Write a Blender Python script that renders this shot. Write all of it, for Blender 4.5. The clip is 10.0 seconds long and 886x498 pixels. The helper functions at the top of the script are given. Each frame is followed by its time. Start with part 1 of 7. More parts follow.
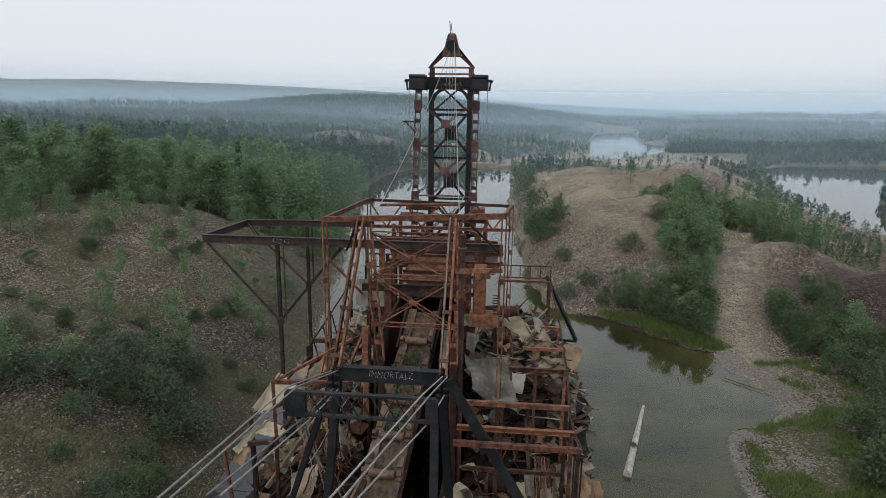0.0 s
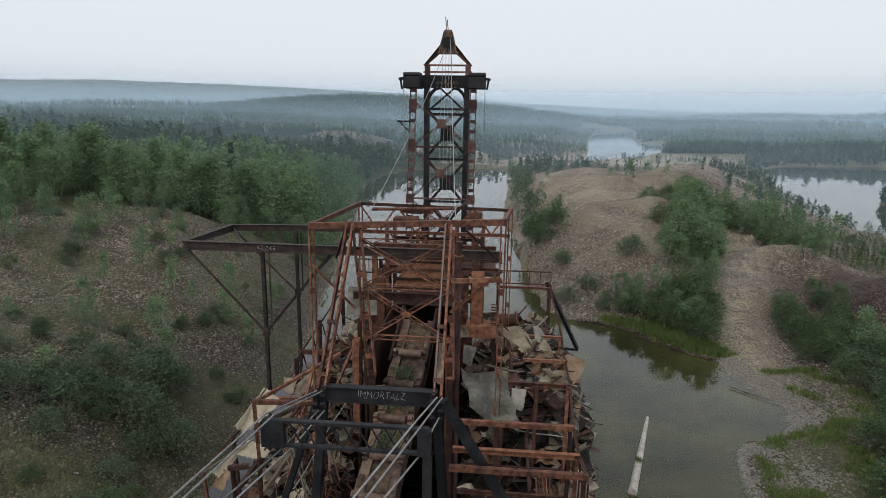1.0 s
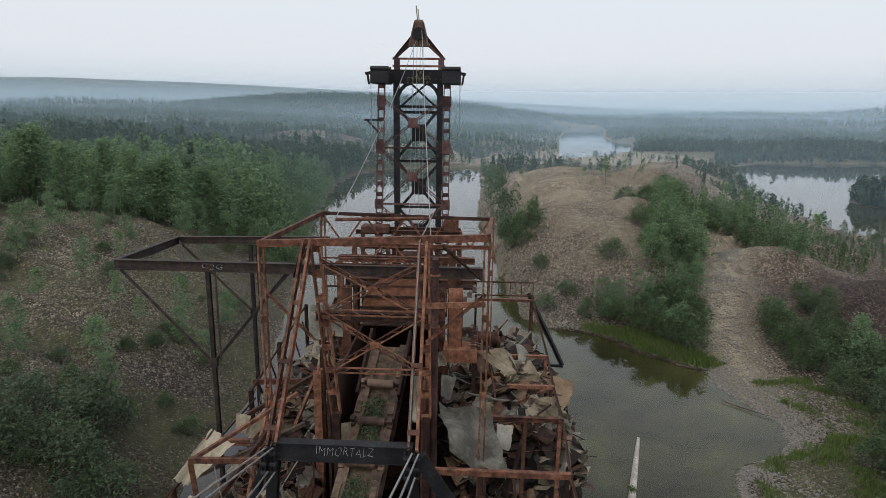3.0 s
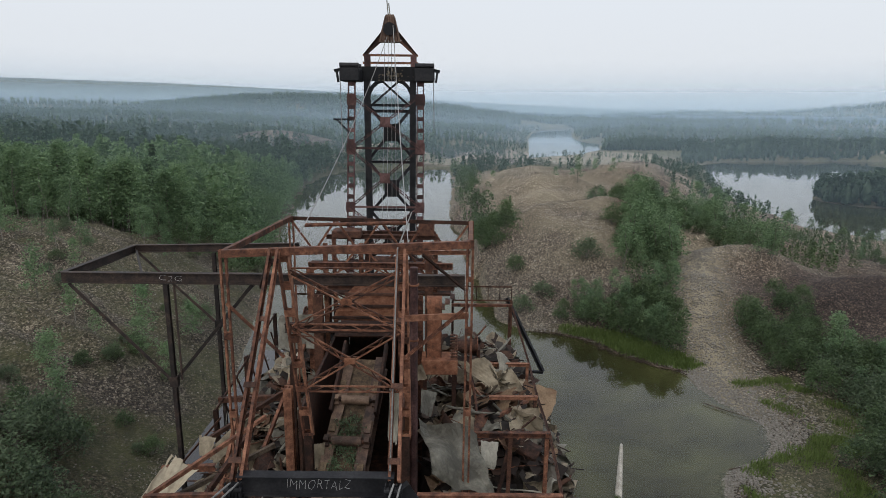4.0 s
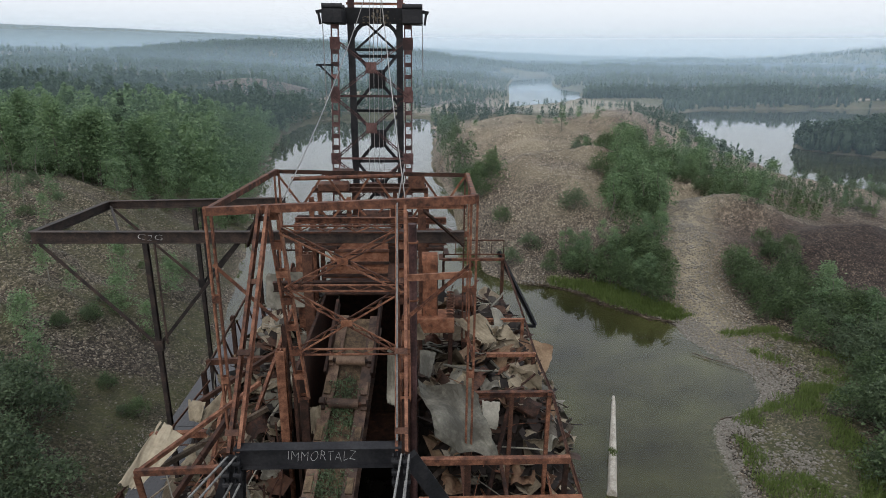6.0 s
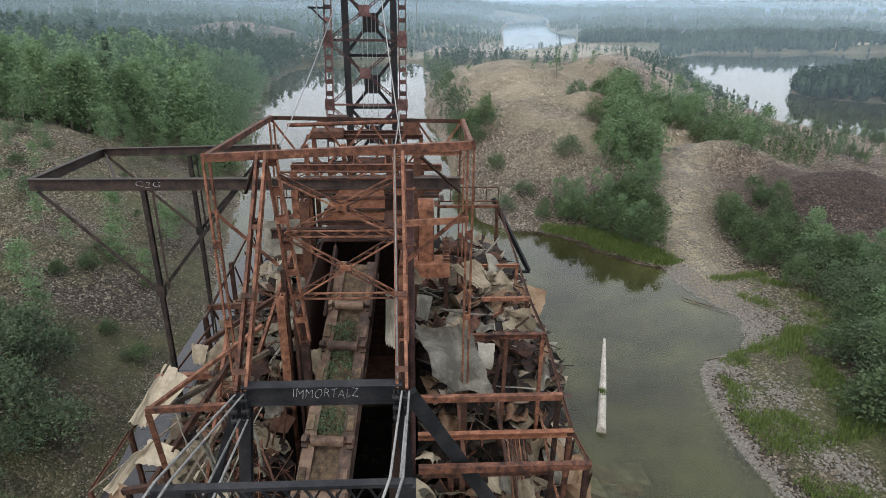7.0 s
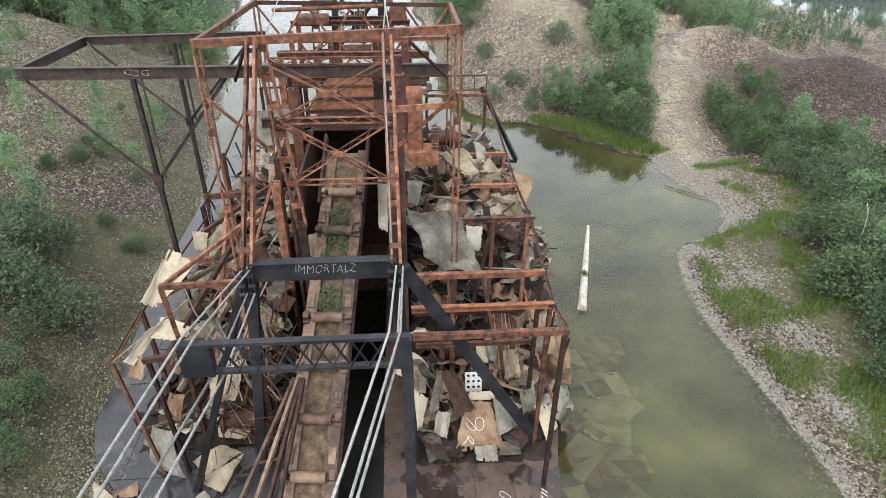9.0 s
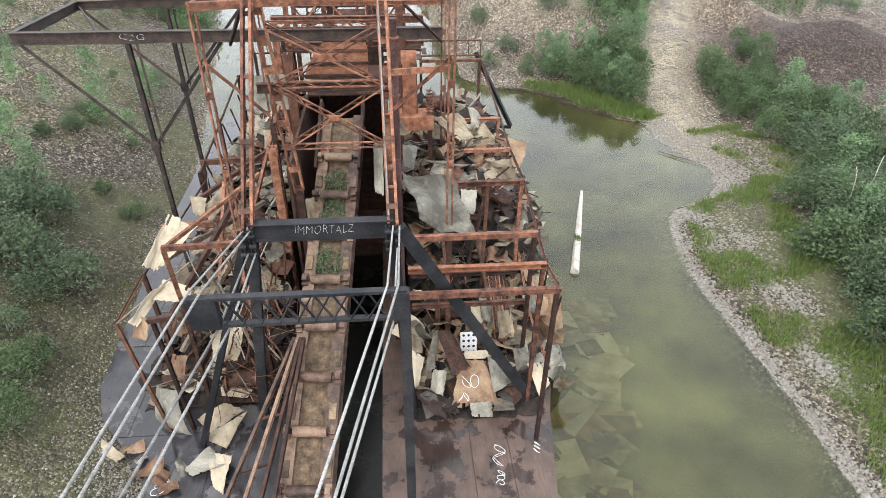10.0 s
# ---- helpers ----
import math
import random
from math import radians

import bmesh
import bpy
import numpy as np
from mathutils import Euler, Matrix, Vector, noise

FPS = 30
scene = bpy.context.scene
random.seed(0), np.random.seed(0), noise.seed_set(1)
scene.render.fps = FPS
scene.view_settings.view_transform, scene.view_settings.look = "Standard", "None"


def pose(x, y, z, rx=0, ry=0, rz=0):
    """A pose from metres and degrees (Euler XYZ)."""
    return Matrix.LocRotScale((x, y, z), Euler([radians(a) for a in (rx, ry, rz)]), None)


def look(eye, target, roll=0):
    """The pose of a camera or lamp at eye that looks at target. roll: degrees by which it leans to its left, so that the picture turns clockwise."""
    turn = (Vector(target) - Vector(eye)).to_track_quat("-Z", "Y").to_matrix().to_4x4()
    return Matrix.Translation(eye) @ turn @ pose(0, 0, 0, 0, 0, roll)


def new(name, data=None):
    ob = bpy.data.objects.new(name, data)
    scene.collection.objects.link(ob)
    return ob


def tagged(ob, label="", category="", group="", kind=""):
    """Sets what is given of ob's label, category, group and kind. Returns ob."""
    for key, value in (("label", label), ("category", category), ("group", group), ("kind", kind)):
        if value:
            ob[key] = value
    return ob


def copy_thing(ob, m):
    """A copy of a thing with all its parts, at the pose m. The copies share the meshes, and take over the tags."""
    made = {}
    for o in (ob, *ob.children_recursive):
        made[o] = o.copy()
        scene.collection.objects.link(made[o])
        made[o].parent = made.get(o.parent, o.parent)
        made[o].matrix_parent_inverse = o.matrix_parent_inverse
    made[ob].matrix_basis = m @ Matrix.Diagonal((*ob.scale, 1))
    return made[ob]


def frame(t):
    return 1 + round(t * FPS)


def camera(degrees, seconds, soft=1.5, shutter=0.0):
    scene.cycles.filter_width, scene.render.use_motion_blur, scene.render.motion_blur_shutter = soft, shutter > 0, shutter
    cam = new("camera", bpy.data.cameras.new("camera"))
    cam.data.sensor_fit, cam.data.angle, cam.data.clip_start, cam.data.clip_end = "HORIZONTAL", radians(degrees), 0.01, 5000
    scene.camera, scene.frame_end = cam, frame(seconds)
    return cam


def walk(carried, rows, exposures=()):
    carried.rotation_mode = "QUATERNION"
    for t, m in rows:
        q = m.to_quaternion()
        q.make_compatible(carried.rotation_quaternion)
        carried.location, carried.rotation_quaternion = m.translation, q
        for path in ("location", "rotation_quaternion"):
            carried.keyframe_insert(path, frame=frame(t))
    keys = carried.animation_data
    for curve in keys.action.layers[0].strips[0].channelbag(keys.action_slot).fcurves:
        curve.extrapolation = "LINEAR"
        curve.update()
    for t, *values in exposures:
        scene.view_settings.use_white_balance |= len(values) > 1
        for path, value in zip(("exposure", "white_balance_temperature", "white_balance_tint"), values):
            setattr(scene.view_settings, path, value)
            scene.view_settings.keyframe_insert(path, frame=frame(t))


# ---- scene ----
cam = camera(71.5, 10.0, soft=0.65)
PATH = [
    (0, (0.662, -1.176, 22.133), (0.473, 0.766, 21.692), 0.8),
    (0.5, (0.616, -0.244, 22.068), (0.431, 1.699, 21.629), 0.8),
    (1, (0.569, 0.767, 22.044), (0.389, 2.71, 21.605), 0.8),
    (1.5, (0.529, 1.801, 22.052), (0.352, 3.744, 21.613), 0.7),
    (2, (0.449, 2.782, 22.055), (0.28, 4.725, 21.614), 0.7),
    (3.5, (-0.056, 5.597, 21.927), (-0.093, 7.547, 21.485), 0.7),
    (4, (-0.249, 6.374, 21.876), (-0.243, 8.325, 21.435), 0.6),
    (4.5, (-0.467, 7.026, 21.808), (-0.437, 8.977, 21.368), 0.6),
    (5, (-0.703, 7.492, 21.756), (-0.654, 9.439, 21.303), 0.5),
    (5.5, (-0.889, 7.746, 21.725), (-0.826, 9.677, 21.208), 0.5),
    (7, (-1.149, 7.304, 21.754), (-1.053, 9.154, 21.002), 0.6),
    (7.5, (-1.214, 7.056, 21.774), (-1.108, 8.873, 20.945), 0.5),
    (8, (-1.209, 6.763, 21.798), (-1.096, 8.544, 20.896), 0.5),
    (8.5, (-1.211, 6.462, 21.785), (-1.092, 8.204, 20.811), 0.5),
    (9, (-1.25, 6.166, 21.833), (-1.124, 7.862, 20.781), 0.5),
    (9.5, (-1.28, 5.867, 21.854), (-1.149, 7.522, 20.739), 0.5),
    (10, (-1.311, 5.562, 21.867), (-1.172, 7.204, 20.733), 0.5),
]
walk(cam, [(t, look(eye, target, roll)) for t, eye, target, roll in PATH],
     exposures=[(0.0, -0.12), (5.0, -0.15), (7.0, 0.55), (7.6, 0.84), (8.5, 1.13), (10.0, 1.55)])

# ---- world and light: smoky overcast daylight ----
world = bpy.data.worlds.new("smoky_sky")
scene.world = world
world.use_nodes = True
wt = world.node_tree
wt.nodes.clear()
w_out = wt.nodes.new("ShaderNodeOutputWorld")
w_bg = wt.nodes.new("ShaderNodeBackground")
w_sky = wt.nodes.new("ShaderNodeTexSky")
w_sky.sky_type = "NISHITA"
w_sky.sun_disc = False
w_sky.sun_elevation, w_sky.sun_rotation = radians(48), radians(200)
w_sky.air_density, w_sky.dust_density, w_sky.ozone_density = 1.0, 8.0, 1.0
w_gain = wt.nodes.new("ShaderNodeVectorMath")
w_gain.operation = "SCALE"
w_gain.inputs["Scale"].default_value = 0.08
w_tc = wt.nodes.new("ShaderNodeTexCoord")
w_sep = wt.nodes.new("ShaderNodeSeparateXYZ")
w_ramp = wt.nodes.new("ShaderNodeValToRGB")
w_ramp.color_ramp.elements[0].position, w_ramp.color_ramp.elements[0].color = 0.02, (0.525, 0.555, 0.592, 1)
w_mid = w_ramp.color_ramp.elements.new(0.36)
w_mid.color = (0.54, 0.565, 0.605, 1)
w_ramp.color_ramp.elements[2].position, w_ramp.color_ramp.elements[2].color = 0.66, (0.475, 0.50, 0.535, 1)
w_noise = wt.nodes.new("ShaderNodeTexNoise")
w_noise.inputs["Scale"].default_value, w_noise.inputs["Detail"].default_value = 2.2, 3.0
w_map = wt.nodes.new("ShaderNodeMapping")
w_map.inputs["Scale"].default_value = (1, 1, 4)
w_add = wt.nodes.new("ShaderNodeMath")
w_add.operation = "MULTIPLY_ADD"
w_add.inputs[1].default_value, w_add.inputs[2].default_value = 0.05, -0.025
w_sum = wt.nodes.new("ShaderNodeMath")
w_mix = wt.nodes.new("ShaderNodeMix")
w_mix.data_type = "RGBA"
w_mix.inputs["Factor"].default_value = 0.85
wt.links.new(w_tc.outputs["Generated"], w_sep.inputs[0])
wt.links.new(w_tc.outputs["Generated"], w_map.inputs[0])
wt.links.new(w_map.outputs[0], w_noise.inputs["Vector"])
wt.links.new(w_noise.outputs["Fac"], w_add.inputs[0])
wt.links.new(w_sep.outputs["Z"], w_sum.inputs[0])
wt.links.new(w_add.outputs[0], w_sum.inputs[1])
wt.links.new(w_sum.outputs[0], w_ramp.inputs[0])
wt.links.new(w_sky.outputs[0], w_gain.inputs[0])
wt.links.new(w_gain.outputs[0], w_mix.inputs["A"])
wt.links.new(w_ramp.outputs[0], w_mix.inputs["B"])
wt.links.new(w_mix.outputs["Result"], w_bg.inputs[0])
w_bg.inputs[1].default_value = 1.8
wt.links.new(w_bg.outputs[0], w_out.inputs[0])

sun = new("sun", bpy.data.lights.new("sun", "SUN"))
sun.data.energy, sun.data.angle, sun.data.color = 0.6, radians(20), (1.0, 0.95, 0.88)
sun.matrix_world = look((0, 0, 60), (12, 30, 0))


# ---- materials ----
def material(name, rough=0.7, metal=0.0):
    m = bpy.data.materials.new(name)
    m.use_nodes = True
    b = m.node_tree.nodes["Principled BSDF"]
    b.inputs["Roughness"].default_value, b.inputs["Metallic"].default_value = rough, metal
    return m, m.node_tree, b


def node(nt, kind, **values):
    n = nt.nodes.new("ShaderNode" + kind)
    for k, v in values.items():
        n.inputs[k.replace("_", " ")].default_value = v
    return n


def ramp(nt, source, *stops):
    r = nt.nodes.new("ShaderNodeValToRGB")
    e = r.color_ramp.elements
    while len(e) < len(stops):
        e.new(0.5)
    for el, (p, c) in zip(e, stops):
        el.position, el.color = p, (*c, 1)
    nt.links.new(source, r.inputs[0])
    return r.outputs[0]


def mixed(nt, fac, a, b, mode="MIX"):
    n = nt.nodes.new("ShaderNodeMix")
    n.data_type, n.blend_type = "RGBA", mode
    for s, v in ((n.inputs["Factor"], fac), (n.inputs["A"], a), (n.inputs["B"], b)):
        if isinstance(v, (int, float)):
            s.default_value = v
        elif isinstance(v, tuple):
            s.default_value = (*v, 1)
        else:
            nt.links.new(v, s)
    return n.outputs["Result"]


def coords(nt):
    return nt.nodes.new("ShaderNodeNewGeometry").outputs["Position"]


def bump(nt, b, height, strength, distance=0.02):
    n = node(nt, "Bump", Strength=strength, Distance=distance)
    nt.links.new(height, n.inputs["Height"])
    nt.links.new(n.outputs[0], b.inputs["Normal"])


def noise_of(nt, pos, scale, detail=4.0, rough=0.6):
    n = node(nt, "TexNoise", Scale=scale, Detail=detail, Roughness=rough)
    nt.links.new(pos, n.inputs["Vector"])
    return n.outputs["Fac"]


def weathered(name, dark, mid, light, rough=0.75, metal=0.0, scale=1.2, strength=0.35, spread=0.35, specks=0.8):
    """A weathered surface in three tones, patchy at two scales, a little different on every piece."""
    m, nt, b = material(name, rough, metal)
    pos = coords(nt)
    big, fine = noise_of(nt, pos, scale, 7.0, 0.68), noise_of(nt, pos, scale * 9, 4.0)
    info = nt.nodes.new("ShaderNodeObjectInfo")
    shift = node(nt, "MapRange", To_Min=-spread / 2, To_Max=spread / 2)
    nt.links.new(info.outputs["Random"], shift.inputs["Value"])
    s1 = nt.nodes.new("ShaderNodeMath")
    nt.links.new(big, s1.inputs[0]), nt.links.new(shift.outputs[0], s1.inputs[1])
    col = ramp(nt, s1.outputs[0], (0.30, dark), (0.50, mid), (0.72, light))
    speck = ramp(nt, fine, (0.35, (0.55, 0.55, 0.55)), (0.65, (1.15, 1.15, 1.15)))
    nt.links.new(mixed(nt, specks, col, speck, "MULTIPLY"), b.inputs["Base Color"])
    b.inputs["Specular IOR Level"].default_value = 0.3
    r = node(nt, "MapRange", To_Min=rough - 0.15, To_Max=min(1.0, rough + 0.15))
    nt.links.new(big, r.inputs["Value"])
    nt.links.new(r.outputs[0], b.inputs["Roughness"])
    bump(nt, b, fine, strength, 0.01)
    return m


RUST = weathered("rusted_steel", (0.034, 0.017, 0.013), (0.165, 0.071, 0.044), (0.39, 0.190, 0.116), 0.72, 0.0, 3.2, 0.35, 0.24, 0.6)
RUST_BRIGHT = weathered("fresh_rusted_steel", (0.085, 0.037, 0.023), (0.250, 0.106, 0.060), (0.40, 0.210, 0.132), 0.8, 0.0, 2.6, 0.3, 0.1, 0.6)
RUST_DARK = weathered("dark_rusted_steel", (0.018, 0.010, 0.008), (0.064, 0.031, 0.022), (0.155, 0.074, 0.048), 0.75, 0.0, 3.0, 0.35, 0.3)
RUST_RED = weathered("red_primed_steel", (0.040, 0.023, 0.023), (0.105, 0.055, 0.052), (0.21, 0.120, 0.112))
BLACK = weathered("black_painted_steel", (0.006, 0.007, 0.009), (0.014, 0.015, 0.019), (0.036, 0.036, 0.040), 0.65)
BLACK_WORN = weathered("worn_black_paint", (0.009, 0.008, 0.009), (0.027, 0.022, 0.021), (0.075, 0.052, 0.043), 0.65, 0.0, 2.0)
SHEET = weathered("weathered_roofing_sheet", (0.095, 0.076, 0.053), (0.245, 0.205, 0.145), (0.43, 0.375, 0.28), 0.75, 0.0, 0.8, 0.15, 0.5, 0.25)
SHEET_GREY = weathered("galvanised_sheet", (0.080, 0.076, 0.062), (0.190, 0.182, 0.152), (0.33, 0.315, 0.265), 0.62, 0.1, 1.1, 0.15, 0.3, 0.3)
SHEET_RUST = weathered("rusted_sheet", (0.075, 0.040, 0.027), (0.170, 0.102, 0.063), (0.30, 0.215, 0.140), 0.75, 0.0, 1.2, 0.25, 0.3, 0.4)
CABLE = weathered("galvanised_wire_rope", (0.16, 0.16, 0.158), (0.27, 0.268, 0.26), (0.38, 0.378, 0.365), 0.6, 0.2, 3.0)
WOOD = weathered("weathered_timber", (0.055, 0.042, 0.032), (0.13, 0.10, 0.075), (0.24, 0.20, 0.15), 0.85)
BARK_WHITE = weathered("bleached_log", (0.20, 0.175, 0.14), (0.44, 0.41, 0.355), (0.60, 0.57, 0.51), 0.8, 0.0, 1.6)
BROWN = weathered("worn_brown_steel", (0.036, 0.023, 0.019), (0.110, 0.068, 0.050), (0.23, 0.155, 0.108), 0.55, 0.0, 2.4, 0.35, 0.35, 0.5)
MUD = weathered("silt_on_steel", (0.042, 0.030, 0.022), (0.135, 0.096, 0.062), (0.27, 0.20, 0.125), 0.9, 0.0, 2.6, 0.5, 0.3, 0.7)
PAINT_WHITE = weathered("white_spray_paint", (0.45, 0.45, 0.45), (0.65, 0.66, 0.66), (0.78, 0.78, 0.78), 0.6, 0.0, 5.0, 0.1, 0.1)
BARK = weathered("birch_bark", (0.08, 0.07, 0.055), (0.17, 0.16, 0.135), (0.30, 0.29, 0.255), 0.85, 0.0, 3.0)


def leaf_material(name, dark, light, spread=0.6):
    m, nt, b = material(name, 0.65)
    geo = nt.nodes.new("ShaderNodeNewGeometry")
    info = nt.nodes.new("ShaderNodeObjectInfo")
    a = nt.nodes.new("ShaderNodeMath")
    a.operation = "MULTIPLY_ADD"
    a.inputs[1].default_value = spread
    nt.links.new(geo.outputs["Random Per Island"], a.inputs[0])
    half = node(nt, "MapRange", To_Min=0.0, To_Max=1 - spread)
    nt.links.new(info.outputs["Random"], half.inputs["Value"])
    nt.links.new(half.outputs[0], a.inputs[2])
    nt.links.new(ramp(nt, a.outputs[0], (0.0, dark), (1.0, light)), b.inputs["Base Color"])
    tr = nt.nodes.new("ShaderNodeBsdfTranslucent")
    nt.links.new(ramp(nt, a.outputs[0], (0.0, dark), (1.0, light)), tr.inputs[0])
    mx = nt.nodes.new("ShaderNodeMixShader")
    mx.inputs[0].default_value = 0.35
    out = nt.nodes["Material Output"]
    nt.links.new(b.outputs[0], mx.inputs[1]), nt.links.new(tr.outputs[0], mx.inputs[2])
    nt.links.new(mx.outputs[0], out.inputs["Surface"])
    return m


LEAF = leaf_material("alder_leaves", (0.024, 0.050, 0.025), (0.150, 0.220, 0.095), 0.75)
LEAF_BIRCH = leaf_material("light_birch_leaves", (0.072, 0.130, 0.070), (0.225, 0.335, 0.165))
LEAF_WILLOW = leaf_material("willow_leaves", (0.030, 0.055, 0.032), (0.160, 0.220, 0.120), 0.75)
LEAF_SPRUCE = leaf_material("spruce_needles", (0.032, 0.058, 0.036), (0.090, 0.138, 0.076))
LEAF_FAR = leaf_material("woodland_leaves", (0.034, 0.066, 0.044), (0.098, 0.150, 0.090))
GRASS = leaf_material("bank_grass", (0.062, 0.104, 0.024), (0.180, 0.245, 0.068))


def ground_material():
    """Dredge tailings: cobbles and gravel, with moss, sand and turf where they lie."""
    m, nt, b = material("gravel_tailings", 0.92)
    pos = coords(nt)
    cell = node(nt, "TexVoronoi", Scale=8.0, Randomness=1.0)
    nt.links.new(pos, cell.inputs["Vector"])
    cell2 = node(nt, "TexVoronoi", Scale=2.6, Randomness=1.0)
    nt.links.new(pos, cell2.inputs["Vector"])
    bw = nt.nodes.new("ShaderNodeRGBToBW")
    nt.links.new(cell.outputs["Color"], bw.inputs[0])
    stone = ramp(nt, bw.outputs[0], (0.20, (0.018, 0.015, 0.013)), (0.45, (0.056, 0.048, 0.040)), (0.68, (0.120, 0.105, 0.088)), (0.90, (0.27, 0.25, 0.22)))
    bw2 = nt.nodes.new("ShaderNodeRGBToBW")
    nt.links.new(cell2.outputs["Color"], bw2.inputs[0])
    grit = node(nt, "TexVoronoi", Scale=17.0, Randomness=1.0)
    nt.links.new(pos, grit.inputs["Vector"])
    bw3 = nt.nodes.new("ShaderNodeRGBToBW")
    nt.links.new(grit.outputs["Color"], bw3.inputs[0])
    stone = mixed(nt, 0.8, stone, ramp(nt, bw3.outputs[0], (0.25, (0.45, 0.44, 0.43)), (0.75, (1.55, 1.53, 1.50))), "MULTIPLY")
    blot = ramp(nt, bw2.outputs[0], (0.2, (0.75, 0.73, 0.70)), (0.8, (1.2, 1.18, 1.15)))
    stone = mixed(nt, 0.6, stone, blot, "MULTIPLY")
    tint = ramp(nt, noise_of(nt, pos, 0.045, 4.0), (0.36, (0.60, 0.51, 0.45)), (0.52, (0.98, 0.94, 0.86)), (0.66, (1.35, 1.28, 1.14)))
    stone = mixed(nt, 0.85, stone, tint, "MULTIPLY")
    kind = nt.nodes.new("ShaderNodeAttribute")
    kind.attribute_name = "tint"
    stone = mixed(nt, 1.0, stone, kind.outputs["Color"], "MULTIPLY")
    moss = ramp(nt, noise_of(nt, pos, 0.8, 5.0, 0.7), (0.3, (0.030, 0.036, 0.014)), (0.7, (0.096, 0.100, 0.038)))
    att = nt.nodes.new("ShaderNodeAttribute")
    att.attribute_name = "cover"
    sep = nt.nodes.new("ShaderNodeSeparateColor")
    nt.links.new(att.outputs["Color"], sep.inputs[0])
    patch = nt.nodes.new("ShaderNodeMath")
    patch.operation = "MULTIPLY_ADD"
    patch.inputs[1].default_value, patch.inputs[2].default_value = 1.8, -0.9
    nt.links.new(noise_of(nt, pos, 0.22, 6.0, 0.7), patch.inputs[0])
    soft = nt.nodes.new("ShaderNodeMath")
    soft.use_clamp = True
    nt.links.new(patch.outputs[0], soft.inputs[0]), nt.links.new(sep.outputs[0], soft.inputs[1])
    edge = node(nt, "MapRange", From_Min=0.35, From_Max=0.85, To_Max=0.72)
    nt.links.new(soft.outputs[0], edge.inputs["Value"])
    col = mixed(nt, edge.outputs[0], stone, moss)
    sand = ramp(nt, noise_of(nt, pos, 0.3, 5.0), (0.3, (0.27, 0.232, 0.155)), (0.7, (0.41, 0.362, 0.255)))
    sand = mixed(nt, 0.3, sand, stone)
    col = mixed(nt, sep.outputs[1], col, sand)
    turf = ramp(nt, noise_of(nt, pos, 0.5, 5.0, 0.7), (0.3, (0.040, 0.052, 0.018)), (0.7, (0.112, 0.126, 0.042)))
    turf = mixed(nt, 0.35, turf, stone)
    col = mixed(nt, sep.outputs[2], col, turf)
    mud = ramp(nt, noise_of(nt, pos, 0.25, 5.0, 0.65), (0.3, (0.060, 0.056, 0.030)), (0.7, (0.165, 0.155, 0.080)))
    col = mixed(nt, att.outputs["Alpha"], col, mud)
    nt.links.new(col, b.inputs["Base Color"])
    bump(nt, b, cell.outputs["Distance"], 0.9, -0.08)
    return m


GROUND = ground_material()


def water_material():
    m, nt, b = material("pond_water", 0.04)
    pos = coords(nt)
    col = ramp(nt, noise_of(nt, pos, 0.13, 6.0, 0.62), (0.34, (0.018, 0.018, 0.008)), (0.5, (0.058, 0.060, 0.024)), (0.66, (0.138, 0.146, 0.056)))
    nt.links.new(col, b.inputs["Base Color"])
    b.inputs["IOR"].default_value = 1.33
    tr = nt.nodes.new("ShaderNodeBsdfTransparent")
    tr.inputs[0].default_value = (0.80, 0.84, 0.66, 1)
    mx = nt.nodes.new("ShaderNodeMixShader")
    mx.inputs[0].default_value = 0.55
    bump(nt, b, noise_of(nt, pos, 1.6, 2.0), 0.022, 0.02)
    gl = nt.nodes.new("ShaderNodeBsdfGlossy")
    gl.inputs["Roughness"].default_value = 0.03
    fr = nt.nodes.new("ShaderNodeFresnel")
    fr.inputs["IOR"].default_value = 1.44
    b.inputs["Specular IOR Level"].default_value = 0.1
    mg = nt.nodes.new("ShaderNodeMixShader")
    nt.links.new(b.outputs[0], mx.inputs[1]), nt.links.new(tr.outputs[0], mx.inputs[2])
    nt.links.new(fr.outputs[0], mg.inputs[0])
    nt.links.new(mx.outputs[0], mg.inputs[1]), nt.links.new(gl.outputs[0], mg.inputs[2])
    nt.links.new(mg.outputs[0], nt.nodes["Material Output"].inputs["Surface"])
    return m


WATER = water_material()
# Near-black colour that stands for the shade inside the digging well.
WELL_SHADE = weathered("black_well_shade", (0.004, 0.004, 0.004), (0.008, 0.008, 0.007), (0.016, 0.015, 0.012), 0.25, 0.0, 0.7, 0.05, 0.1)


def haze_material(name, density, top):
    """Stands in for smoke haze in the valley: a bluish veil painted on a shell, thinning out upwards."""
    m = bpy.data.materials.new(name)
    m.use_nodes = True
    nt = m.node_tree
    nt.nodes.clear()
    sep = nt.nodes.new("ShaderNodeSeparateXYZ")
    nt.links.new(coords(nt), sep.inputs[0])
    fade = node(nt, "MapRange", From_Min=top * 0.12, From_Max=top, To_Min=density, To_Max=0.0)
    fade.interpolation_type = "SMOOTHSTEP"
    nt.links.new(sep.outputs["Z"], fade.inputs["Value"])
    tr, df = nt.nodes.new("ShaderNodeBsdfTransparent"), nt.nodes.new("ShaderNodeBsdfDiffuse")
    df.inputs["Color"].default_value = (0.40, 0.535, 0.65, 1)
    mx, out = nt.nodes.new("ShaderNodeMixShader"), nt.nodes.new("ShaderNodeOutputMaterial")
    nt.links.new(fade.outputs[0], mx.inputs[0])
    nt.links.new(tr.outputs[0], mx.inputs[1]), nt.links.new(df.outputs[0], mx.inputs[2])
    nt.links.new(mx.outputs[0], out.inputs["Surface"])
    return m


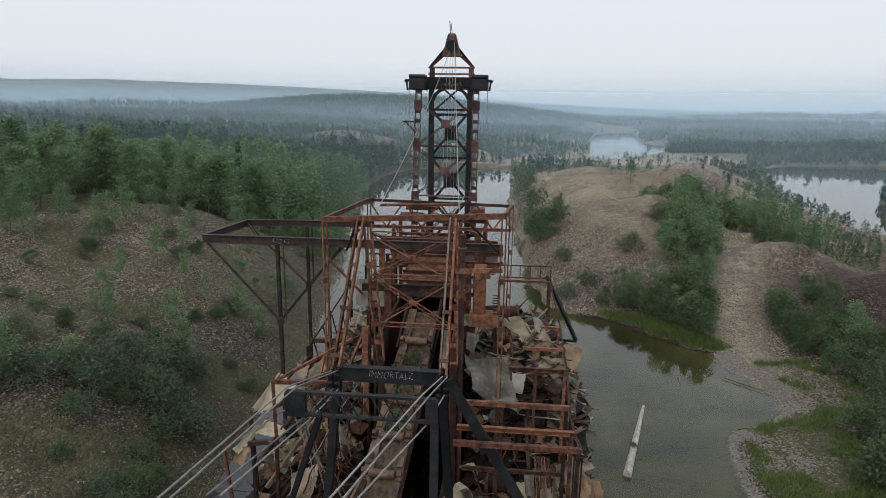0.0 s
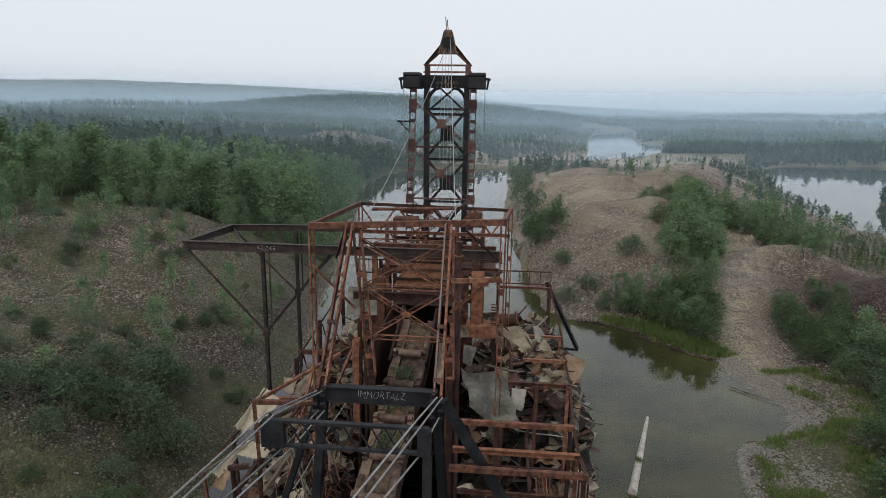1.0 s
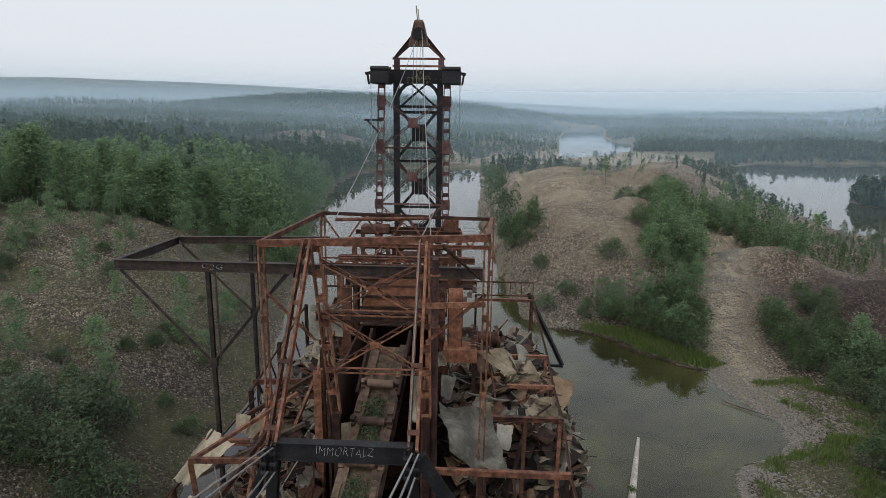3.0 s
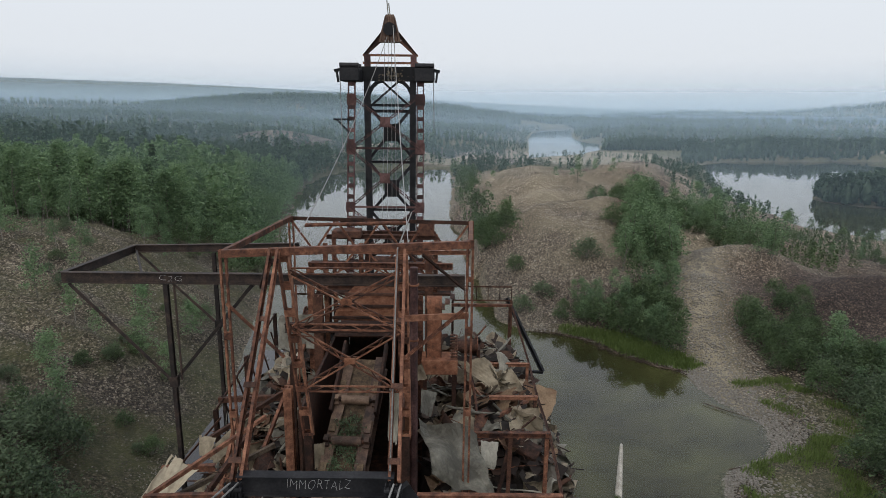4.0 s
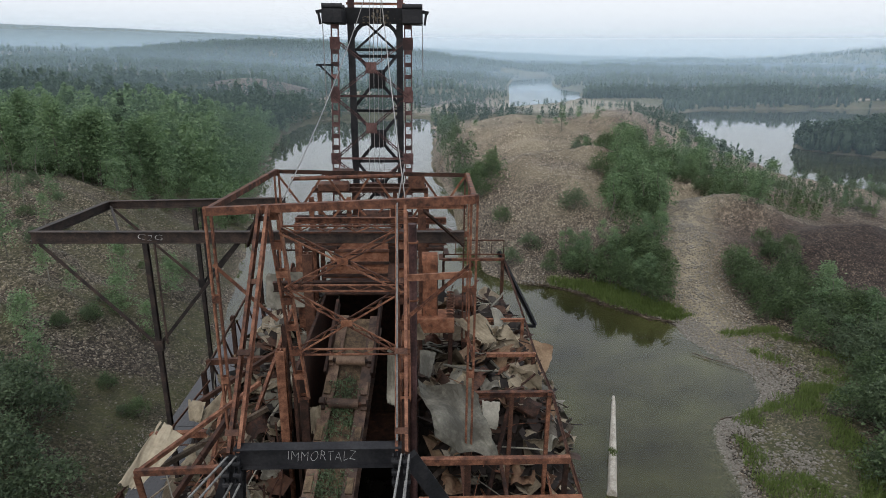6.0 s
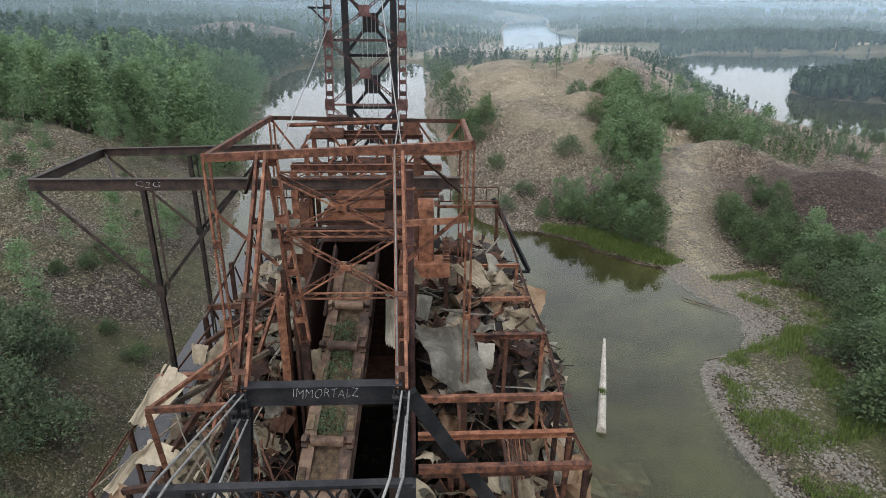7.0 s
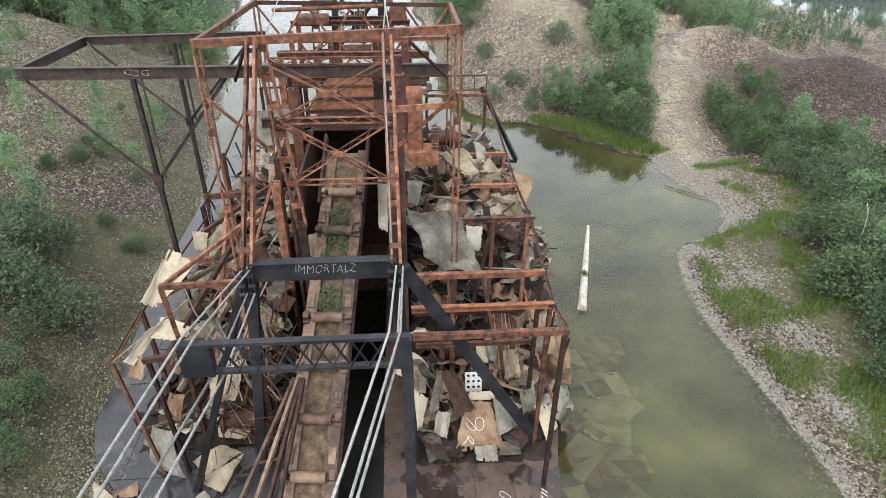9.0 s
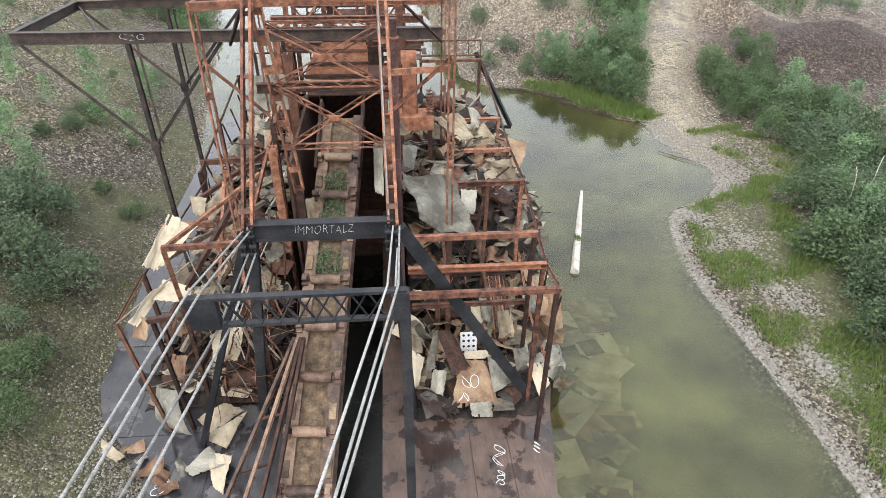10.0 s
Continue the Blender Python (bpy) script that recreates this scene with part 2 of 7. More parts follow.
def deck_material(name, dry, dirt, wet):
    """Rusted deck plate with scuffs, dark damp patches and standing water in the hollows."""
    m, nt, b = material(name, 0.6)
    pos = coords(nt)
    tone = ramp(nt, noise_of(nt, pos, 0.7, 5.0, 0.65), (0.3, dirt), (0.55, dry), (0.75, tuple(c * 1.35 for c in dry)))
    stretch = nt.nodes.new("ShaderNodeMapping")
    stretch.inputs["Scale"].default_value = (9.0, 1.0, 4.0)
    nt.links.new(pos, stretch.inputs[0])
    scuff = ramp(nt, noise_of(nt, stretch.outputs[0], 1.6, 4.0), (0.38, (0.72, 0.72, 0.72)), (0.66, (1.18, 1.16, 1.14)))
    tone = mixed(nt, 0.8, tone, scuff, "MULTIPLY")
    pool = node(nt, "MapRange", From_Min=wet, From_Max=wet + 0.05)
    nt.links.new(noise_of(nt, pos, 0.55, 5.0, 0.6), pool.inputs["Value"])
    dark = mixed(nt, 1.0, tone, (0.40, 0.40, 0.43), "MULTIPLY")
    nt.links.new(mixed(nt, pool.outputs[0], tone, dark), b.inputs["Base Color"])
    gloss = node(nt, "MapRange", To_Min=0.58, To_Max=0.10)
    nt.links.new(pool.outputs[0], gloss.inputs["Value"])
    nt.links.new(gloss.outputs[0], b.inputs["Roughness"])
    bump(nt, b, noise_of(nt, pos, 14, 3.0), 0.12, 0.01)
    return m


DECK = deck_material("damp_rusted_deck_plate", (0.100, 0.067, 0.054), (0.048, 0.033, 0.027), 0.52)
DECK_WET = deck_material("flooded_deck_plate", (0.088, 0.084, 0.086), (0.050, 0.047, 0.049), 0.40)


# ---- building helpers ----
def part(name, bm, mat, parent=None, label="", smooth=False):
    """Links a bmesh, given in world coordinates, as ONE mesh object under its thing."""
    me = bpy.data.meshes.new(name)
    root = parent
    while root is not None and root.parent is not None:
        root = root.parent
    if root is not None:
        bmesh.ops.translate(bm, verts=bm.verts, vec=-root.location)
    bm.to_mesh(me)
    bm.free()
    me.materials.append(mat)
    if smooth:
        me.shade_smooth()
    ob = new(name, me)
    ob.parent = parent
    return tagged(ob, label)


def thing(name, base, label, category, group="", kind=""):
    ob = new(name)
    ob.location = base
    ob.empty_display_size = 0.3
    return tagged(ob, label, category, group, kind)


def centred(ob):
    """Moves the origin of a lone mesh to the middle of its foot."""
    me = ob.data
    co = np.empty(len(me.vertices) * 3)
    me.vertices.foreach_get("co", co)
    co = co.reshape(-1, 3)
    c = Vector(((co[:, 0].min() + co[:, 0].max()) / 2, (co[:, 1].min() + co[:, 1].max()) / 2, co[:, 2].min()))
    me.transform(Matrix.Translation(-c))
    ob.location = c
    return ob


def solo(name, bm, mat, label, category, group="", kind="", smooth=False):
    return tagged(centred(part(name, bm, mat, None, label, smooth)), "", category, group, kind)


def frame_of(p, q, up=(0, 0, 1)):
    p, q = Vector(p), Vector(q)
    z = (q - p).normalized()
    u = Vector(up)
    if abs(z.dot(u)) > 0.97:
        u = Vector((0, 1, 0))
    x = u.cross(z).normalized()
    y = z.cross(x)
    return p, q, x, y


def box_on(bm, p, q, w, h, up=(0, 0, 1), dx=0.0, dy=0.0):
    """A bar from p to q, w wide across and h deep along 'up', shifted by dx, dy in its own section."""
    p, q, x, y = frame_of(p, q, up)
    v = []
    for e in (p, q):
        for a, b in ((-1, -1), (1, -1), (1, 1), (-1, 1)):
            v.append(bm.verts.new(e + x * (a * w / 2 + dx) + y * (b * h / 2 + dy)))
    for f in ((3, 2, 1, 0), (4, 5, 6, 7), (0, 1, 5, 4), (1, 2, 6, 5), (2, 3, 7, 6), (3, 0, 4, 7)):
        bm.faces.new([v[i] for i in f])


def block(bm, lo, hi):
    c = [(a + b) / 2 for a, b in zip(lo, hi)]
    box_on(bm, (c[0], c[1], lo[2]), (c[0], c[1], hi[2]), abs(hi[0] - lo[0]), abs(hi[1] - lo[1]), (0, 1, 0))


def section(bm, p, q, w, h, shape="I", t=0.025, up=(0, 0, 1)):
    """A rolled section drawn out in one piece: I, C (channel), L (angle) or a plain bar."""
    if shape not in "ICL":
        return box_on(bm, p, q, w, h, up)
    a, b = w / 2, h / 2
    s = t / 2
    line = {"I": ((-a, -b), (a, -b), (a, t - b), (s, t - b), (s, b - t), (a, b - t), (a, b), (-a, b), (-a, b - t), (-s, b - t), (-s, t - b), (-a, t - b)),
            "C": ((-a, -b), (a, -b), (a, t - b), (t - a, t - b), (t - a, b - t), (a, b - t), (a, b), (-a, b)),
            "L": ((-a, -b), (a, -b), (a, t - b), (t - a, t - b), (t - a, b), (-a, b))}[shape]
    p, q, x, y = frame_of(p, q, up)
    ends = [[bm.verts.new(e + x * u + y * v) for u, v in line] for e in (p, q)]
    n = len(line)
    for i in range(n):
        j = (i + 1) % n
        bm.faces.new((ends[0][i], ends[0][j], ends[1][j], ends[1][i]))
    bm.faces.new(ends[0][::-1]), bm.faces.new(ends[1])


def tube_on(bm, p, q, r0, r1=None, n=10, caps=True):
    p, q, x, y = frame_of(p, q)
    r1 = r0 if r1 is None else r1
    a, b = [], []
    for i in range(n):
        c, s = math.cos(2 * math.pi * i / n), math.sin(2 * math.pi * i / n)
        a.append(bm.verts.new(p + (x * c + y * s) * r0))
        b.append(bm.verts.new(q + (x * c + y * s) * r1))
    for i in range(n):
        j = (i + 1) % n
        bm.faces.new((a[i], a[j], b[j], b[i]))
    if caps:
        bm.faces.new(a[::-1]), bm.faces.new(b)


def member(name, p, q, w, h, mat, parent, shape="I", label="", t=0.025, up=(0, 0, 1)):
    bm = bmesh.new()
    section(bm, p, q, w, h, shape, t, up)
    return part(name, bm, mat, parent, label)


def pipe(name, p, q, r, mat, parent, label="", n=10):
    bm = bmesh.new()
    tube_on(bm, p, q, r, n=n)
    return part(name, bm, mat, parent, label)


def mesh_of(name, co, mat, faces=None):
    me = bpy.data.meshes.new(name)
    n = len(co)
    if faces is None:
        faces = np.arange(n).reshape(-1, 3)
    me.vertices.add(n), me.loops.add(faces.size), me.polygons.add(len(faces))
    me.vertices.foreach_set("co", np.asarray(co, float).ravel())
    me.loops.foreach_set("vertex_index", faces.ravel())
    me.polygons.foreach_set("loop_start", np.arange(len(faces)) * faces.shape[1])
    me.update(calc_edges=True)
    me.materials.append(mat)
    return me


def lerp(p, q, f):
    return tuple(a + (b - a) * f for a, b in zip(p, q))


def battened_leg(name, p, q, w, h, mat, parent, step=0.8, label="", side=(1, 0, 0)):
    """A built-up leg: two flat chords held apart by batten plates, each batten a piece of its own."""
    p, q = Vector(p), Vector(q)
    s = Vector(side) * (w / 2)
    leg = member(name, p - s, q - s, 0.07, h, mat, parent, "bar", label, up=(0, 1, 0))
    member("chord", p + s, q + s, 0.07, h, mat, leg, "bar", up=(0, 1, 0))
    n = max(2, int((q - p).length / step))
    d = (q - p).normalized() * 0.13
    for i in range(n + 1):
        c = p.lerp(q, i / n)
        for y in (-h / 2 - 0.012, h / 2 + 0.012):
            o = Vector((0, y, 0))
            member("batten_plate", c - d + o, c + d + o, w + 0.06, 0.018, mat, leg, "bar", up=(0, 1, 0))
    return leg


def laced_strut(name, p, q, w, mat, parent, label="", t=0.05, up=(0, 0, 1)):
    """A light strut of two bars with zigzag lacing."""
    p0, q0, x, y = frame_of(p, q, up)
    o = x * (w / 2)
    strut = member(name, p0 - o, q0 - o, t, t * 1.3, mat, parent, "bar", label, up=up)
    member("chord", p0 + o, q0 + o, t, t * 1.3, mat, strut, "bar", up=up)
    n = max(3, int((q0 - p0).length / (w * 2.2)))
    for i in range(n):
        e = 1 if i % 2 else -1
        member("lacing_bar", p0.lerp(q0, i / n) + o * e + y * 0.03, p0.lerp(q0, (i + 1) / n) - o * e + y * 0.03, 0.04, 0.015, mat, strut, "bar", up=up)
    return strut


# ---- the ground: one sheet to the horizon, with ponds, lakes and tailing mounds ----
def shore_table(*pairs):
    ys, xs = zip(*pairs)
    return lambda y: np.interp(y, ys, xs)


WEST = shore_table((-80, -15), (15, -10.6), (20.9, -11.3), (23.2, -12.3), (25.9, -13.1), (29.2, -13.6), (34.5, -14.0), (40, -15.6), (47, -16.3), (54, -17.5), (80, -22), (107, -27.5), (150, -35), (180, -39), (210, -39), (232, -34), (243, -10), (250, 6))
EAST = shore_table((-80, 17), (19, 16.8), (25.9, 16.6), (28.4, 16.3), (31.2, 16.1), (34, 15.9), (36.5, 16.3), (38.6, 16.8), (40, 17.3), (41, 18.2), (41.6, 19.6), (42.5, 21.2), (44, 22.5), (46, 23.1), (47.4, 22.9), (48.2, 22.2), (50, 21.4), (52.8, 21.0), (55, 21.1), (56.2, 20.4), (57.5, 18.8), (59.8, 16.2), (62.3, 15.0), (63.8, 13.6), (64.9, 11.5), (65.6, 8.6), (68.5, 6.2), (80, 5), (135, 2.4), (200, 3.4), (243, 2), (250, -6))
LAKE_E = shore_table((96, 420), (104, 82), (108, 73), (114, 70), (131, 71), (153, 73), (192, 82), (244, 101), (270, 108), (288, 128), (296, 175), (304, 230), (318, 420))
FAR_A = shore_table((296, 40), (301, 40.5), (400, 54), (513, 69), (810, 120), (850, 140))
FAR_B = shore_table((296, 40), (314, 58), (331, 73), (370, 93), (434, 108), (470, 103), (542, 112), (822, 168), (850, 160))
PATH_X = shore_table((44, 22.6), (52, 22.4), (57, 23.6), (62, 25.0), (66, 26.2), (72, 28.4), (78, 30.6), (84, 32.6), (92, 35))


def mound(x, y, cx, cy, h, rx, ry, turn=0.0, power=1.0):
    c, s = math.cos(radians(turn)), math.sin(radians(turn))
    u, v = ((x - cx) * c + (y - cy) * s) / rx, (-(x - cx) * s + (y - cy) * c) / ry
    r = np.minimum(1.0, np.sqrt(u * u + v * v))
    return h * ((np.cos(np.pi * r) + 1) / 2) ** power


def wobble(x, y, size, seed):
    """Smooth unevenness between about -1 and 1."""
    g = np.random.RandomState(seed)
    z = np.zeros_like(x)
    for k in range(7):
        a, f, p = g.uniform(0, 2 * np.pi), g.uniform(0.6, 1.7) / size, g.uniform(0, 6.28)
        z = z + np.sin((x * np.cos(a) + y * np.sin(a)) * f * 6.28 + p + 1.3 * np.sin((x * np.sin(a) - y * np.cos(a)) * f * 3.1 + 2 * p))
    return z / 4.0


def sink(d, slope=0.22, deep=1.6):
    """Bed level at d metres from the shore, out into the water."""
    return -np.minimum(deep, np.maximum(0, d) * slope)


def terrain(x, y):
    x, y = np.asarray(x, float), np.asarray(y, float)
    wig = 0.9 * wobble(x, y, 9, 5) * np.clip((y - 10) / 60, 0.35, 3)
    dl = WEST(y) - x + wig * 0.5
    dr = x - EAST(y) + wig * 0.5
    far = np.hypot(x, y - 40)
    up = np.clip(dl, 0, None)
    left = 10.9 * (1 - np.exp(-(up / np.interp(y, (28, 42, 58, 80), (22.0, 18.5, 14.0, 16.0))) ** 1.2 * 1.3)) * np.interp(y, (-80, 20, 74, 95, 125, 240), (0.6, 1.0, 1.0, 0.55, 0.3, 0.25))
    left = left + mound(x, y, -26, 30, 2.2, 13, 14) + mound(x, y, -36, 66, 1.2, 12, 16)
    left = left + np.clip(up / 10, 0, 1) * (0.45 * wobble(x, y, 13, 3) + 0.15 * wobble(x, y, 3.5, 4))
    left = left + 0.75 * (0.4 - np.abs(np.sin((y + 0.42 * x) / 1.5 + 0.8 * wobble(x, y, 19, 18)))) * np.clip((up - 2) / 8, 0, 1) * np.clip((48 - up) / 10, 0, 1) * np.clip((84 - y) / 10, 0, 1)
    e = np.clip(dr, 0, None)
    right = 1.0 * (1 - np.exp(-e / 4.0)) + 1.6 * np.clip((e - 3) / 20, 0, 1)
    right = right + mound(x, y, 17, 91, 6.9, 19, 26) + mound(x, y, 27, 96, 3.0, 13, 14) + mound(x, y, 10.5, 92, 1.8, 9, 22) + mound(x, y, 20, 110, 3.0, 16, 14)
    right = right + mound(x, y, 20, 129, 7.6, 27, 22, -6) + mound(x, y, 8.5, 145, 4.0, 8, 26) + mound(x, y, 41, 143, 8.3, 22, 24) + mound(x, y, 16, 164, 4.6, 22, 24) + mound(x, y, 56, 180, 6.0, 26, 24) + mound(x, y, 34, 172, 3.6, 24, 20)
    arc = np.hypot(x - 25, y - 60)
    right = right + 1.7 * (0.36 - np.abs(np.sin(arc / 2.1 + 0.5 * wobble(x, y, 30, 17))) ** 0.8) * np.clip((y - 84) / 14, 0, 1) * np.clip((205 - y) / 20, 0, 1) * np.clip((e - 2) / 7, 0, 1) * np.clip((62 - x) / 12, 0, 1)
    right = right + mound(x, y, 36.5, 77.5, 4.0, 12, 10) + mound(x, y, 27, 69, 2.1, 12, 15) + mound(x, y, 43, 66, 3.0, 13, 10, 12) + mound(x, y, 41, 95, 2.4, 20, 15) + mound(x, y, 54, 50, 2.4, 20, 22)
    right = right + np.clip(e / 8, 0, 1) * (0.35 * wobble(x, y, 11, 7) + 0.12 * wobble(x, y, 3.2, 8))
    land = np.where(dl > 0, left, np.where(dr > 0, right, 0.0))
    bed = sink(np.minimum(-dl, -dr))
    beyond = 2.2 + 1.2 * wobble(x, y, 90, 11) + np.clip((far - 250) / 900, 0, 1) * 4
    beyond = beyond + np.clip((-x - 60) / 220, 0, 1) * 10
    low = np.clip((x + 25) / 30, 0, 1) * np.clip((165 - x) / 40, 0, 1) * np.clip((400 - y) / 60, 0, 1)
    beyond = beyond * (1 - low) + (0.9 + 0.35 * wobble(x, y, 40, 12)) * low
    blend = np.clip((y - 236) / 14, 0, 1)
    z = np.where((dl > 0) | (dr > 0), land, bed)
    z = z * (1 - blend) + np.maximum(beyond, 0.8) * blend
    out = np.clip((np.abs(x) - 75) / 60, 0, 1)
    z = np.where(y < 236, z * (1 - out) + np.maximum(beyond, np.where(x < 0, 9.0, 1.2)) * out, z)
    # the lakes to the east and far ahead
    de = np.minimum(x - LAKE_E(y), 380 - x)
    z = np.where((x > 44) & (y > 60) & (y < 236), np.minimum(z, 0.4 + np.interp(y, (100, 122), (0.17, 0.36)) * np.maximum(np.minimum(np.abs(LAKE_E(np.maximum(y, 106)) - x) + np.maximum(0, 104 - y), 90), 0) + 0.15 * wobble(x, y, 7, 15)), z)
    island = mound(x, y, 141, 166, 5.0, 56, 26, 4, 0.5)
    z = np.where((de > -6) & (y > 96) & (y < 330), np.where(de > 0, sink(de) + island, np.minimum(z, 0.25 - de * 0.22 + 0 * z)), z)
    df = np.minimum(x - FAR_A(y), FAR_B(y) - x)
    z = np.where((y > 285) & (y < 850), np.minimum(z, 0.35 + 0.05 * np.maximum(-df, 0)), z)
    z = np.where((df > 0) & (y > 296) & (y < 850), sink(df, 0.1), z)
    z = z + (mound(x, y, -26, 272, 6.5, 34, 18, 10) + mound(x, y, -75, 300, 8.5, 50, 26) + mound(x, y, 14, 262, 3.0, 22, 10)) * (y > 246)
    # wooded hills at the rim of the valley
    shore = np.where(y < 850, np.clip(np.maximum(-df, 0) / 40, 0, 1), 1.0)
    z = z + (mound(x, y, -140, 900, 26, 300, 190, 3, 0.6) + mound(x, y, -560, 960, 9, 360, 180)) * shore
    side = x / np.maximum(y, 500) * 3300
    rim = np.interp(side, (-6000, -3200, -2215, -1500, -890, -350, 155, 900, 2500), (110, 150, 138, 128, 104, 82, 52, 26, 20)) + 4 * wobble(side, 0 * side, 900, 51)
    z = z + rim * np.clip((y - 2300) / 900, 0, 1) ** 2 * np.clip((4400 - y) / 500, 0, 1)
    z = z + mound(x, y, 1000, 1200, 40, 480, 380, 10) + mound(x, y, 700, 1500, 14, 420, 300)
    return z


def ground_cover(x, y, z):
    """Moss and scrub cover, bare sand, turf: three weights from 0 to 1."""
    dl, dr = WEST(y) - x, x - EAST(y)
    far = np.hypot(x, y - 40)
    moss = np.where(dl > 0, 0.62 + 0.24 * wobble(x, y, 13, 21), 0.10 + 0.14 * wobble(x, y, 18, 22))
    moss = np.where((dl > 30) | ((dl > 0) & (y > 84)), 0.95, moss)
    bare = ((x > -5) & (x < 66) & (y < 215)) | ((x > -95) & (x < 40) & (y > 244) & (y < 345))
    moss = np.where(((y > 150) | (far > 150)) & ~bare, 0.95, np.where(bare & (y > 150), 0.22 + 0.2 * wobble(x, y, 22, 27), moss))
    path = np.exp(-((x - PATH_X(y)) / 2.3) ** 2) * np.clip((y - 45) / 5, 0, 1) * np.clip((90 - y) / 10, 0, 1)
    field = np.clip(1.25 - np.hypot((x - 68) / 36, (y - 300) / 50), 0, 1) + np.clip(1.1 - np.hypot((x + 12) / 30, (y - 262) / 16), 0, 1)
    field = field + np.clip(1.1 - np.hypot((x - 205) / 40, (y - 318) / 10), 0, 1) + np.clip(1.0 - np.hypot((x + 20) / 50, (y - 262) / 20), 0, 1) * (0.6 + 0.5 * wobble(x, y, 14, 33))
    mounds = np.clip((y - 72) / 10, 0, 1) * np.clip((215 - y) / 10, 0, 1) * np.clip((x - EAST(y) - 3) / 6, 0, 1) * np.clip((44 - x) / 10, 0, 1)
    sand = np.clip(path * 0.95 + field * 2.2 + mounds * np.clip(0.36 + 0.3 * wobble(x, y, 13, 37), 0, 0.6), 0, 0.95)
    turf = np.clip((dr - 0.9) / 0.8, 0, 1) * np.clip((9.5 - dr) / 2, 0, 1) * np.clip((46 - y + 2.6 * np.clip(dr - 2.6, 0, 2.5)) / 5, 0, 1) * 0.95
    turf = turf + np.exp(-((dr - 1.6) / 1.5) ** 2) * np.clip((y - 56) / 1.5, 0, 1) * np.clip((64.5 - y) / 1.5, 0, 1)
    turf = turf * np.clip(0.72 + 0.6 * wobble(x, y, 5, 31), 0, 1)
    turf = np.maximum(turf, np.where((far > 200) & ~bare & (sand < 0.2), 0.85, 0.0))
    bed = np.clip(-z * 3, 0, 1)
    return np.clip(moss * (1 - bed), 0, 1), np.clip(sand * (1 - bed * 0.6) + bed * 0.35, 0, 1), np.clip(turf * (1 - bed), 0, 1)


def stone_tint(x, y):
    """The stones differ from heap to heap: pale on the old mounds, dark maroon where one was freshly turned. West
    slope: sky light painted in too, foot darker, crest brighter.
    """
    dl = WEST(y) - x
    old = np.where(dl > 0, np.interp(dl, (0, 1.5, 5, 14, 24), (0.92, 0.70, 0.76, 1.22, 1.7)) * np.interp(y, (90, 110), (1.0, 0.8)), np.interp(y, (50, 72, 92, 150), (1.05, 1.3, 1.9, 2.1)))
    fresh = np.clip(1.5 - np.hypot((x - 41.5) / 12.5, (y - 64.5) / 8.5) + 0.25 * wobble(x, y, 6, 55), 0, 1)
    r = old * (1 - 0.70 * fresh)
    return r, r * (1 - 0.20 * fresh), r * (1 - 0.18 * fresh)


def build_ground():
    n = 400
    u = np.linspace(-1, 1, n)
    gx = 30 * np.sinh(u * math.asinh(4300 / 30)) + 6
    v = np.linspace(-math.asinh(250 / 30), math.asinh(4600 / 30), n + 50)
    gy = 30 * np.sinh(v) + 52
    X, Y = np.meshgrid(gx, gy)
    Z = terrain(X, Y)
    co = np.stack([X, Y, Z], -1).reshape(-1, 3)
    rows, cols = X.shape
    i = (np.arange(rows - 1)[:, None] * cols + np.arange(cols - 1)[None]).ravel()
    faces = np.stack([i, i + 1, i + cols + 1, i + cols], -1)
    me = bpy.data.meshes.new("ground")
    me.vertices.add(len(co)), me.loops.add(faces.size), me.polygons.add(len(faces))
    me.vertices.foreach_set("co", co.ravel())
    me.loops.foreach_set("vertex_index", faces.ravel())
    me.polygons.foreach_set("loop_start", np.arange(len(faces)) * 4)
    me.update(calc_edges=True)
    a, b, c = ground_cover(X, Y, Z)
    cover = me.color_attributes.new("cover", "FLOAT_COLOR", "POINT")
    cover.data.foreach_set("color", np.stack([a, b, c, np.clip(-Z * 2.5, 0, 1)], -1).ravel())
    tint = me.color_attributes.new("tint", "FLOAT_COLOR", "POINT")
    tint.data.foreach_set("color", np.stack([*stone_tint(X, Y), np.ones_like(X)], -1).ravel())
    me.materials.append(GROUND)
    me.shade_smooth()
    return tagged(new("ground", me), "gravel dredge tailings with moss, sand and turf", "ground", kind="structure")


ground = build_ground()

bm = bmesh.new()
bmesh.ops.create_grid(bm, x_segments=8, y_segments=8, size=1200)
bmesh.ops.translate(bm, verts=bm.verts, vec=(200, 700, 0))
tagged(part("water", bm, WATER, None), "still murky olive pond and lake water", "water", kind="structure")

# Added shells lean outward; their pale blue paints haze over what lies behind.
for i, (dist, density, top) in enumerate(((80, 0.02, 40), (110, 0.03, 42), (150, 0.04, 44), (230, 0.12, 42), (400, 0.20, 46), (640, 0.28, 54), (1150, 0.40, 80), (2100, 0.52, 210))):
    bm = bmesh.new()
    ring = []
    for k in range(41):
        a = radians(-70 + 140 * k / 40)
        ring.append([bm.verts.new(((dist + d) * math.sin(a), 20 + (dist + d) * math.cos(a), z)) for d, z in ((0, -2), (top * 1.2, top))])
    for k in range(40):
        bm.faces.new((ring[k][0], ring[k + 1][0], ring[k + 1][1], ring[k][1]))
    tagged(part("haze", bm, haze_material("haze_shell", density, top), None, smooth=True), "thin bluish shell painted to stand in for smoke haze over the valley", "haze", kind="structure")


def z_at(x, y):
    return float(terrain(np.array([x]), np.array([y]))[0])


# ---- the dredge ----
CX = -3.7           # middle line of the hull
DECK_Z = 0.8


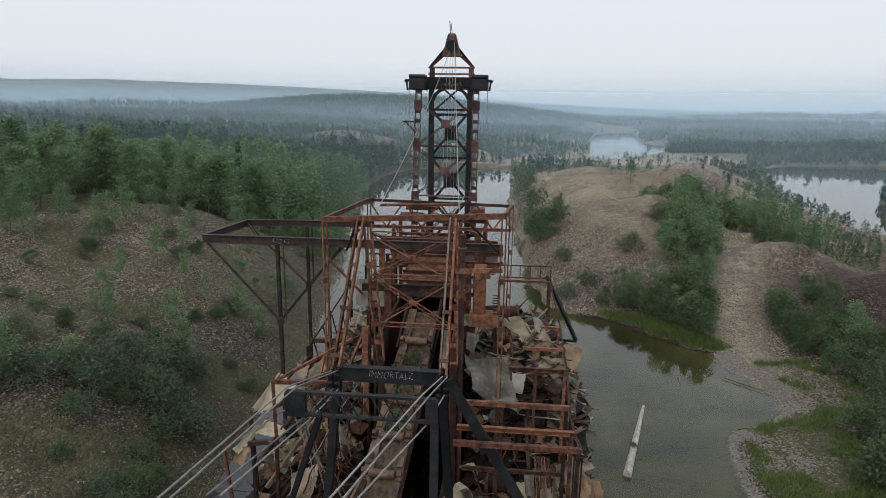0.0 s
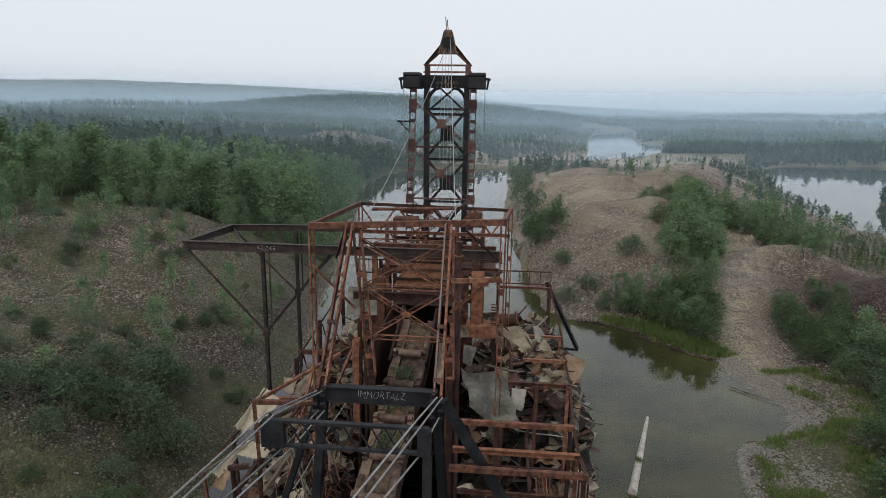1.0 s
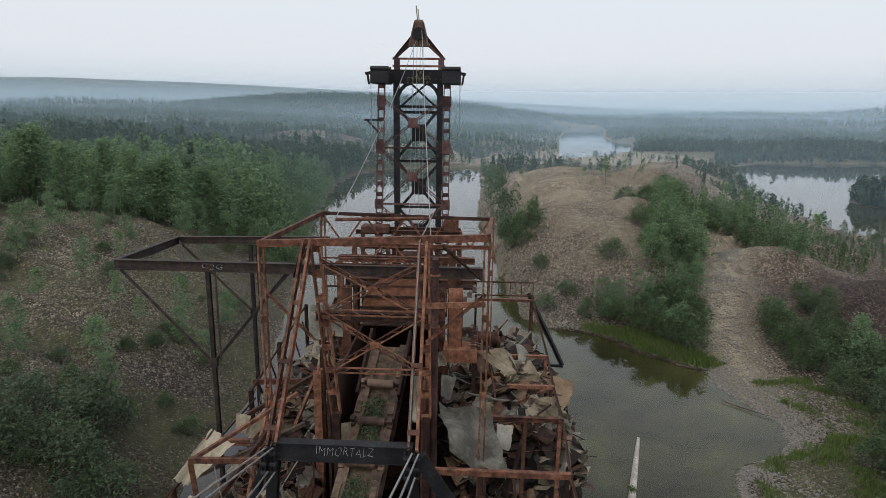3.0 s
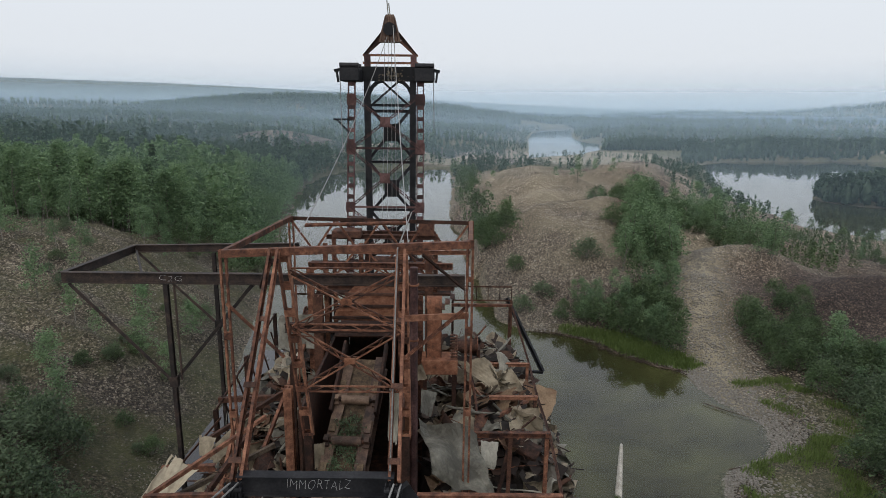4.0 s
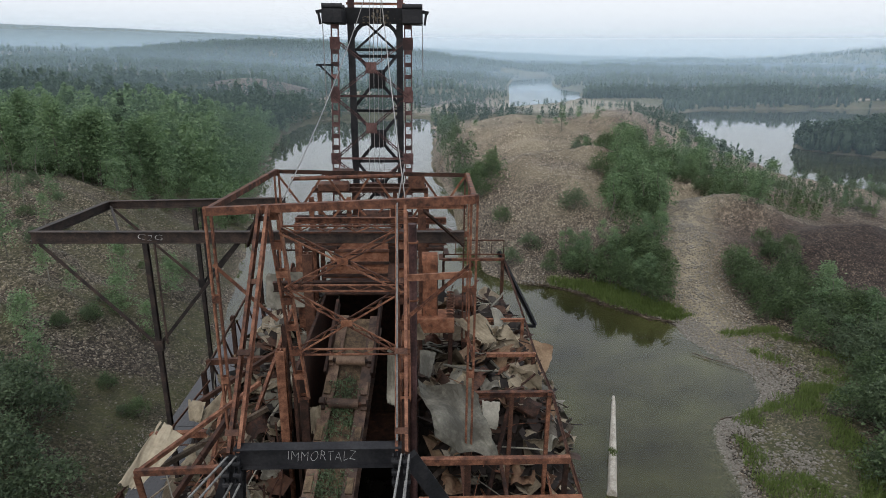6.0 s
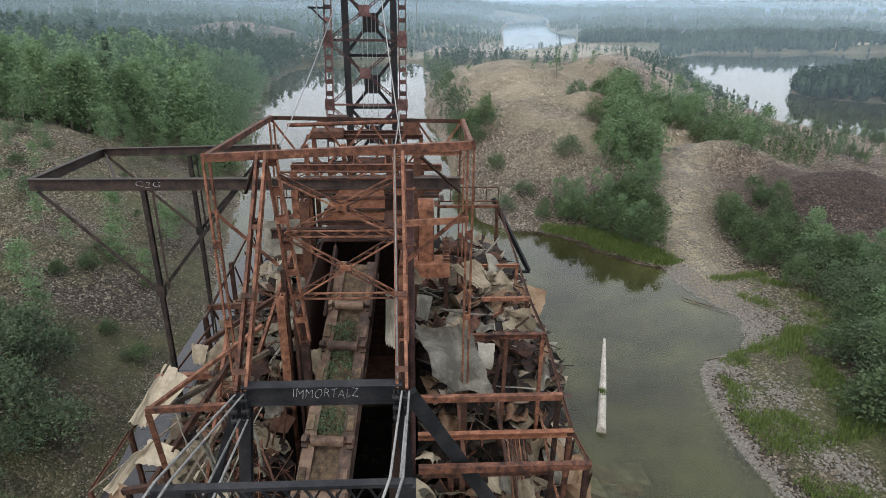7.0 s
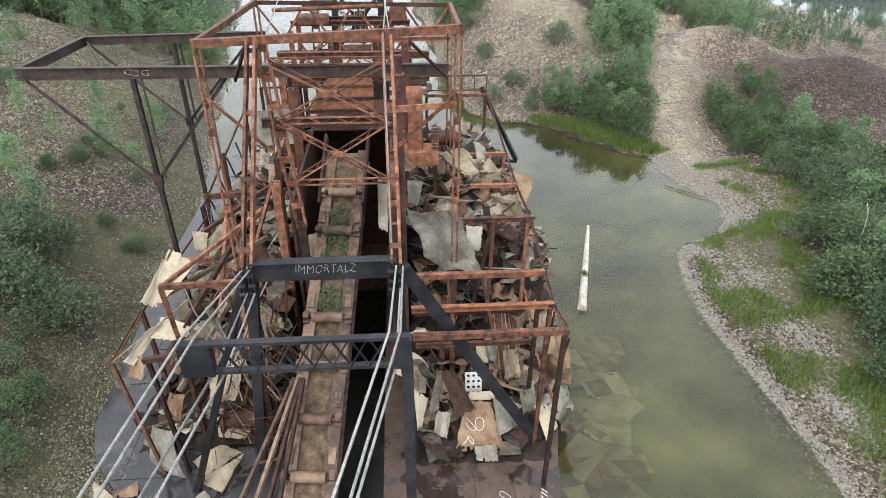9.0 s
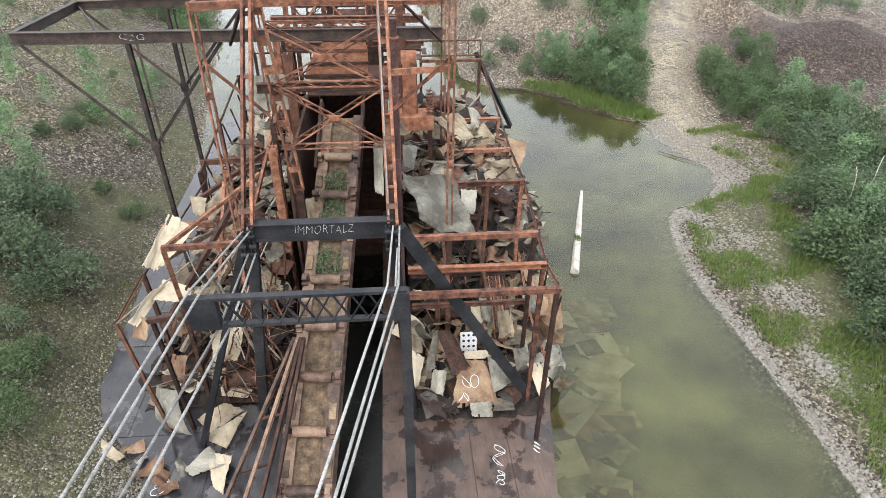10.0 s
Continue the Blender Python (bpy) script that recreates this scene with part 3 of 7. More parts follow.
def build_hull():
    hull = thing("dredge_hull", (CX, 34, -0.6), "rust-brown steel dredge hull with wet plated deck, sunk in the pond", "dredge")
    for name, inner, outer in (("pontoon", 1.35, 10.0), ("pontoon", -2.6, -9.6)):
        bm = bmesh.new()
        lo, hi = sorted((CX + inner, CX + outer))
        outline = [(CX + inner, 12), (CX + outer * 0.70, 12), (CX + outer * 0.86, 23), (CX + outer, 29), (CX + outer, 58), (CX + inner, 58)] if inner > 0 else [(CX + inner, 12), (-10.2, 12), (-10.8, 19), (-11.5, 20.8), (-12.7, 22.4), (-14.3, 24.2), (-15.3, 26.6), (-15.9, 30), (-16.0, 34), (-16.0, 58), (CX + inner, 58)]
        vs = [[bm.verts.new((x, y, z)) for x, y in outline] for z in (-1.4, DECK_Z - 0.02)]
        if inner < 0:
            outline.reverse()
        n = len(outline)
        for i in range(n):
            j = (i + 1) % n
            bm.faces.new((vs[0][i], vs[0][j], vs[1][j], vs[1][i]))
        bm.faces.new(vs[0][::-1]), bm.faces.new(vs[1])
        bmesh.ops.recalc_face_normals(bm, faces=bm.faces)
        part(name, bm, DECK if inner > 0 else DECK_WET, hull)
    bm = bmesh.new()
    block(bm, (CX - 2.6, 37, -1.4), (CX + 1.35, 58, DECK_Z - 0.03))
    part("stern_pontoon", bm, RUST_DARK, hull)
    rnd = random.Random(4)
    for y in np.arange(12.2, 45, 5.5):
        for lo, hi in ((CX - 12.2, CX - 2.62), (CX + 1.37, CX + 9.9)):
            x = lo + rnd.uniform(0, 0.5)
            while x < hi - 0.5:
                w = rnd.uniform(1.1, 1.9)
                x2 = min(hi, x + w)
                lim = 9.6 * float(np.interp(y + 1.5, (12, 23, 29), (0.70, 0.86, 1.0))) - 0.15
                port_lim = -float(np.interp(y + 1.5, (13.5, 20.5, 22.3, 23.9, 25.7, 28, 34), (10.2, 10.8, 11.5, 12.7, 14.3, 15.3, 16.0))) + 0.1
                a, b = max(x, port_lim), min(x2, CX + lim)
                if b - a > 0.3:
                    bm = bmesh.new()
                    z = DECK_Z + rnd.uniform(0.0, 0.02)
                    block(bm, (a + 0.012, y + 0.012, DECK_Z - 0.03), (b - 0.012, y + 5.49, z + 0.01))
                    part("deck_plate", bm, DECK if x > CX else DECK_WET, hull)
                x = x2
    return hull


def build_bow_gantry():
    g = thing("bow_gantry", (CX, 22, DECK_Z), "rusted riveted steel bow gantry with X-braced legs over the digging well", "gantry")
    L, R = -5.9, -1.5
    # cross beam with the spray-painted word
    beam = member("cross_beam", (L, 21.8, 11.58), (R, 21.8, 11.58), 0.34, 0.60, BLACK, g, "I", "black steel cross beam with white graffiti", t=0.03)
    # raking front legs
    for x, xt in ((L, -5.9), (R, -1.60)):
        leg = member("front_leg", (x - 0.13, 21.75, 11.7), (xt - 0.13, 26.7, 17.2), 0.09, 0.30, RUST, g, "C", t=0.02, up=(0, 1, 0))
        member("channel", (x + 0.13, 21.75, 11.7), (xt + 0.13, 26.7, 17.2), 0.09, 0.30, RUST, leg, "C", t=0.02, up=(0, 1, 0))
        for k in range(4):
            c = lerp((x, 21.66, 12.3), (xt, 26.45, 16.8), k / 3)
            bm = bmesh.new()
            box_on(bm, c, (c[0], c[1] + 0.11, c[2] + 0.12), 0.35, 0.03, (0, 1, 0))
            part("batten_plate", bm, RUST_DARK, leg)
    # lower black legs down to the deck
    member("lower_leg", (L + 0.05, 21.85, 11.4), (-7.3, 23.4, DECK_Z), 0.34, 0.34, BLACK, g, "I")
    member("lower_leg", (R - 0.05, 21.85, 11.4), (-1.0, 23.4, DECK_Z), 0.34, 0.34, BLACK, g, "I")
    member("raking_strut", (R + 0.2, 21.8, 11.5), (4.02, 24.0, 1.2), 0.22, 0.44, BLACK, g, "bar", "flat black raking strut")
    member("raking_strut", (L - 0.1, 21.8, 11.55), (-9.7, 22.5, DECK_Z), 0.22, 0.22, BLACK, g, "bar")
    # back legs of the braced panel
    for x0, x1 in ((-5.35, -5.75), (-1.55, -1.60)):
        battened_leg("back_leg", (x0, 28.2, 9.5), (x1, 27.2, 16.8), 0.34, 0.26, RUST, g, 0.95)
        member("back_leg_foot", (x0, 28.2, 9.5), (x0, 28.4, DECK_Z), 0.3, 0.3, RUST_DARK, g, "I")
    for z, y in ((16.3, 27.3), (14.15, 27.5), (11.5, 28.0)):
        laced_strut("cross_strut", (-5.55, y, z), (-1.6, y, z), 0.22, RUST, g, up=(0, 1, 0))
    for (z0, y0), (z1, y1) in (((14.15, 27.5), (16.3, 27.3)), ((11.5, 28.0), (14.15, 27.5))):
        laced_strut("diagonal_brace", (-5.55, y0 - 0.1, z0), (-1.6, y1 - 0.1, z1), 0.18, RUST, g, up=(0, 1, 0))
        laced_strut("diagonal_brace", (-5.55, y1 - 0.16, z1), (-1.6, y0 - 0.16, z0), 0.18, RUST, g, up=(0, 1, 0))
        bm = bmesh.new()
        c = ((z0 + z1) / 2, (y0 + y1) / 2 - 0.22)
        block(bm, (-3.76, c[1] - 0.02, c[0] - 0.11), (-3.39, c[1] + 0.02, c[0] + 0.11))
        part("gusset_plate", bm, RUST_BRIGHT, g)
    column = pipe("pipe_column", (-1.27, 28.75, DECK_Z), (-1.27, 28.75, 16.1), 0.15, RUST_RED, g, "dark red round steel column with fresh rust patches", 16)
    for z in (13.2, 14.15, 15.4):
        pipe("flange", (-1.27, 28.75, z), (-1.27, 28.75, z + 0.05), 0.21, RUST_BRIGHT, column, n=16)
    return g, beam


def build_house_frame():
    f = thing("deckhouse_frame", (CX, 31, DECK_Z), "bare rusted steel frame of the burnt deckhouse, roof gone", "frame")
    xl, xr = -7.75, 0.75
    member("front_top_beam", (xl, 26.9, 17.0), (xr, 26.9, 17.4), 0.20, 0.26, RUST, f, "C")
    member("tie_beam", (-1.5, 27.2, 14.62), (xr, 27.2, 14.75), 0.10, 0.22, RUST, f, "C")
    pipe("tie_pipe", (-6.7, 35.0, 16.5), (-1.85, 35.0, 16.66), 0.09, RUST, f)
    member("back_top_beam", (-7.6, 36.0, 16.66), (1.2, 36.0, 16.5), 0.14, 0.18, RUST_DARK, f, "L")
    member("side_top_beam", (xl, 26.9, 17.0), (-7.6, 36.0, 16.66), 0.16, 0.22, RUST, f, "C")
    member("side_top_beam", (xr, 26.9, 17.4), (1.2, 36.0, 16.5), 0.16, 0.22, RUST, f, "C")
    for x, y, z in ((xl, 26.95, 17.0), (xr, 26.95, 17.4), (-7.6, 36, 16.6), (1.2, 36, 16.45)):
        battened_leg("corner_post", (x, y, 8.0), (x, y, z), 0.20, 0.12, RUST, f, 2.4)
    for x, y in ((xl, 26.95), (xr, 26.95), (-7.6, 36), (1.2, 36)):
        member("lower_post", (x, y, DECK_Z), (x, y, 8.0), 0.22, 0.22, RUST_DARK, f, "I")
    for s in (1, -1):
        member("knee_brace", (xl if s > 0 else xr, 27, 15.2), (-5.8 if s > 0 else -1.5, 27, 13.2), 0.1, 0.12, RUST, f, "L")
        member("knee_brace", (xl if s > 0 else xr, 31, 14.6), (xl + 1.6 if s > 0 else xr - 1.6, 27, 17.0), 0.1, 0.12, RUST_DARK, f, "L")
    for k in range(4):
        a, b = -7.6 + 8.8 * k / 4, -7.6 + 8.8 * (k + 1) / 4
        member("roof_brace", (a, 36, 16.6), ((a + b) / 2, 36, 15.0), 0.09, 0.1, RUST, f, "L")
        member("roof_brace", ((a + b) / 2, 36, 15.0), (b, 36, 16.6), 0.09, 0.1, RUST, f, "L")
    member("tie_beam", (-7.6, 36, 15.0), (1.2, 36, 15.0), 0.14, 0.2, RUST, f, "I")
    return f


def build_side_platform():
    s = thing("side_gantry", (-12, 34.5, DECK_Z), "black steel cantilever side frame with posts and knee braces", "gantry")
    member("front_beam", (-16.0, 31.05, 14.95), (0.75, 31.05, 14.95), 0.26, 0.46, BLACK_WORN, s, "I", t=0.03)
    member("back_beam", (-16.6, 38.4, 14.5), (-7.8, 38.4, 14.7), 0.24, 0.40, BLACK_WORN, s, "I", t=0.03)
    member("end_beam", (-16.0, 31.1, 14.95), (-16.6, 38.4, 14.5), 0.24, 0.40, BLACK_WORN, s, "I", t=0.03)
    for x, y, zt in ((-11.7, 31.05, 14.7), (-12.4, 38.4, 14.3)):
        post = member("post", (x, y, DECK_Z), (x, y, zt), 0.18, 0.20, BLACK_WORN, s, "I", t=0.03, up=(0, 1, 0))
        member("tie_bar", (x + 0.34, y, 10.4), (x + 0.34, y, zt), 0.07, 0.07, BLACK_WORN, post, "bar")
        member("knee_brace", (x - 4.0, y, zt), (x, y, 10.3), 0.12, 0.14, BLACK_WORN, s, "L")
        member("knee_brace", (x + 3.6, y, zt), (x, y, 10.3), 0.12, 0.14, BLACK_WORN, s, "L")
        bm = bmesh.new()
        block(bm, (x - 0.17, y - 0.12, 10.1), (x + 0.17, y + 0.12, 10.55))
        part("gusset_plate", bm, BLACK_WORN, s)
    member("plan_brace", (-16.4, 38.2, 14.5), (-12.7, 31.2, 14.9), 0.1, 0.1, BLACK_WORN, s, "L")
    return s


def build_tower():
    ty = 48.5
    k = (ty - 7.03) / (48 - 7.03)
    t = thing("stern_gantry", (CX, ty, DECK_Z), "tall rusted lattice stern gantry with black cap and sheave block", "gantry")
    xl0, xr0, xl1, xr1 = -6.75, -1.75, -6.27, -1.73
    for x0, x1 in ((xl0, xl1), (xr0, xr1)):
        battened_leg("red_leg", (x0, ty, 7.0), (x1, ty, 23.5), 0.42, 0.28, RUST_RED, t, 0.75)
        for z in (15.3, 19.3, 22.5):
            f = (z - 7) / 16.1
            bm = bmesh.new()
            x = x0 + (x1 - x0) * f
            block(bm, (x - 0.31, ty - 0.20, z - 0.36), (x + 0.31, ty - 0.165, z + 0.36))
            part("splice_plate", bm, RUST_RED, t)
    for z0, z1 in ((11.5, 15.3), (15.3, 19.3), (19.3, 22.8)):
        a0, b0 = xl0 + (xl1 - xl0) * (z0 - 7) / 16.1, xr0
        laced_strut("diagonal_brace", (a0, ty - 0.12, z0), (b0, ty - 0.12, z1), 0.14, RUST_RED, t, up=(0, 1, 0))
        laced_strut("diagonal_brace", (a0, ty - 0.20, z1), (b0, ty - 0.20, z0), 0.14, RUST_RED, t, up=(0, 1, 0))
        member("cross_strut", (a0, ty - 0.05, z0), (b0, ty - 0.05, z0), 0.1, 0.14, RUST_RED, t, "L")
        bm = bmesh.new()
        zc, xc = (z0 + z1) / 2, (a0 + b0) / 2
        block(bm, (xc - 0.34, ty - 0.27, zc - 0.34), (xc + 0.34, ty - 0.24, zc + 0.34))
        part("gusset_plate", bm, RUST_RED, t)
    by = ty + 1.6
    for x0, x1 in ((-5.35, -5.45), (-2.35, -2.3)):
        bm = bmesh.new()
        section(bm, (x0, by, DECK_Z), (x1, by, 24.6), 0.42, 0.40, "I", 0.05, (0, 1, 0))
        part("black_leg", bm, BLACK, t)
    for zc in (13.0, 16.4, 20.3):
        bm = bmesh.new()
        block(bm, (CX - 0.62, by - 0.1, zc - 0.6), (CX + 0.42, by + 0.1, zc + 0.6))
        part("black_gusset", bm, BLACK, t)
        for sx in (-1, 1):
            for sz in (-1, 1):
                member("black_brace", (CX - 0.1 + sx * 0.45, by, zc + sz * 0.5), (CX - 0.1 + sx * 1.5, by, zc + sz * 1.75), 0.16, 0.2, BLACK, t, "bar")
        member("black_strut", (-5.4, by, zc + 1.85), (-2.3, by, zc + 1.85), 0.14, 0.18, BLACK, t, "I")
    # arched haunches under the cap
    for x, sx in ((-5.42, 1), (-2.3, -1)):
        for k in range(4):
            a0, a1 = k * 0.39, (k + 1) * 0.39
            member("haunch", (x + sx * 1.1 * (1 - math.cos(a0)), by, 22.3 + 1.5 * math.sin(a0)), (x + sx * 1.1 * (1 - math.cos(a1)), by, 22.3 + 1.5 * math.sin(a1)), 0.24, 0.36, BLACK, t, "bar", up=(0, 1, 0))
        member("haunch_brace", (x, by - 0.05, 21.9), (CX - 0.13 + sx * 0.5, by - 0.05, 23.7), 0.1, 0.14, BLACK, t, "bar")
    member("black_strut", (-5.2, by, 21.75), (-2.5, by, 21.75), 0.16, 0.2, BLACK, t, "I")
    stain = np.random.RandomState(31)
    bm = bmesh.new()
    for _ in range(70):
        x, z, w = CX + 0.1 + stain.normal() * 0.5, 24.15 + stain.normal() * 0.22, stain.uniform(0.02, 0.07)
        z = min(max(z, 23.8), 24.65)
        block(bm, (x - w, by - 0.306, z - w * 0.7), (x + w, by - 0.3, z + w * 0.7))
    tagged(part("lime_stains", bm, SHEET, t, "pale speckled droppings on the cap girder"), "pale speckled droppings on the cap girder", kind="stuff")
    bm = bmesh.new()
    block(bm, (-6.2, by - 0.3, 23.75), (-1.5, by + 0.3, 24.7))
    part("cap_girder", bm, BLACK, t)
    for x in (-6.35, -1.45):
        bm = bmesh.new()
        block(bm, (x - 0.64, ty - 0.6, 23.66), (x + 0.64, ty + 1.6, 24.5))
        bmesh.ops.bevel(bm, geom=bm.edges[:], offset=0.05, segments=1, affect="EDGES")
        box = part("sheave_box", bm, BLACK, t)
        for dy in (-0.45, 0.8):
            bm = bmesh.new()
            tube_on(bm, (x - 0.62, ty + dy, 24.66), (x + 0.62, ty + dy, 24.66), 0.16, n=10)
            part("roller", bm, BLACK, box)
        bm = bmesh.new()
        sx = -1 if x < CX else 1
        box_on(bm, (x + sx * 0.5, ty - 0.3, 24.4), (x + sx * 1.0, ty - 0.3, 24.3), 0.16, 0.2)
        box_on(bm, (x + sx * 0.85, ty - 0.3, 24.3), (x + sx * 0.75, ty - 0.3, 23.6), 0.14, 0.14)
        part("bracket", bm, BLACK, box)
    for x in (-5.4, -2.25):
        member("head_post", (x, by, 24.6), (x, by, 25.5), 0.4, 0.34, RUST_RED, t, "I")
    for z in (24.95, 25.45):
        member("head_rail", (-5.7, by - 0.1, z), (-1.95, by - 0.1, z), 0.12, 0.14, RUST, t, "I")
    for sx, x in ((-1, -5.6), (1, -2.05)):
        member("peak_leg", (x, by, 25.4), (CX - 0.13 + sx * 0.5, by, 26.9), 0.24, 0.24, RUST_DARK, t, "I")
        member("peak_leg", (x, by - 0.1, 25.4), (CX - 0.13 + sx * 0.62, by - 0.1, 26.4), 0.12, 0.16, RUST_DARK, t, "bar")
    bm = bmesh.new()
    vs = []
    for z, w, d in ((26.3, 0.72, 0.45), (26.6, 0.66, 0.45), (27.9, 0.34, 0.3), (28.05, 0.26, 0.26)):
        vs.append([bm.verts.new((CX - 0.13 + a * w, by + b * d, z)) for a, b in ((-1, -1), (1, -1), (1, 1), (-1, 1))])
    for a, b in zip(vs, vs[1:]):
        for i in range(4):
            j = (i + 1) % 4
            bm.faces.new((a[i], a[j], b[j], b[i]))
    bm.faces.new(vs[0][::-1]), bm.faces.new(vs[-1])
    peak = part("sheave_housing", bm, BROWN, t)
    for dx in (-0.55, -0.28, 0.0, 0.28, 0.55):
        member("rib", (CX - 0.13 + dx, by - 0.46, 26.35), (CX - 0.13 + dx * 0.5, by - 0.31, 27.9), 0.05, 0.05, RUST_DARK, peak, "bar")
    pipe("sheave", (CX - 0.13, by - 0.62, 27.1), (CX - 0.13, by - 0.48, 27.1), 0.42, BLACK, peak, n=18)
    for dx, h in ((-0.14, 29.0), (-0.02, 28.8)):
        pipe("mast_rod", (CX - 0.1 + dx, by, 27.9), (CX - 0.2 + dx, by, h), 0.035, SHEET_GREY, peak, n=6)
    for dx in (-0.35, -0.12, 0.1, 0.3):
        pipe("hanging_rope", (CX - 0.1 + dx, by - 0.5, 26.4), (CX - 0.1 + dx * 1.6, ty - 0.6, 12.0), 0.016, CABLE, t, n=6)
    for x, z in ((-6.95, 19.0), (-0.85, 20.5)):
        pipe("loose_rope", (x, ty - 0.5, 24.0), (x + 0.05, ty - 0.5, z), 0.025, CABLE, t, n=6)
    # a service bracket on the west leg
    member("bracket_arm", (-6.4, ty - 0.3, 21.2), (-7.5, ty - 0.3, 21.2), 0.1, 0.12, BLACK, t, "L")
    member("bracket_arm", (-6.4, ty - 0.3, 20.3), (-7.3, ty - 0.3, 21.2), 0.1, 0.1, BLACK, t, "L")
    # the base storey
    for z in (12.2, 13.6):
        member("base_beam", (-7.6, ty - 0.6, z), (-0.6, ty - 0.6, z), 0.2, 0.24, RUST_DARK, t, "I")
    return t


def build_front_truss():
    y = 16.4
    t = thing("front_truss", (CX, y, DECK_Z), "black riveted lattice cross truss on tall posts", "truss")
    xl, xr = -6.0, -1.2
    member("top_chord", (xl, y, 13.32), (xr, y, 13.32), 0.17, 0.08, BLACK, t, "bar")
    member("bottom_chord", (xl, y, 12.55), (xr, y, 12.55), 0.15, 0.08, BLACK, t, "bar")
    n = 9
    for i in range(n):
        a, b = xl + 0.7 + (xr - xl - 1.2) * i / n, xl + 0.7 + (xr - xl - 1.2) * (i + 1) / n
        member("lattice_bar", (a, y - 0.05, 12.55), (b, y - 0.05, 13.3), 0.02, 0.08, BLACK, t, "bar", up=(0, 1, 0))
        member("lattice_bar", (a, y + 0.05, 13.3), (b, y + 0.05, 12.55), 0.02, 0.08, BLACK, t, "bar", up=(0, 1, 0))
    for x0, x1 in ((xl - 0.05, xl + 0.62), (xr - 0.32, xr + 0.06)):
        bm = bmesh.new()
        block(bm, (x0, y - 0.12, 12.5), (x1, y + 0.12, 13.3))
        part("end_plate", bm, BLACK, t)
    member("post", (xr - 0.05, y + 0.1, 12.5), (xr - 0.05, y + 0.1, DECK_Z), 0.26, 0.26, BLACK, t, "I", t=0.03)
    return t


def build_ladder():
    a, b = Vector((-5.6, 12.0, -1.8)), Vector((-3.75, 34.0, 10.0))
    d = (b - a).normalized()
    side = Vector((0, 0, 1)).cross(d).normalized() * -1
    side = side if side.x > 0 else -side
    up = side.cross(d).normalized()
    up = up if up.z > 0 else -up
    l = thing("digging_ladder", (-4.8, 20, 1), "rusted steel digging ladder with silted trough and idler rollers", "ladder")
    for e in (-1, 1):
        bm = bmesh.new()
        section(bm, a + side * e * 0.72, b + side * e * 0.72, 0.46, 0.9, "I", 0.04, tuple(up))
        part("girder", bm, BROWN, l)
    bm = bmesh.new()
    box_on(bm, a + up * 0.18, b + up * 0.18, 1.1, 0.10, tuple(up))
    part("silt_trough", bm, MUD, l)
    length = (b - a).length
    rnd = random.Random(8)
    s = 2.0
    while s < length - 1:
        c = a + d * s + up * 0.55
        roller = pipe("idler_roller", c - side * 0.62, c + side * 0.62, 0.20, BROWN, l, n=18)
        for e in (-1, 1):
            pipe("journal", c + side * e * 0.62, c + side * e * 0.95, 0.09, RUST_DARK, roller, n=10)
            bm = bmesh.new()
            q = c + side * e * 0.86
            box_on(bm, q - d * 0.26 - up * 0.12, q + d * 0.26 - up * 0.12, 0.24, 0.26, tuple(up))
            box_on(bm, q - d * 0.12 + up * 0.1, q + d * 0.12 + up * 0.1, 0.2, 0.24, tuple(up))
            part("bearing_block", bm, BROWN, roller)
            bm = bmesh.new()
            q = a + d * (s + 0.75) + side * e * 0.76 + up * 0.5
            box_on(bm, q - d * 0.3, q + d * 0.3, 0.26, 0.08, tuple(up))
            part("wear_plate", bm, MUD if rnd.random() < 0.5 else BROWN, l)
        s += 2.05
    # head frame with the upper roller
    for e in (-1, 1):
        member("head_cheek", b - d * 3.2 + side * e * 0.98 + up * 0.5, b + d * 0.4 + side * e * 0.98 + up * 0.9, 0.12, 0.5, RUST_DARK, l, "bar", up=tuple(up))
    return l


hull = build_hull()
gantry, beam = build_bow_gantry()
build_house_frame()
side_platform = build_side_platform()
build_tower()
truss = build_front_truss()
ladder = build_ladder()


def lettering(name, text, size, mat, place, parent, label, width=None):
    """Painted letters lying just proud of a vertical face that looks towards the bow."""
    cu = bpy.data.curves.new(name, "FONT")
    cu.body, cu.size, cu.extrude, cu.resolution_u = text, size, 0.003, 2
    cu.offset, cu.shear, cu.space_character = -0.013 * size / 0.4, 0.16, 1.05
    ob = new(name, cu)
    bpy.context.view_layer.update()
    me = bpy.data.meshes.new_from_object(ob.evaluated_get(bpy.context.evaluated_depsgraph_get()))
    bpy.data.objects.remove(ob)
    co = np.empty(len(me.vertices) * 3)
    me.vertices.foreach_get("co", co)
    co = co.reshape(-1, 3)
    # an unsteady hand
    co[:, 1] += 0.06 * size * np.sin(co[:, 0] * 5.1 / size) + 0.05 * size * np.sin(co[:, 0] * 2.3 / size + 1)
    me.vertices.foreach_set("co", co.ravel())
    k = width / (co[:, 0].max() - co[:, 0].min()) if width else 1.0
    root = parent
    while root.parent:
        root = root.parent
    me.transform(Matrix.Translation(Vector(place) - root.location) @ pose(0, 0, 0, 90) @ Matrix.Diagonal((k, 1, 1, 1)))
    me.materials.clear()
    me.materials.append(mat)
    out = new(name, me)
    out.parent = parent
    return tagged(out, label)


lettering("graffiti", "IMMORTALZ", 0.44, PAINT_WHITE, (-4.55, 21.76, 11.44), beam, "white hand-sprayed letters", 1.8)
front_beam = [o for o in side_platform.children if o.name.startswith("front_beam")][0]
lettering("graffiti", "C2G", 0.34, PAINT_WHITE, (-12.0, 30.995, 14.84), front_beam, "white hand-sprayed letters", 0.95)


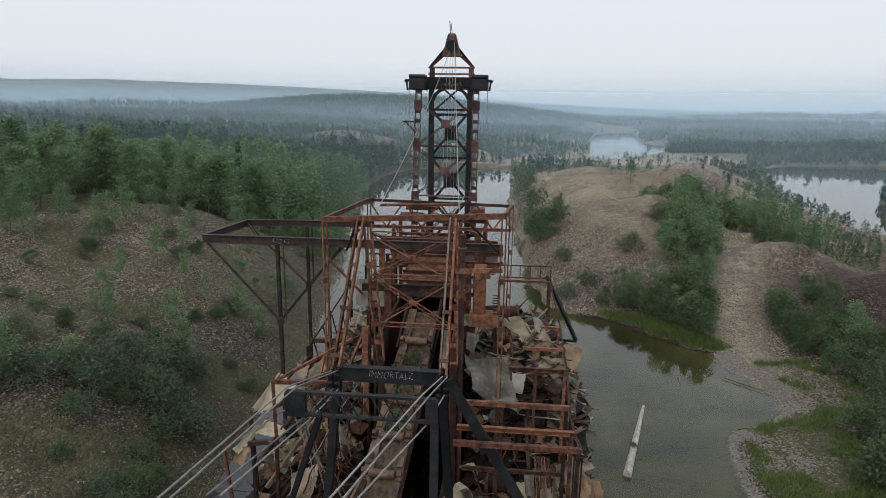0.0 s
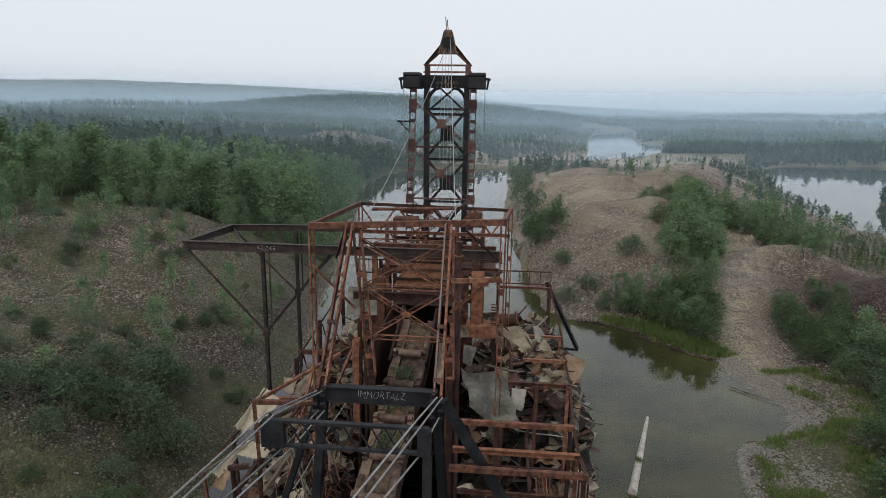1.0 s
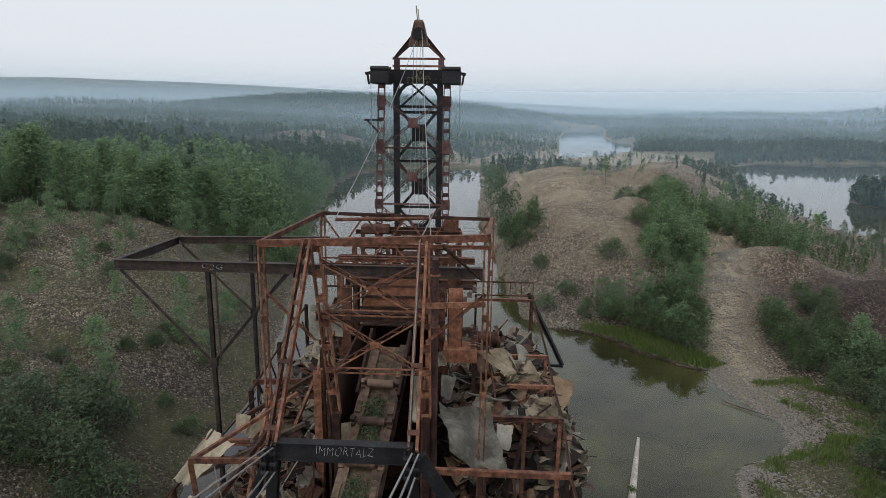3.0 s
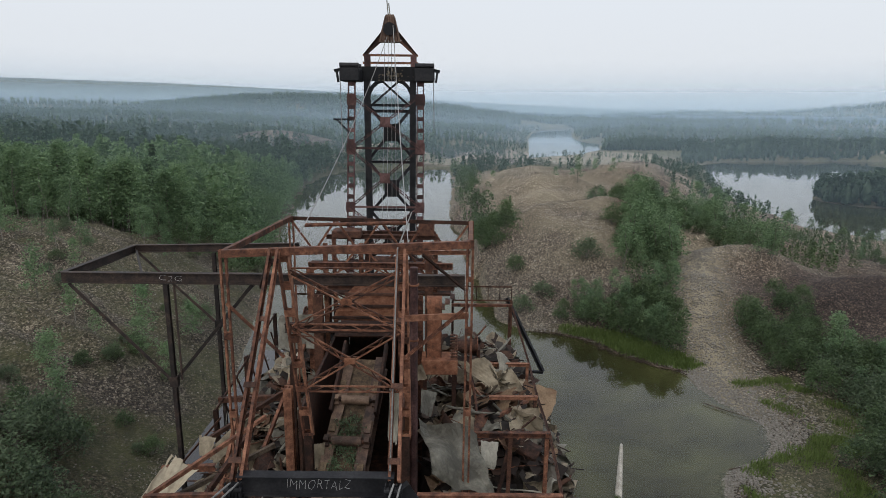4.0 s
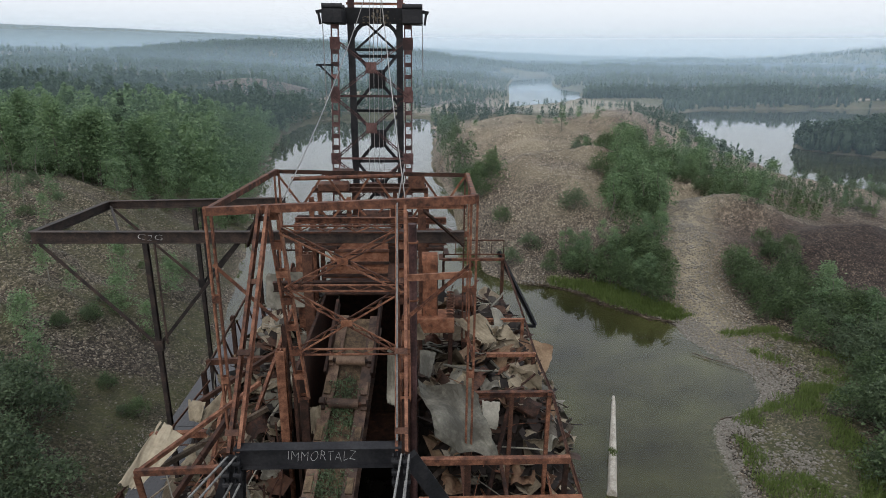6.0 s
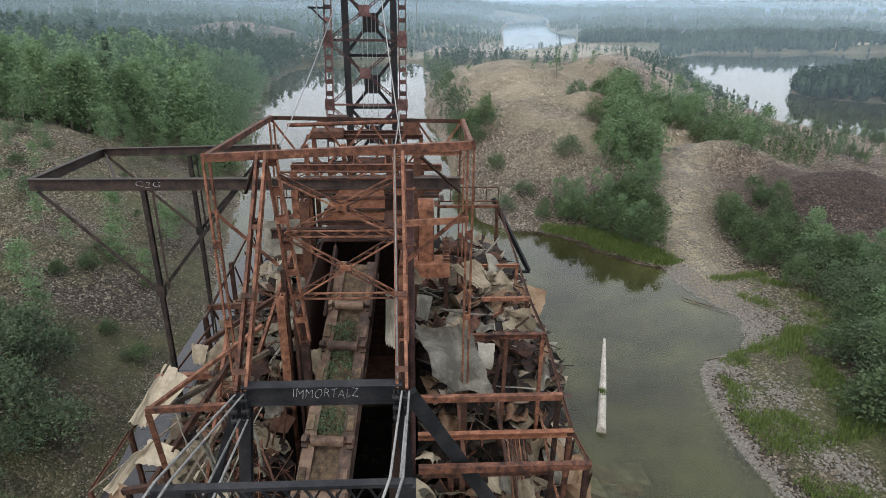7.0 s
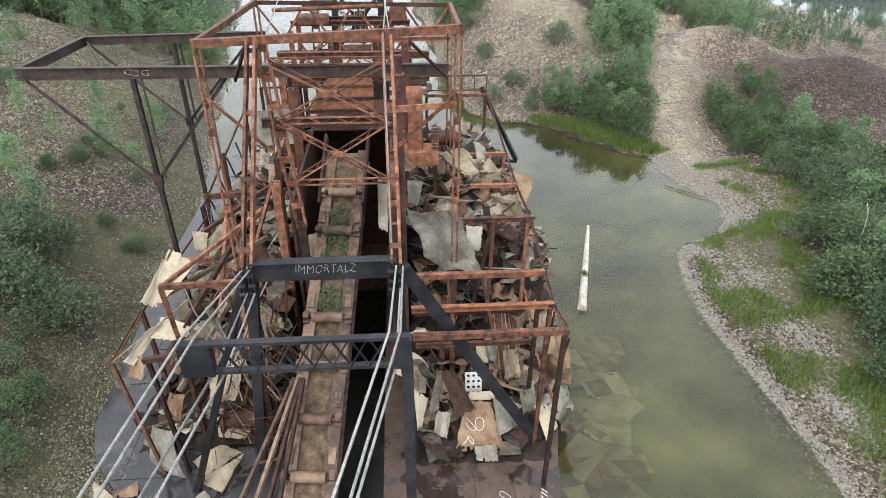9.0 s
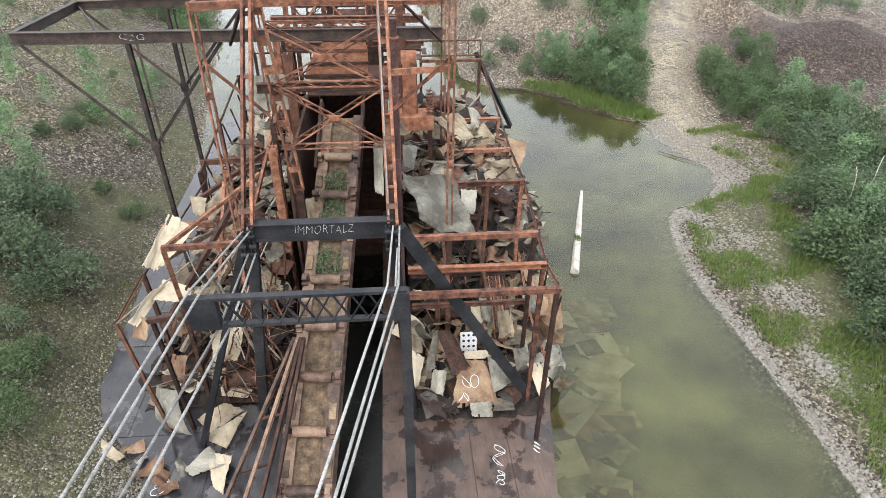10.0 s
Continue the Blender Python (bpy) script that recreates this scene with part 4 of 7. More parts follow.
def build_starboard_frame():
    f = thing("starboard_deck_frame", (2.0, 26, DECK_Z), "rusted steel beams and posts of the open starboard side", "frame")
    rows = ((22.0, 8.62, -1.05, 4.2), (23.9, 8.30, -1.05, 4.15), (25.1, 8.92, -1.0, 4.0), (29.6, 8.75, 0.9, 4.35), (34.5, 8.0, 2.2, 4.6), (39.5, 7.6, 2.6, 4.9), (46.5, 8.9, 0.5, 4.6))
    for i, (y, z, a, b) in enumerate(rows):
        member("cross_beam", (a, y, z), (b, y, z), 0.20, 0.22 if i < 4 else 0.18, RUST_BRIGHT if i == 1 else RUST, f, "I" if i % 2 else "C")
        member("post", (b - 0.12, y, DECK_Z), (b - 0.12, y, z + 0.1), 0.16, 0.16, RUST if i % 2 else RUST_DARK, f, "L", t=0.03)
        if i == 3:
            member("post", (a + 0.1, y + 0.05, DECK_Z), (a + 0.1, y + 0.05, z), 0.18, 0.18, RUST_DARK, f, "I")
            member("post", ((a + b) / 2, y + 0.08, DECK_Z), ((a + b) / 2 + 0.1, y + 0.08, z), 0.16, 0.16, RUST_DARK, f, "I")
    for (y0, z0, _, b0), (y1, z1, _, b1) in zip(rows, rows[1:]):
        member("eaves_rail", (b0, y0, z0), (b1, y1, z1), 0.1, 0.1, RUST_DARK, f, "L")
        member("side_brace", (b0 + 0.05, y0, z0 - 0.3), (b1 + 0.4, y1, z0 * 0.45), 0.07, 0.07, RUST_DARK, f, "L")
        member("side_rail", (b0 + 0.02, y0, z0 * 0.55), (b1 + 0.05, y1, z1 * 0.55), 0.08, 0.08, RUST, f, "L")
    for x in (0.7, 2.3):
        member("joist", (x, 25.3, 5.6), (x, 29.5, 5.8), 0.14, 0.2, RUST_DARK, f, "I")
    for y in (25.3, 27.4):
        member("joist", (-0.9, y, 5.4), (3.9, y, 5.4), 0.14, 0.2, RUST_DARK, f, "I")
    return f


def build_port_frame():
    f = thing("port_deck_frame", (-9, 24, DECK_Z), "bent rusted beams and posts of the collapsed port side", "frame")
    member("cross_beam", (-8.85, 22.3, 10.75), (-6.2, 22.3, 10.85), 0.14, 0.18, RUST, f, "C")
    member("side_beam", (-8.85, 22.3, 10.7), (-6.3, 26.0, 11.4), 0.11, 0.13, RUST, f, "C")
    member("post", (-8.82, 22.3, 10.7), (-9.47, 24.0, 7.2), 0.15, 0.17, RUST, f, "I")
    member("post", (-9.47, 24.0, 7.2), (-9.9, 24.9, DECK_Z), 0.15, 0.17, RUST_DARK, f, "I")
    member("cross_beam", (-10.15, 22.5, 7.62), (-9.2, 22.4, 7.85), 0.16, 0.2, RUST_DARK, f, "C")
    member("post", (-9.99, 22.5, 7.6), (-10.25, 23.4, DECK_Z), 0.13, 0.15, RUST_DARK, f, "I")
    member("outer_rail", (-11.92, 26.8, 6.5), (-11.95, 23.74, 6.5), 0.10, 0.10, RUST_DARK, f, "L")
    member("outer_post", (-11.95, 23.74, 6.5), (-11.2, 23.4, DECK_Z), 0.13, 0.13, RUST_DARK, f, "I")
    member("outer_rail", (-11.92, 26.8, 6.5), (-10.6, 33.0, 7.6), 0.10, 0.10, RUST_DARK, f, "L")
    member("outer_post", (-11.92, 26.8, 6.5), (-11.6, 26.6, DECK_Z), 0.16, 0.16, RUST_DARK, f, "I")
    member("strut", (-11.95, 23.74, 6.5), (-9.6, 26.0, 7.6), 0.05, 0.05, WOOD, f, "bar")
    member("cross_beam", (-11.6, 29.0, 7.4), (-9.4, 29.0, 7.5), 0.2, 0.26, RUST, f, "C")
    member("cross_beam", (-11.0, 34.0, 8.0), (-7.0, 34.0, 8.2), 0.2, 0.26, RUST_DARK, f, "C")
    for x, y, z in ((-10.8, 33, 8.0), (-10.9, 38, 8.6), (-10.9, 44, 9.0), (-7.4, 41, 12.0), (-6.7, 31.5, 11.0), (-6.9, 24.5, 9.0)):
        member("post", (x, y, DECK_Z), (x, y, z), 0.2, 0.2, RUST_DARK, f, "I")
    member("eaves_rail", (-10.8, 33, 8.0), (-10.9, 44, 9.0), 0.12, 0.12, RUST_DARK, f, "L")
    for k in range(5):
        y = 34 + k * 2.2
        member("brace", (-10.85, y, 8.2), (-10.85, y + 2.0, 5.0), 0.07, 0.07, RUST_DARK, f, "L")
    return f


def build_machinery():
    y = 36.0
    h = thing("hopper", (-3.8, y + 1, DECK_Z), "rusted hopper head with ribbed curved hood over a dark throat", "hopper")
    member("side_column", (-7.3, 38.5, DECK_Z), (-7.3, 38.5, 13.5), 0.34, 0.34, RUST, h, "I", t=0.04)
    member("side_column", (-0.9, 38.8, DECK_Z), (-0.9, 38.8, 14.2), 0.4, 0.4, RUST_DARK, h, "I", t=0.04)
    member("upper_girder", (-7.6, 39.5, 13.4), (0.4, 39.5, 13.4), 0.26, 0.36, RUST, h, "I", t=0.04)
    member("upper_girder", (-7.3, 41.5, 12.2), (0.8, 41.5, 12.2), 0.26, 0.36, RUST_DARK, h, "I", t=0.04)
    for i in range(5):
        member("stair_tread", (-0.7 + i * 0.28, 39.2, 10.4 + i * 0.3), (-0.7 + i * 0.28, 40.2, 10.4 + i * 0.3), 0.26, 0.04, RUST_DARK, h, "bar")
    member("header_beam", (-8.0, y - 0.5, 11.2), (-1.6, y - 0.5, 11.25), 0.3, 0.46, RUST_DARK, h, "I", t=0.04)
    for x in (-6.35, -1.35):
        member("column", (x, y - 0.3, DECK_Z), (x, y - 0.3, 12.8), 0.45, 0.45, RUST_DARK if x < -4 else RUST, h, "I", t=0.05)
        member("column", (x - 0.2, y - 6.0, DECK_Z), (x - 0.2, y - 6.0, 10.6 if x < -4 else 12.0), 0.35, 0.35, RUST, h, "I", t=0.05)
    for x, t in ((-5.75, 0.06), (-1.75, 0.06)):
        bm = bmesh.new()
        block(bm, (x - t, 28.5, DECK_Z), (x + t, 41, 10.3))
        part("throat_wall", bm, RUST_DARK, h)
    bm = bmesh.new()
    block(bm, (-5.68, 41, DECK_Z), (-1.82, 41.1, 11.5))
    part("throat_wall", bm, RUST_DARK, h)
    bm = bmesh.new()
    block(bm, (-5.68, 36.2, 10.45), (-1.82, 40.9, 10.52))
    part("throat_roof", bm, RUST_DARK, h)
    # curved hood
    bm = bmesh.new()
    n, rows = 10, []
    for i in range(n + 1):
        f = i / n
        a = f * math.pi * 0.5
        yy, zz, w, mid = 36.0 + 2.2 * (1 - math.cos(a)), 11.42 + 1.5 * math.sin(a), 1.53 - 0.8 * f * f, -4.17 + 0.6 * f
        rows.append([bm.verts.new((mid + s * w, yy, zz)) for s in (-1, 1)])
    for a, b in zip(rows, rows[1:]):
        bm.faces.new((a[0], a[1], b[1], b[0]))
    bmesh.ops.solidify(bm, geom=bm.faces[:], thickness=0.05)
    hood = part("hood", bm, RUST_BRIGHT, h)
    for f in (0.06, 0.3, 0.55, 0.8, 0.98):
        a = f * math.pi * 0.5
        yy, zz, w, mid = 36.0 + 2.2 * (1 - math.cos(a)), 11.46 + 1.5 * math.sin(a), 1.57 - 0.8 * f * f, -4.17 + 0.6 * f
        member("rib", (mid - w, yy - 0.08, zz), (mid + w, yy - 0.08, zz), 0.09, 0.13, RUST_DARK, hood, "bar")
    for s in (-1, 1):
        bm = bmesh.new()
        vs = [bm.verts.new(p) for p in ((-4.17 + s * 1.53, 36.0, 11.42), (-4.17 + s * 1.53, 38.2, 11.42), (-3.57 + s * 0.73, 38.2, 12.92), (-3.87 + s * 1.33, 36.64, 12.48))]
        bm.faces.new(vs)
        bmesh.ops.solidify(bm, geom=bm.faces[:], thickness=0.04)
        part("cheek", bm, RUST, hood)
    # upright tank on its stand
    k = thing("upright_casing", (-0.5, 34.7, 9.4), "upright rusted casing with rounded top on a red steel stand", "casing")
    bm = bmesh.new()
    rows = []
    for i in range(9):
        a = i / 8 * math.pi * 0.5
        rows.append((34.5 + 0.45 * (1 - math.cos(a)), 12.6 + 0.45 * math.sin(a)))
    outline = [(34.5, 10.08)] + rows + [(35.1, 13.05), (35.1, 10.08)]
    sides = [[bm.verts.new((x, yy, zz)) for yy, zz in outline] for x in (-0.92, -0.19)]
    n = len(outline)
    for i in range(n):
        k2 = (i + 1) % n
        bm.faces.new((sides[0][i], sides[1][i], sides[1][k2], sides[0][k2]))
    bm.faces.new(sides[0]), bm.faces.new(sides[1][::-1])
    bmesh.ops.recalc_face_normals(bm, faces=bm.faces)
    tank = part("shell", bm, RUST_BRIGHT, k)
    for x in (-0.93, -0.22):
        member("edge_strip", (x + 0.02, 34.46, 10.1), (x + 0.02, 34.46, 12.6), 0.04, 0.05, RUST_DARK, tank, "bar")
    bm = bmesh.new()
    block(bm, (-1.15, 34.1, 9.35), (0.6, 35.3, 10.08))
    bmesh.ops.bevel(bm, geom=bm.edges[:], offset=0.03, segments=1, affect="EDGES")
    part("stand", bm, RUST_BRIGHT, k)
    for x in (-1.0, 0.45):
        member("leg", (x, 34.7, DECK_Z), (x, 34.7, 9.36), 0.2, 0.2, RUST_DARK, k, "I")
    # coil spring stack beside it
    bm = bmesh.new()
    prev = None
    for i in range(90):
        a, z = i * 0.55, 10.1 + i * 0.014
        p = (0.42 + 0.17 * math.cos(a), 34.4 + 0.17 * math.sin(a), z)
        if prev:
            tube_on(bm, prev, p, 0.032, n=5, caps=False)
        prev = p
    part("coil_spring", bm, RUST_DARK, k)
    # winches and sheaves
    for i, (x, yy, z, r, w) in enumerate(((-8.3, 25.0, 2.1, 0.55, 1.2), (0.9, 27.6, 3.2, 0.7, 1.0), (-8.6, 31, 4.0, 0.8, 1.4), (1.3, 40.5, 8.3, 0.6, 1.2), (-3.7, 43.5, 12.6, 0.55, 1.8), (-8.2, 42.5, 9.2, 0.8, 0.7))):
        wch = thing("winch", (x, yy, z - r - 0.3), "rusted cable winch with flanged drum", "winch", "winches on the dredge")
        bm = bmesh.new()
        tube_on(bm, (x - w / 2, yy, z), (x + w / 2, yy, z), r * 0.7, n=20)
        part("drum", bm, RUST_DARK, wch)
        for e in (-1, 1):
            pipe("flange", (x + e * w / 2, yy, z), (x + e * (w / 2 + 0.06), yy, z), r, RUST, wch, n=24)
            bm = bmesh.new()
            block(bm, (x + e * (w / 2 + 0.12) - 0.06, yy - r * 0.8, z - r - 0.3), (x + e * (w / 2 + 0.12) + 0.06, yy + r * 0.8, z - 0.05))
            part("bearing_stand", bm, RUST_DARK, wch)
        member("bed_plate", (x - w / 2 - 0.3, yy, z - r - 0.34), (x + w / 2 + 0.3, yy, z - r - 0.34), r * 2.2, 0.08, RUST_DARK, wch, "bar")
        if z > 3:
            for e in (-1, 1):
                member("support_leg", (x + e * w / 2, yy, DECK_Z), (x + e * w / 2, yy, z - r - 0.36), 0.2, 0.2, RUST_DARK, wch, "I")
    return h


def build_aft_house():
    """The stepped base below the stern gantry."""
    a = thing("aft_house_frame", (-3.8, 45, DECK_Z), "rusted steel machinery frame stepped up below the stern gantry", "frame")
    for z, x0, x1, y in ((13.9, -7.6, -0.5, 45.0), (12.4, -8.4, -0.2, 44.0), (11.0, -7.8, 0.6, 43.4), (14.6, -6.9, -4.4, 46.2)):
        member("girder", (x0, y, z), (x1, y, z), 0.26, 0.28, RUST_DARK, a, "I", t=0.04)
    for x in (-7.4, -5.2, -2.6, -0.6):
        for y in (43.4, 46.5):
            member("column", (x, y, DECK_Z), (x, y, 13.8), 0.26, 0.26, RUST, a, "I", t=0.035)
    for i, x in enumerate((-7.4, -5.2, -2.6)):
        x2 = (-5.2, -2.6, -0.6)[i]
        member("diagonal_brace", (x, 43.3, 11.0), (x2, 43.3, 13.8), 0.1, 0.12, RUST, a, "L")
        member("diagonal_brace", (x, 43.2, 13.8), (x2, 43.2, 11.0), 0.1, 0.12, RUST, a, "L")
    for x0, x1, y, z0, z1 in ((-7.1, -5.3, 44.6, 13.95, 14.45), (-1.7, -0.7, 45.2, 14.0, 14.9), (-6.2, -5.1, 45.6, 14.6, 15.05)):
        bm = bmesh.new()
        block(bm, (x0, y - 0.5, z0), (x1, y + 0.5, z1))
        bmesh.ops.bevel(bm, geom=bm.edges[:], offset=0.06, segments=1, affect="EDGES")
        part("machine_casing", bm, RUST_DARK, a)
    bm = bmesh.new()
    block(bm, (-8.0, 43.0, 10.6), (0.4, 47.5, 10.75))
    part("floor_plate", bm, RUST_DARK, a)
    # lattice handrails to both sides
    for x0, x1, y, z in ((-9.8, -7.4, 44.5, 10.2), (0.6, 4.7, 47.6, 8.9)):
        member("handrail", (x0, y, z + 1.0), (x1, y, z + 1.0), 0.07, 0.1, RUST_DARK, a, "L")
        member("handrail", (x0, y, z), (x1, y, z), 0.07, 0.1, RUST_DARK, a, "L")
        n = int((x1 - x0) / 0.8)
        for i in range(n + 1):
            xx = x0 + (x1 - x0) * i / n
            member("baluster", (xx, y, z), (xx, y, z + 1.0), 0.05, 0.05, RUST_DARK, a, "bar")
        member("support", (x0, y, DECK_Z), (x0, y, z), 0.16, 0.16, RUST_DARK, a, "I")
        member("support", (x1, y, DECK_Z), (x1, y, z), 0.16, 0.16, RUST_DARK, a, "I")
    # the boom that hangs out to starboard
    member("boom", (4.4, 47.9, 9.0), (6.85, 46.0, 4.3), 0.22, 0.26, BLACK, a, "I", "black boom hanging over the side")
    member("boom_foot", (5.4, 46.2, 4.25), (6.9, 46.0, 4.25), 0.2, 0.16, BLACK, a, "bar")
    return a


starboard = build_starboard_frame()


def fallen_beam(p, q, w, mat, label):
    bm = bmesh.new()
    section(bm, p, q, w, w * 1.2, "C", 0.025, (0, 0, 1))
    return tagged(centred(part("steel_channel", bm, mat, None)), label, "steel channel", "fallen channels")


for p, q, w, mat in (((-11.2, 25.6, 4.6), (-8.2, 29.6, 8.6), 0.18, RUST_DARK), ((-10.6, 25.2, 3.6), (-7.6, 28.4, 7.8), 0.16, WOOD), ((-9.9, 24.6, 3.0), (-7.0, 27.6, 7.4), 0.18, RUST_DARK),
                     ((-9.4, 26.0, 3.2), (-8.9, 30.2, 8.9), 0.14, RUST), ((-11.4, 28.0, 6.4), (-7.4, 30.6, 7.6), 0.16, WOOD), ((-7.2, 24.2, 1.4), (-7.9, 26.8, 7.0), 0.14, RUST),
                     ((-10.8, 31.2, 7.3), (-7.2, 34.2, 8.8), 0.16, RUST_DARK), ((-8.0, 31.0, 7.2), (-7.0, 35.2, 10.4), 0.14, RUST)):
    fallen_beam(p, q, w, mat, "grey weathered timber baulk fallen across the port wreckage" if mat is WOOD else "bent rusted steel channel fallen across the port wreckage")
for p, q, w, mat in (((0.2, 30.2, 7.6), (3.6, 32.0, 7.6), 0.16, RUST_DARK), ((1.8, 29.4, 3.6), (2.9, 31.2, 7.4), 0.14, RUST_DARK), ((2.6, 33.4, 7.6), (4.4, 36.2, 7.0), 0.14, RUST)):
    fallen_beam(p, q, w, mat, "bent rusted steel channel fallen across the starboard wreckage")
port = build_port_frame()
machinery = build_machinery()
build_aft_house()


# ---- wire ropes and tackle ----
def rope(points, r, label, n=8, sag=0.0):
    bm = bmesh.new()
    pts = [Vector(p) for p in points]
    fine = []
    for p, q in zip(pts, pts[1:]):
        m = 10
        fine += [p.lerp(q, i / m) - Vector((0, 0, sag * 4 * (i / m) * (1 - i / m))) for i in range(m)]
    fine.append(pts[-1])
    # three strands laid round one another
    for s in range(3):
        ring_prev = None
        total = 0.0
        for i, p in enumerate(fine):
            total += (p - fine[i - 1]).length if i else 0
            steps = 16 if i < len(fine) - 1 else 1
            for j in range(steps):
                c = p.lerp(fine[min(i + 1, len(fine) - 1)], j / steps)
                l = total + (fine[min(i + 1, len(fine) - 1)] - p).length * j / steps
                _, _, x, y = frame_of(fine[max(0, min(i, len(fine) - 2))], fine[min(i + 1, len(fine) - 1)] if i < len(fine) - 1 else fine[-1] + (fine[-1] - fine[-2]))
                a = l * 34 + s * 2.094
                o = c + (x * math.cos(a) + y * math.sin(a)) * r * 0.36
                ring = [bm.verts.new(o + (x * math.cos(k * 1.257) + y * math.sin(k * 1.257)) * r * 0.66) for k in range(5)]
                if ring_prev:
                    for k in range(5):
                        bm.faces.new((ring_prev[k], ring_prev[(k + 1) % 5], ring[(k + 1) % 5], ring[k]))
                ring_prev = ring
    return solo("wire_rope", bm, CABLE, label, "rope", "hoisting ropes of the bow gantry", smooth=True)


HOIST = "grey galvanised hoisting rope run forward over the bow truss"
for dx, x1, x2 in ((0.0, -5.95, -6.35), (0.22, -5.68, -6.1)):
    rope(((-6.02 + dx, 21.55, 11.75), (x1, 16.4, 13.47), (x2, 9.5, 14.1)), 0.031, HOIST)
for dx, x1, x2 in ((0.0, -5.5, -5.75), (0.22, -5.25, -5.45)):
    rope(((-5.95 + dx, 21.45, 11.0), (x1, 16.4, 12.40), (x2, 10.5, 13.6)), 0.031, HOIST)
for dx, x1, x2 in ((0.0, -1.62, -2.9), (0.2, -1.38, -2.62)):
    rope(((-1.5 + dx, 21.55, 11.75), (x1, 16.4, 13.47), (x2, 9.5, 14.1)), 0.031, HOIST)
for dx, x1, x2 in ((0.1, -1.52, -2.45),):
    rope(((-1.5 + dx, 21.45, 11.0), (x1, 16.4, 12.40), (x2, 10.5, 13.6)), 0.031, HOIST)
GUY = "slack grey wire rope from the stern gantry peak"
rope(((-6.1, 30.2, 16.6), (-4.0, 49.6, 26.6)), 0.025, GUY, sag=0.6)
rope(((-1.55, 30.2, 16.6), (-3.6, 49.6, 27.4)), 0.025, GUY, sag=0.5)
rope(((-1.62, 21.8, 12.0), (-1.72, 26.6, 17.3), (-1.7, 36.0, 17.0)), 0.03, "grey wire rope lying along the gantry leg")
for x in (-6.08, -5.78, -1.66, -1.36):
    t = thing("shackle_block", (x, 21.5, 11.0), "black rope shackle block hanging from the cross beam end", "shackle", "shackles on the cross beam")
    for z in (10.95, 11.25, 11.6):
        bm = bmesh.new()
        tube_on(bm, (x - 0.1, 21.48, z), (x + 0.1, 21.48, z), 0.09, n=12)
        part("pin", bm, BLACK, t)
    bm = bmesh.new()
    block(bm, (x - 0.07, 21.42, 10.8), (x - 0.04, 21.54, 11.8))
    part("cheek_plate", bm, BLACK, t)
    bm = bmesh.new()
    block(bm, (x + 0.04, 21.42, 10.8), (x + 0.07, 21.54, 11.8))
    part("cheek_plate", bm, BLACK, t)

# Added black sheet just over the well water; it paints the shade there.
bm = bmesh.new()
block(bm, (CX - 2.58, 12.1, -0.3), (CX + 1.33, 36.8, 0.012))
solo("well_water", bm, WELL_SHADE, "black sheet on the digging well water, shade painted as its colour", "water", kind="structure")

# ---- timber and steel rails beside the ladder ----
rails = thing("spare_ladder_rails", (-6.2, 19, DECK_Z), "brown rusted steel rail frame leaning beside the digging ladder", "rails")
for x0, x1, y1 in ((-5.50, -9.13, 14.48), (-5.38, -8.06, 14.39), (-5.25, -7.16, 15.14), (-5.15, -6.47, 15.08)):
    member("rail", (x0, 23.6, 5.5), (x1, y1, 1.0), 0.12, 0.19, BROWN if x0 < -5.3 else RUST_DARK, rails, "C")
for f in (0.3, 0.48, 0.62):
    member("rung", lerp((-5.50, 23.6, 5.5), (-9.13, 14.48, 1.0), f), lerp((-5.25, 23.6, 5.5), (-7.16, 15.14, 1.0), f), 0.09, 0.06, RUST_DARK, rails, "bar")
member("prop", (-5.4, 23.5, 5.4), (-6.4, 23.6, DECK_Z), 0.16, 0.16, RUST_DARK, rails, "I")


# ---- the heaps of burnt wreckage ----
def pile_top(x, y):
    """Height of the wreckage over the deck, port and starboard."""
    x, y = np.asarray(x, float), np.asarray(y, float)
    stb = np.where(y < 28, np.interp(y, (21.6, 23, 26, 28), (0.05, 0.5, 0.9, 1.6)), np.interp(y, (28, 29.4, 32, 38, 47), (1.6, 2.6, 6.3, 6.6, 5.4)))
    stb = stb * np.interp(x, (-2, 3.6, 5.0, 6.2), (1.0, 1.0, 0.78, 0.45))
    prt = np.interp(y, (18, 22, 24.5, 27, 32, 40, 47), (0.03, 0.15, 1.0, 3.4, 6.2, 6.8, 6.0)) * np.interp(x, (-13.3, -11.6, -10.2, -8.5), (0.1, 0.35, 0.8, 1.0))
    return np.where(x > CX, stb, prt) + 0.35 * wobble(x, y, 2.3, 41) * np.clip(np.where(x > CX, stb, prt), 0, 1)


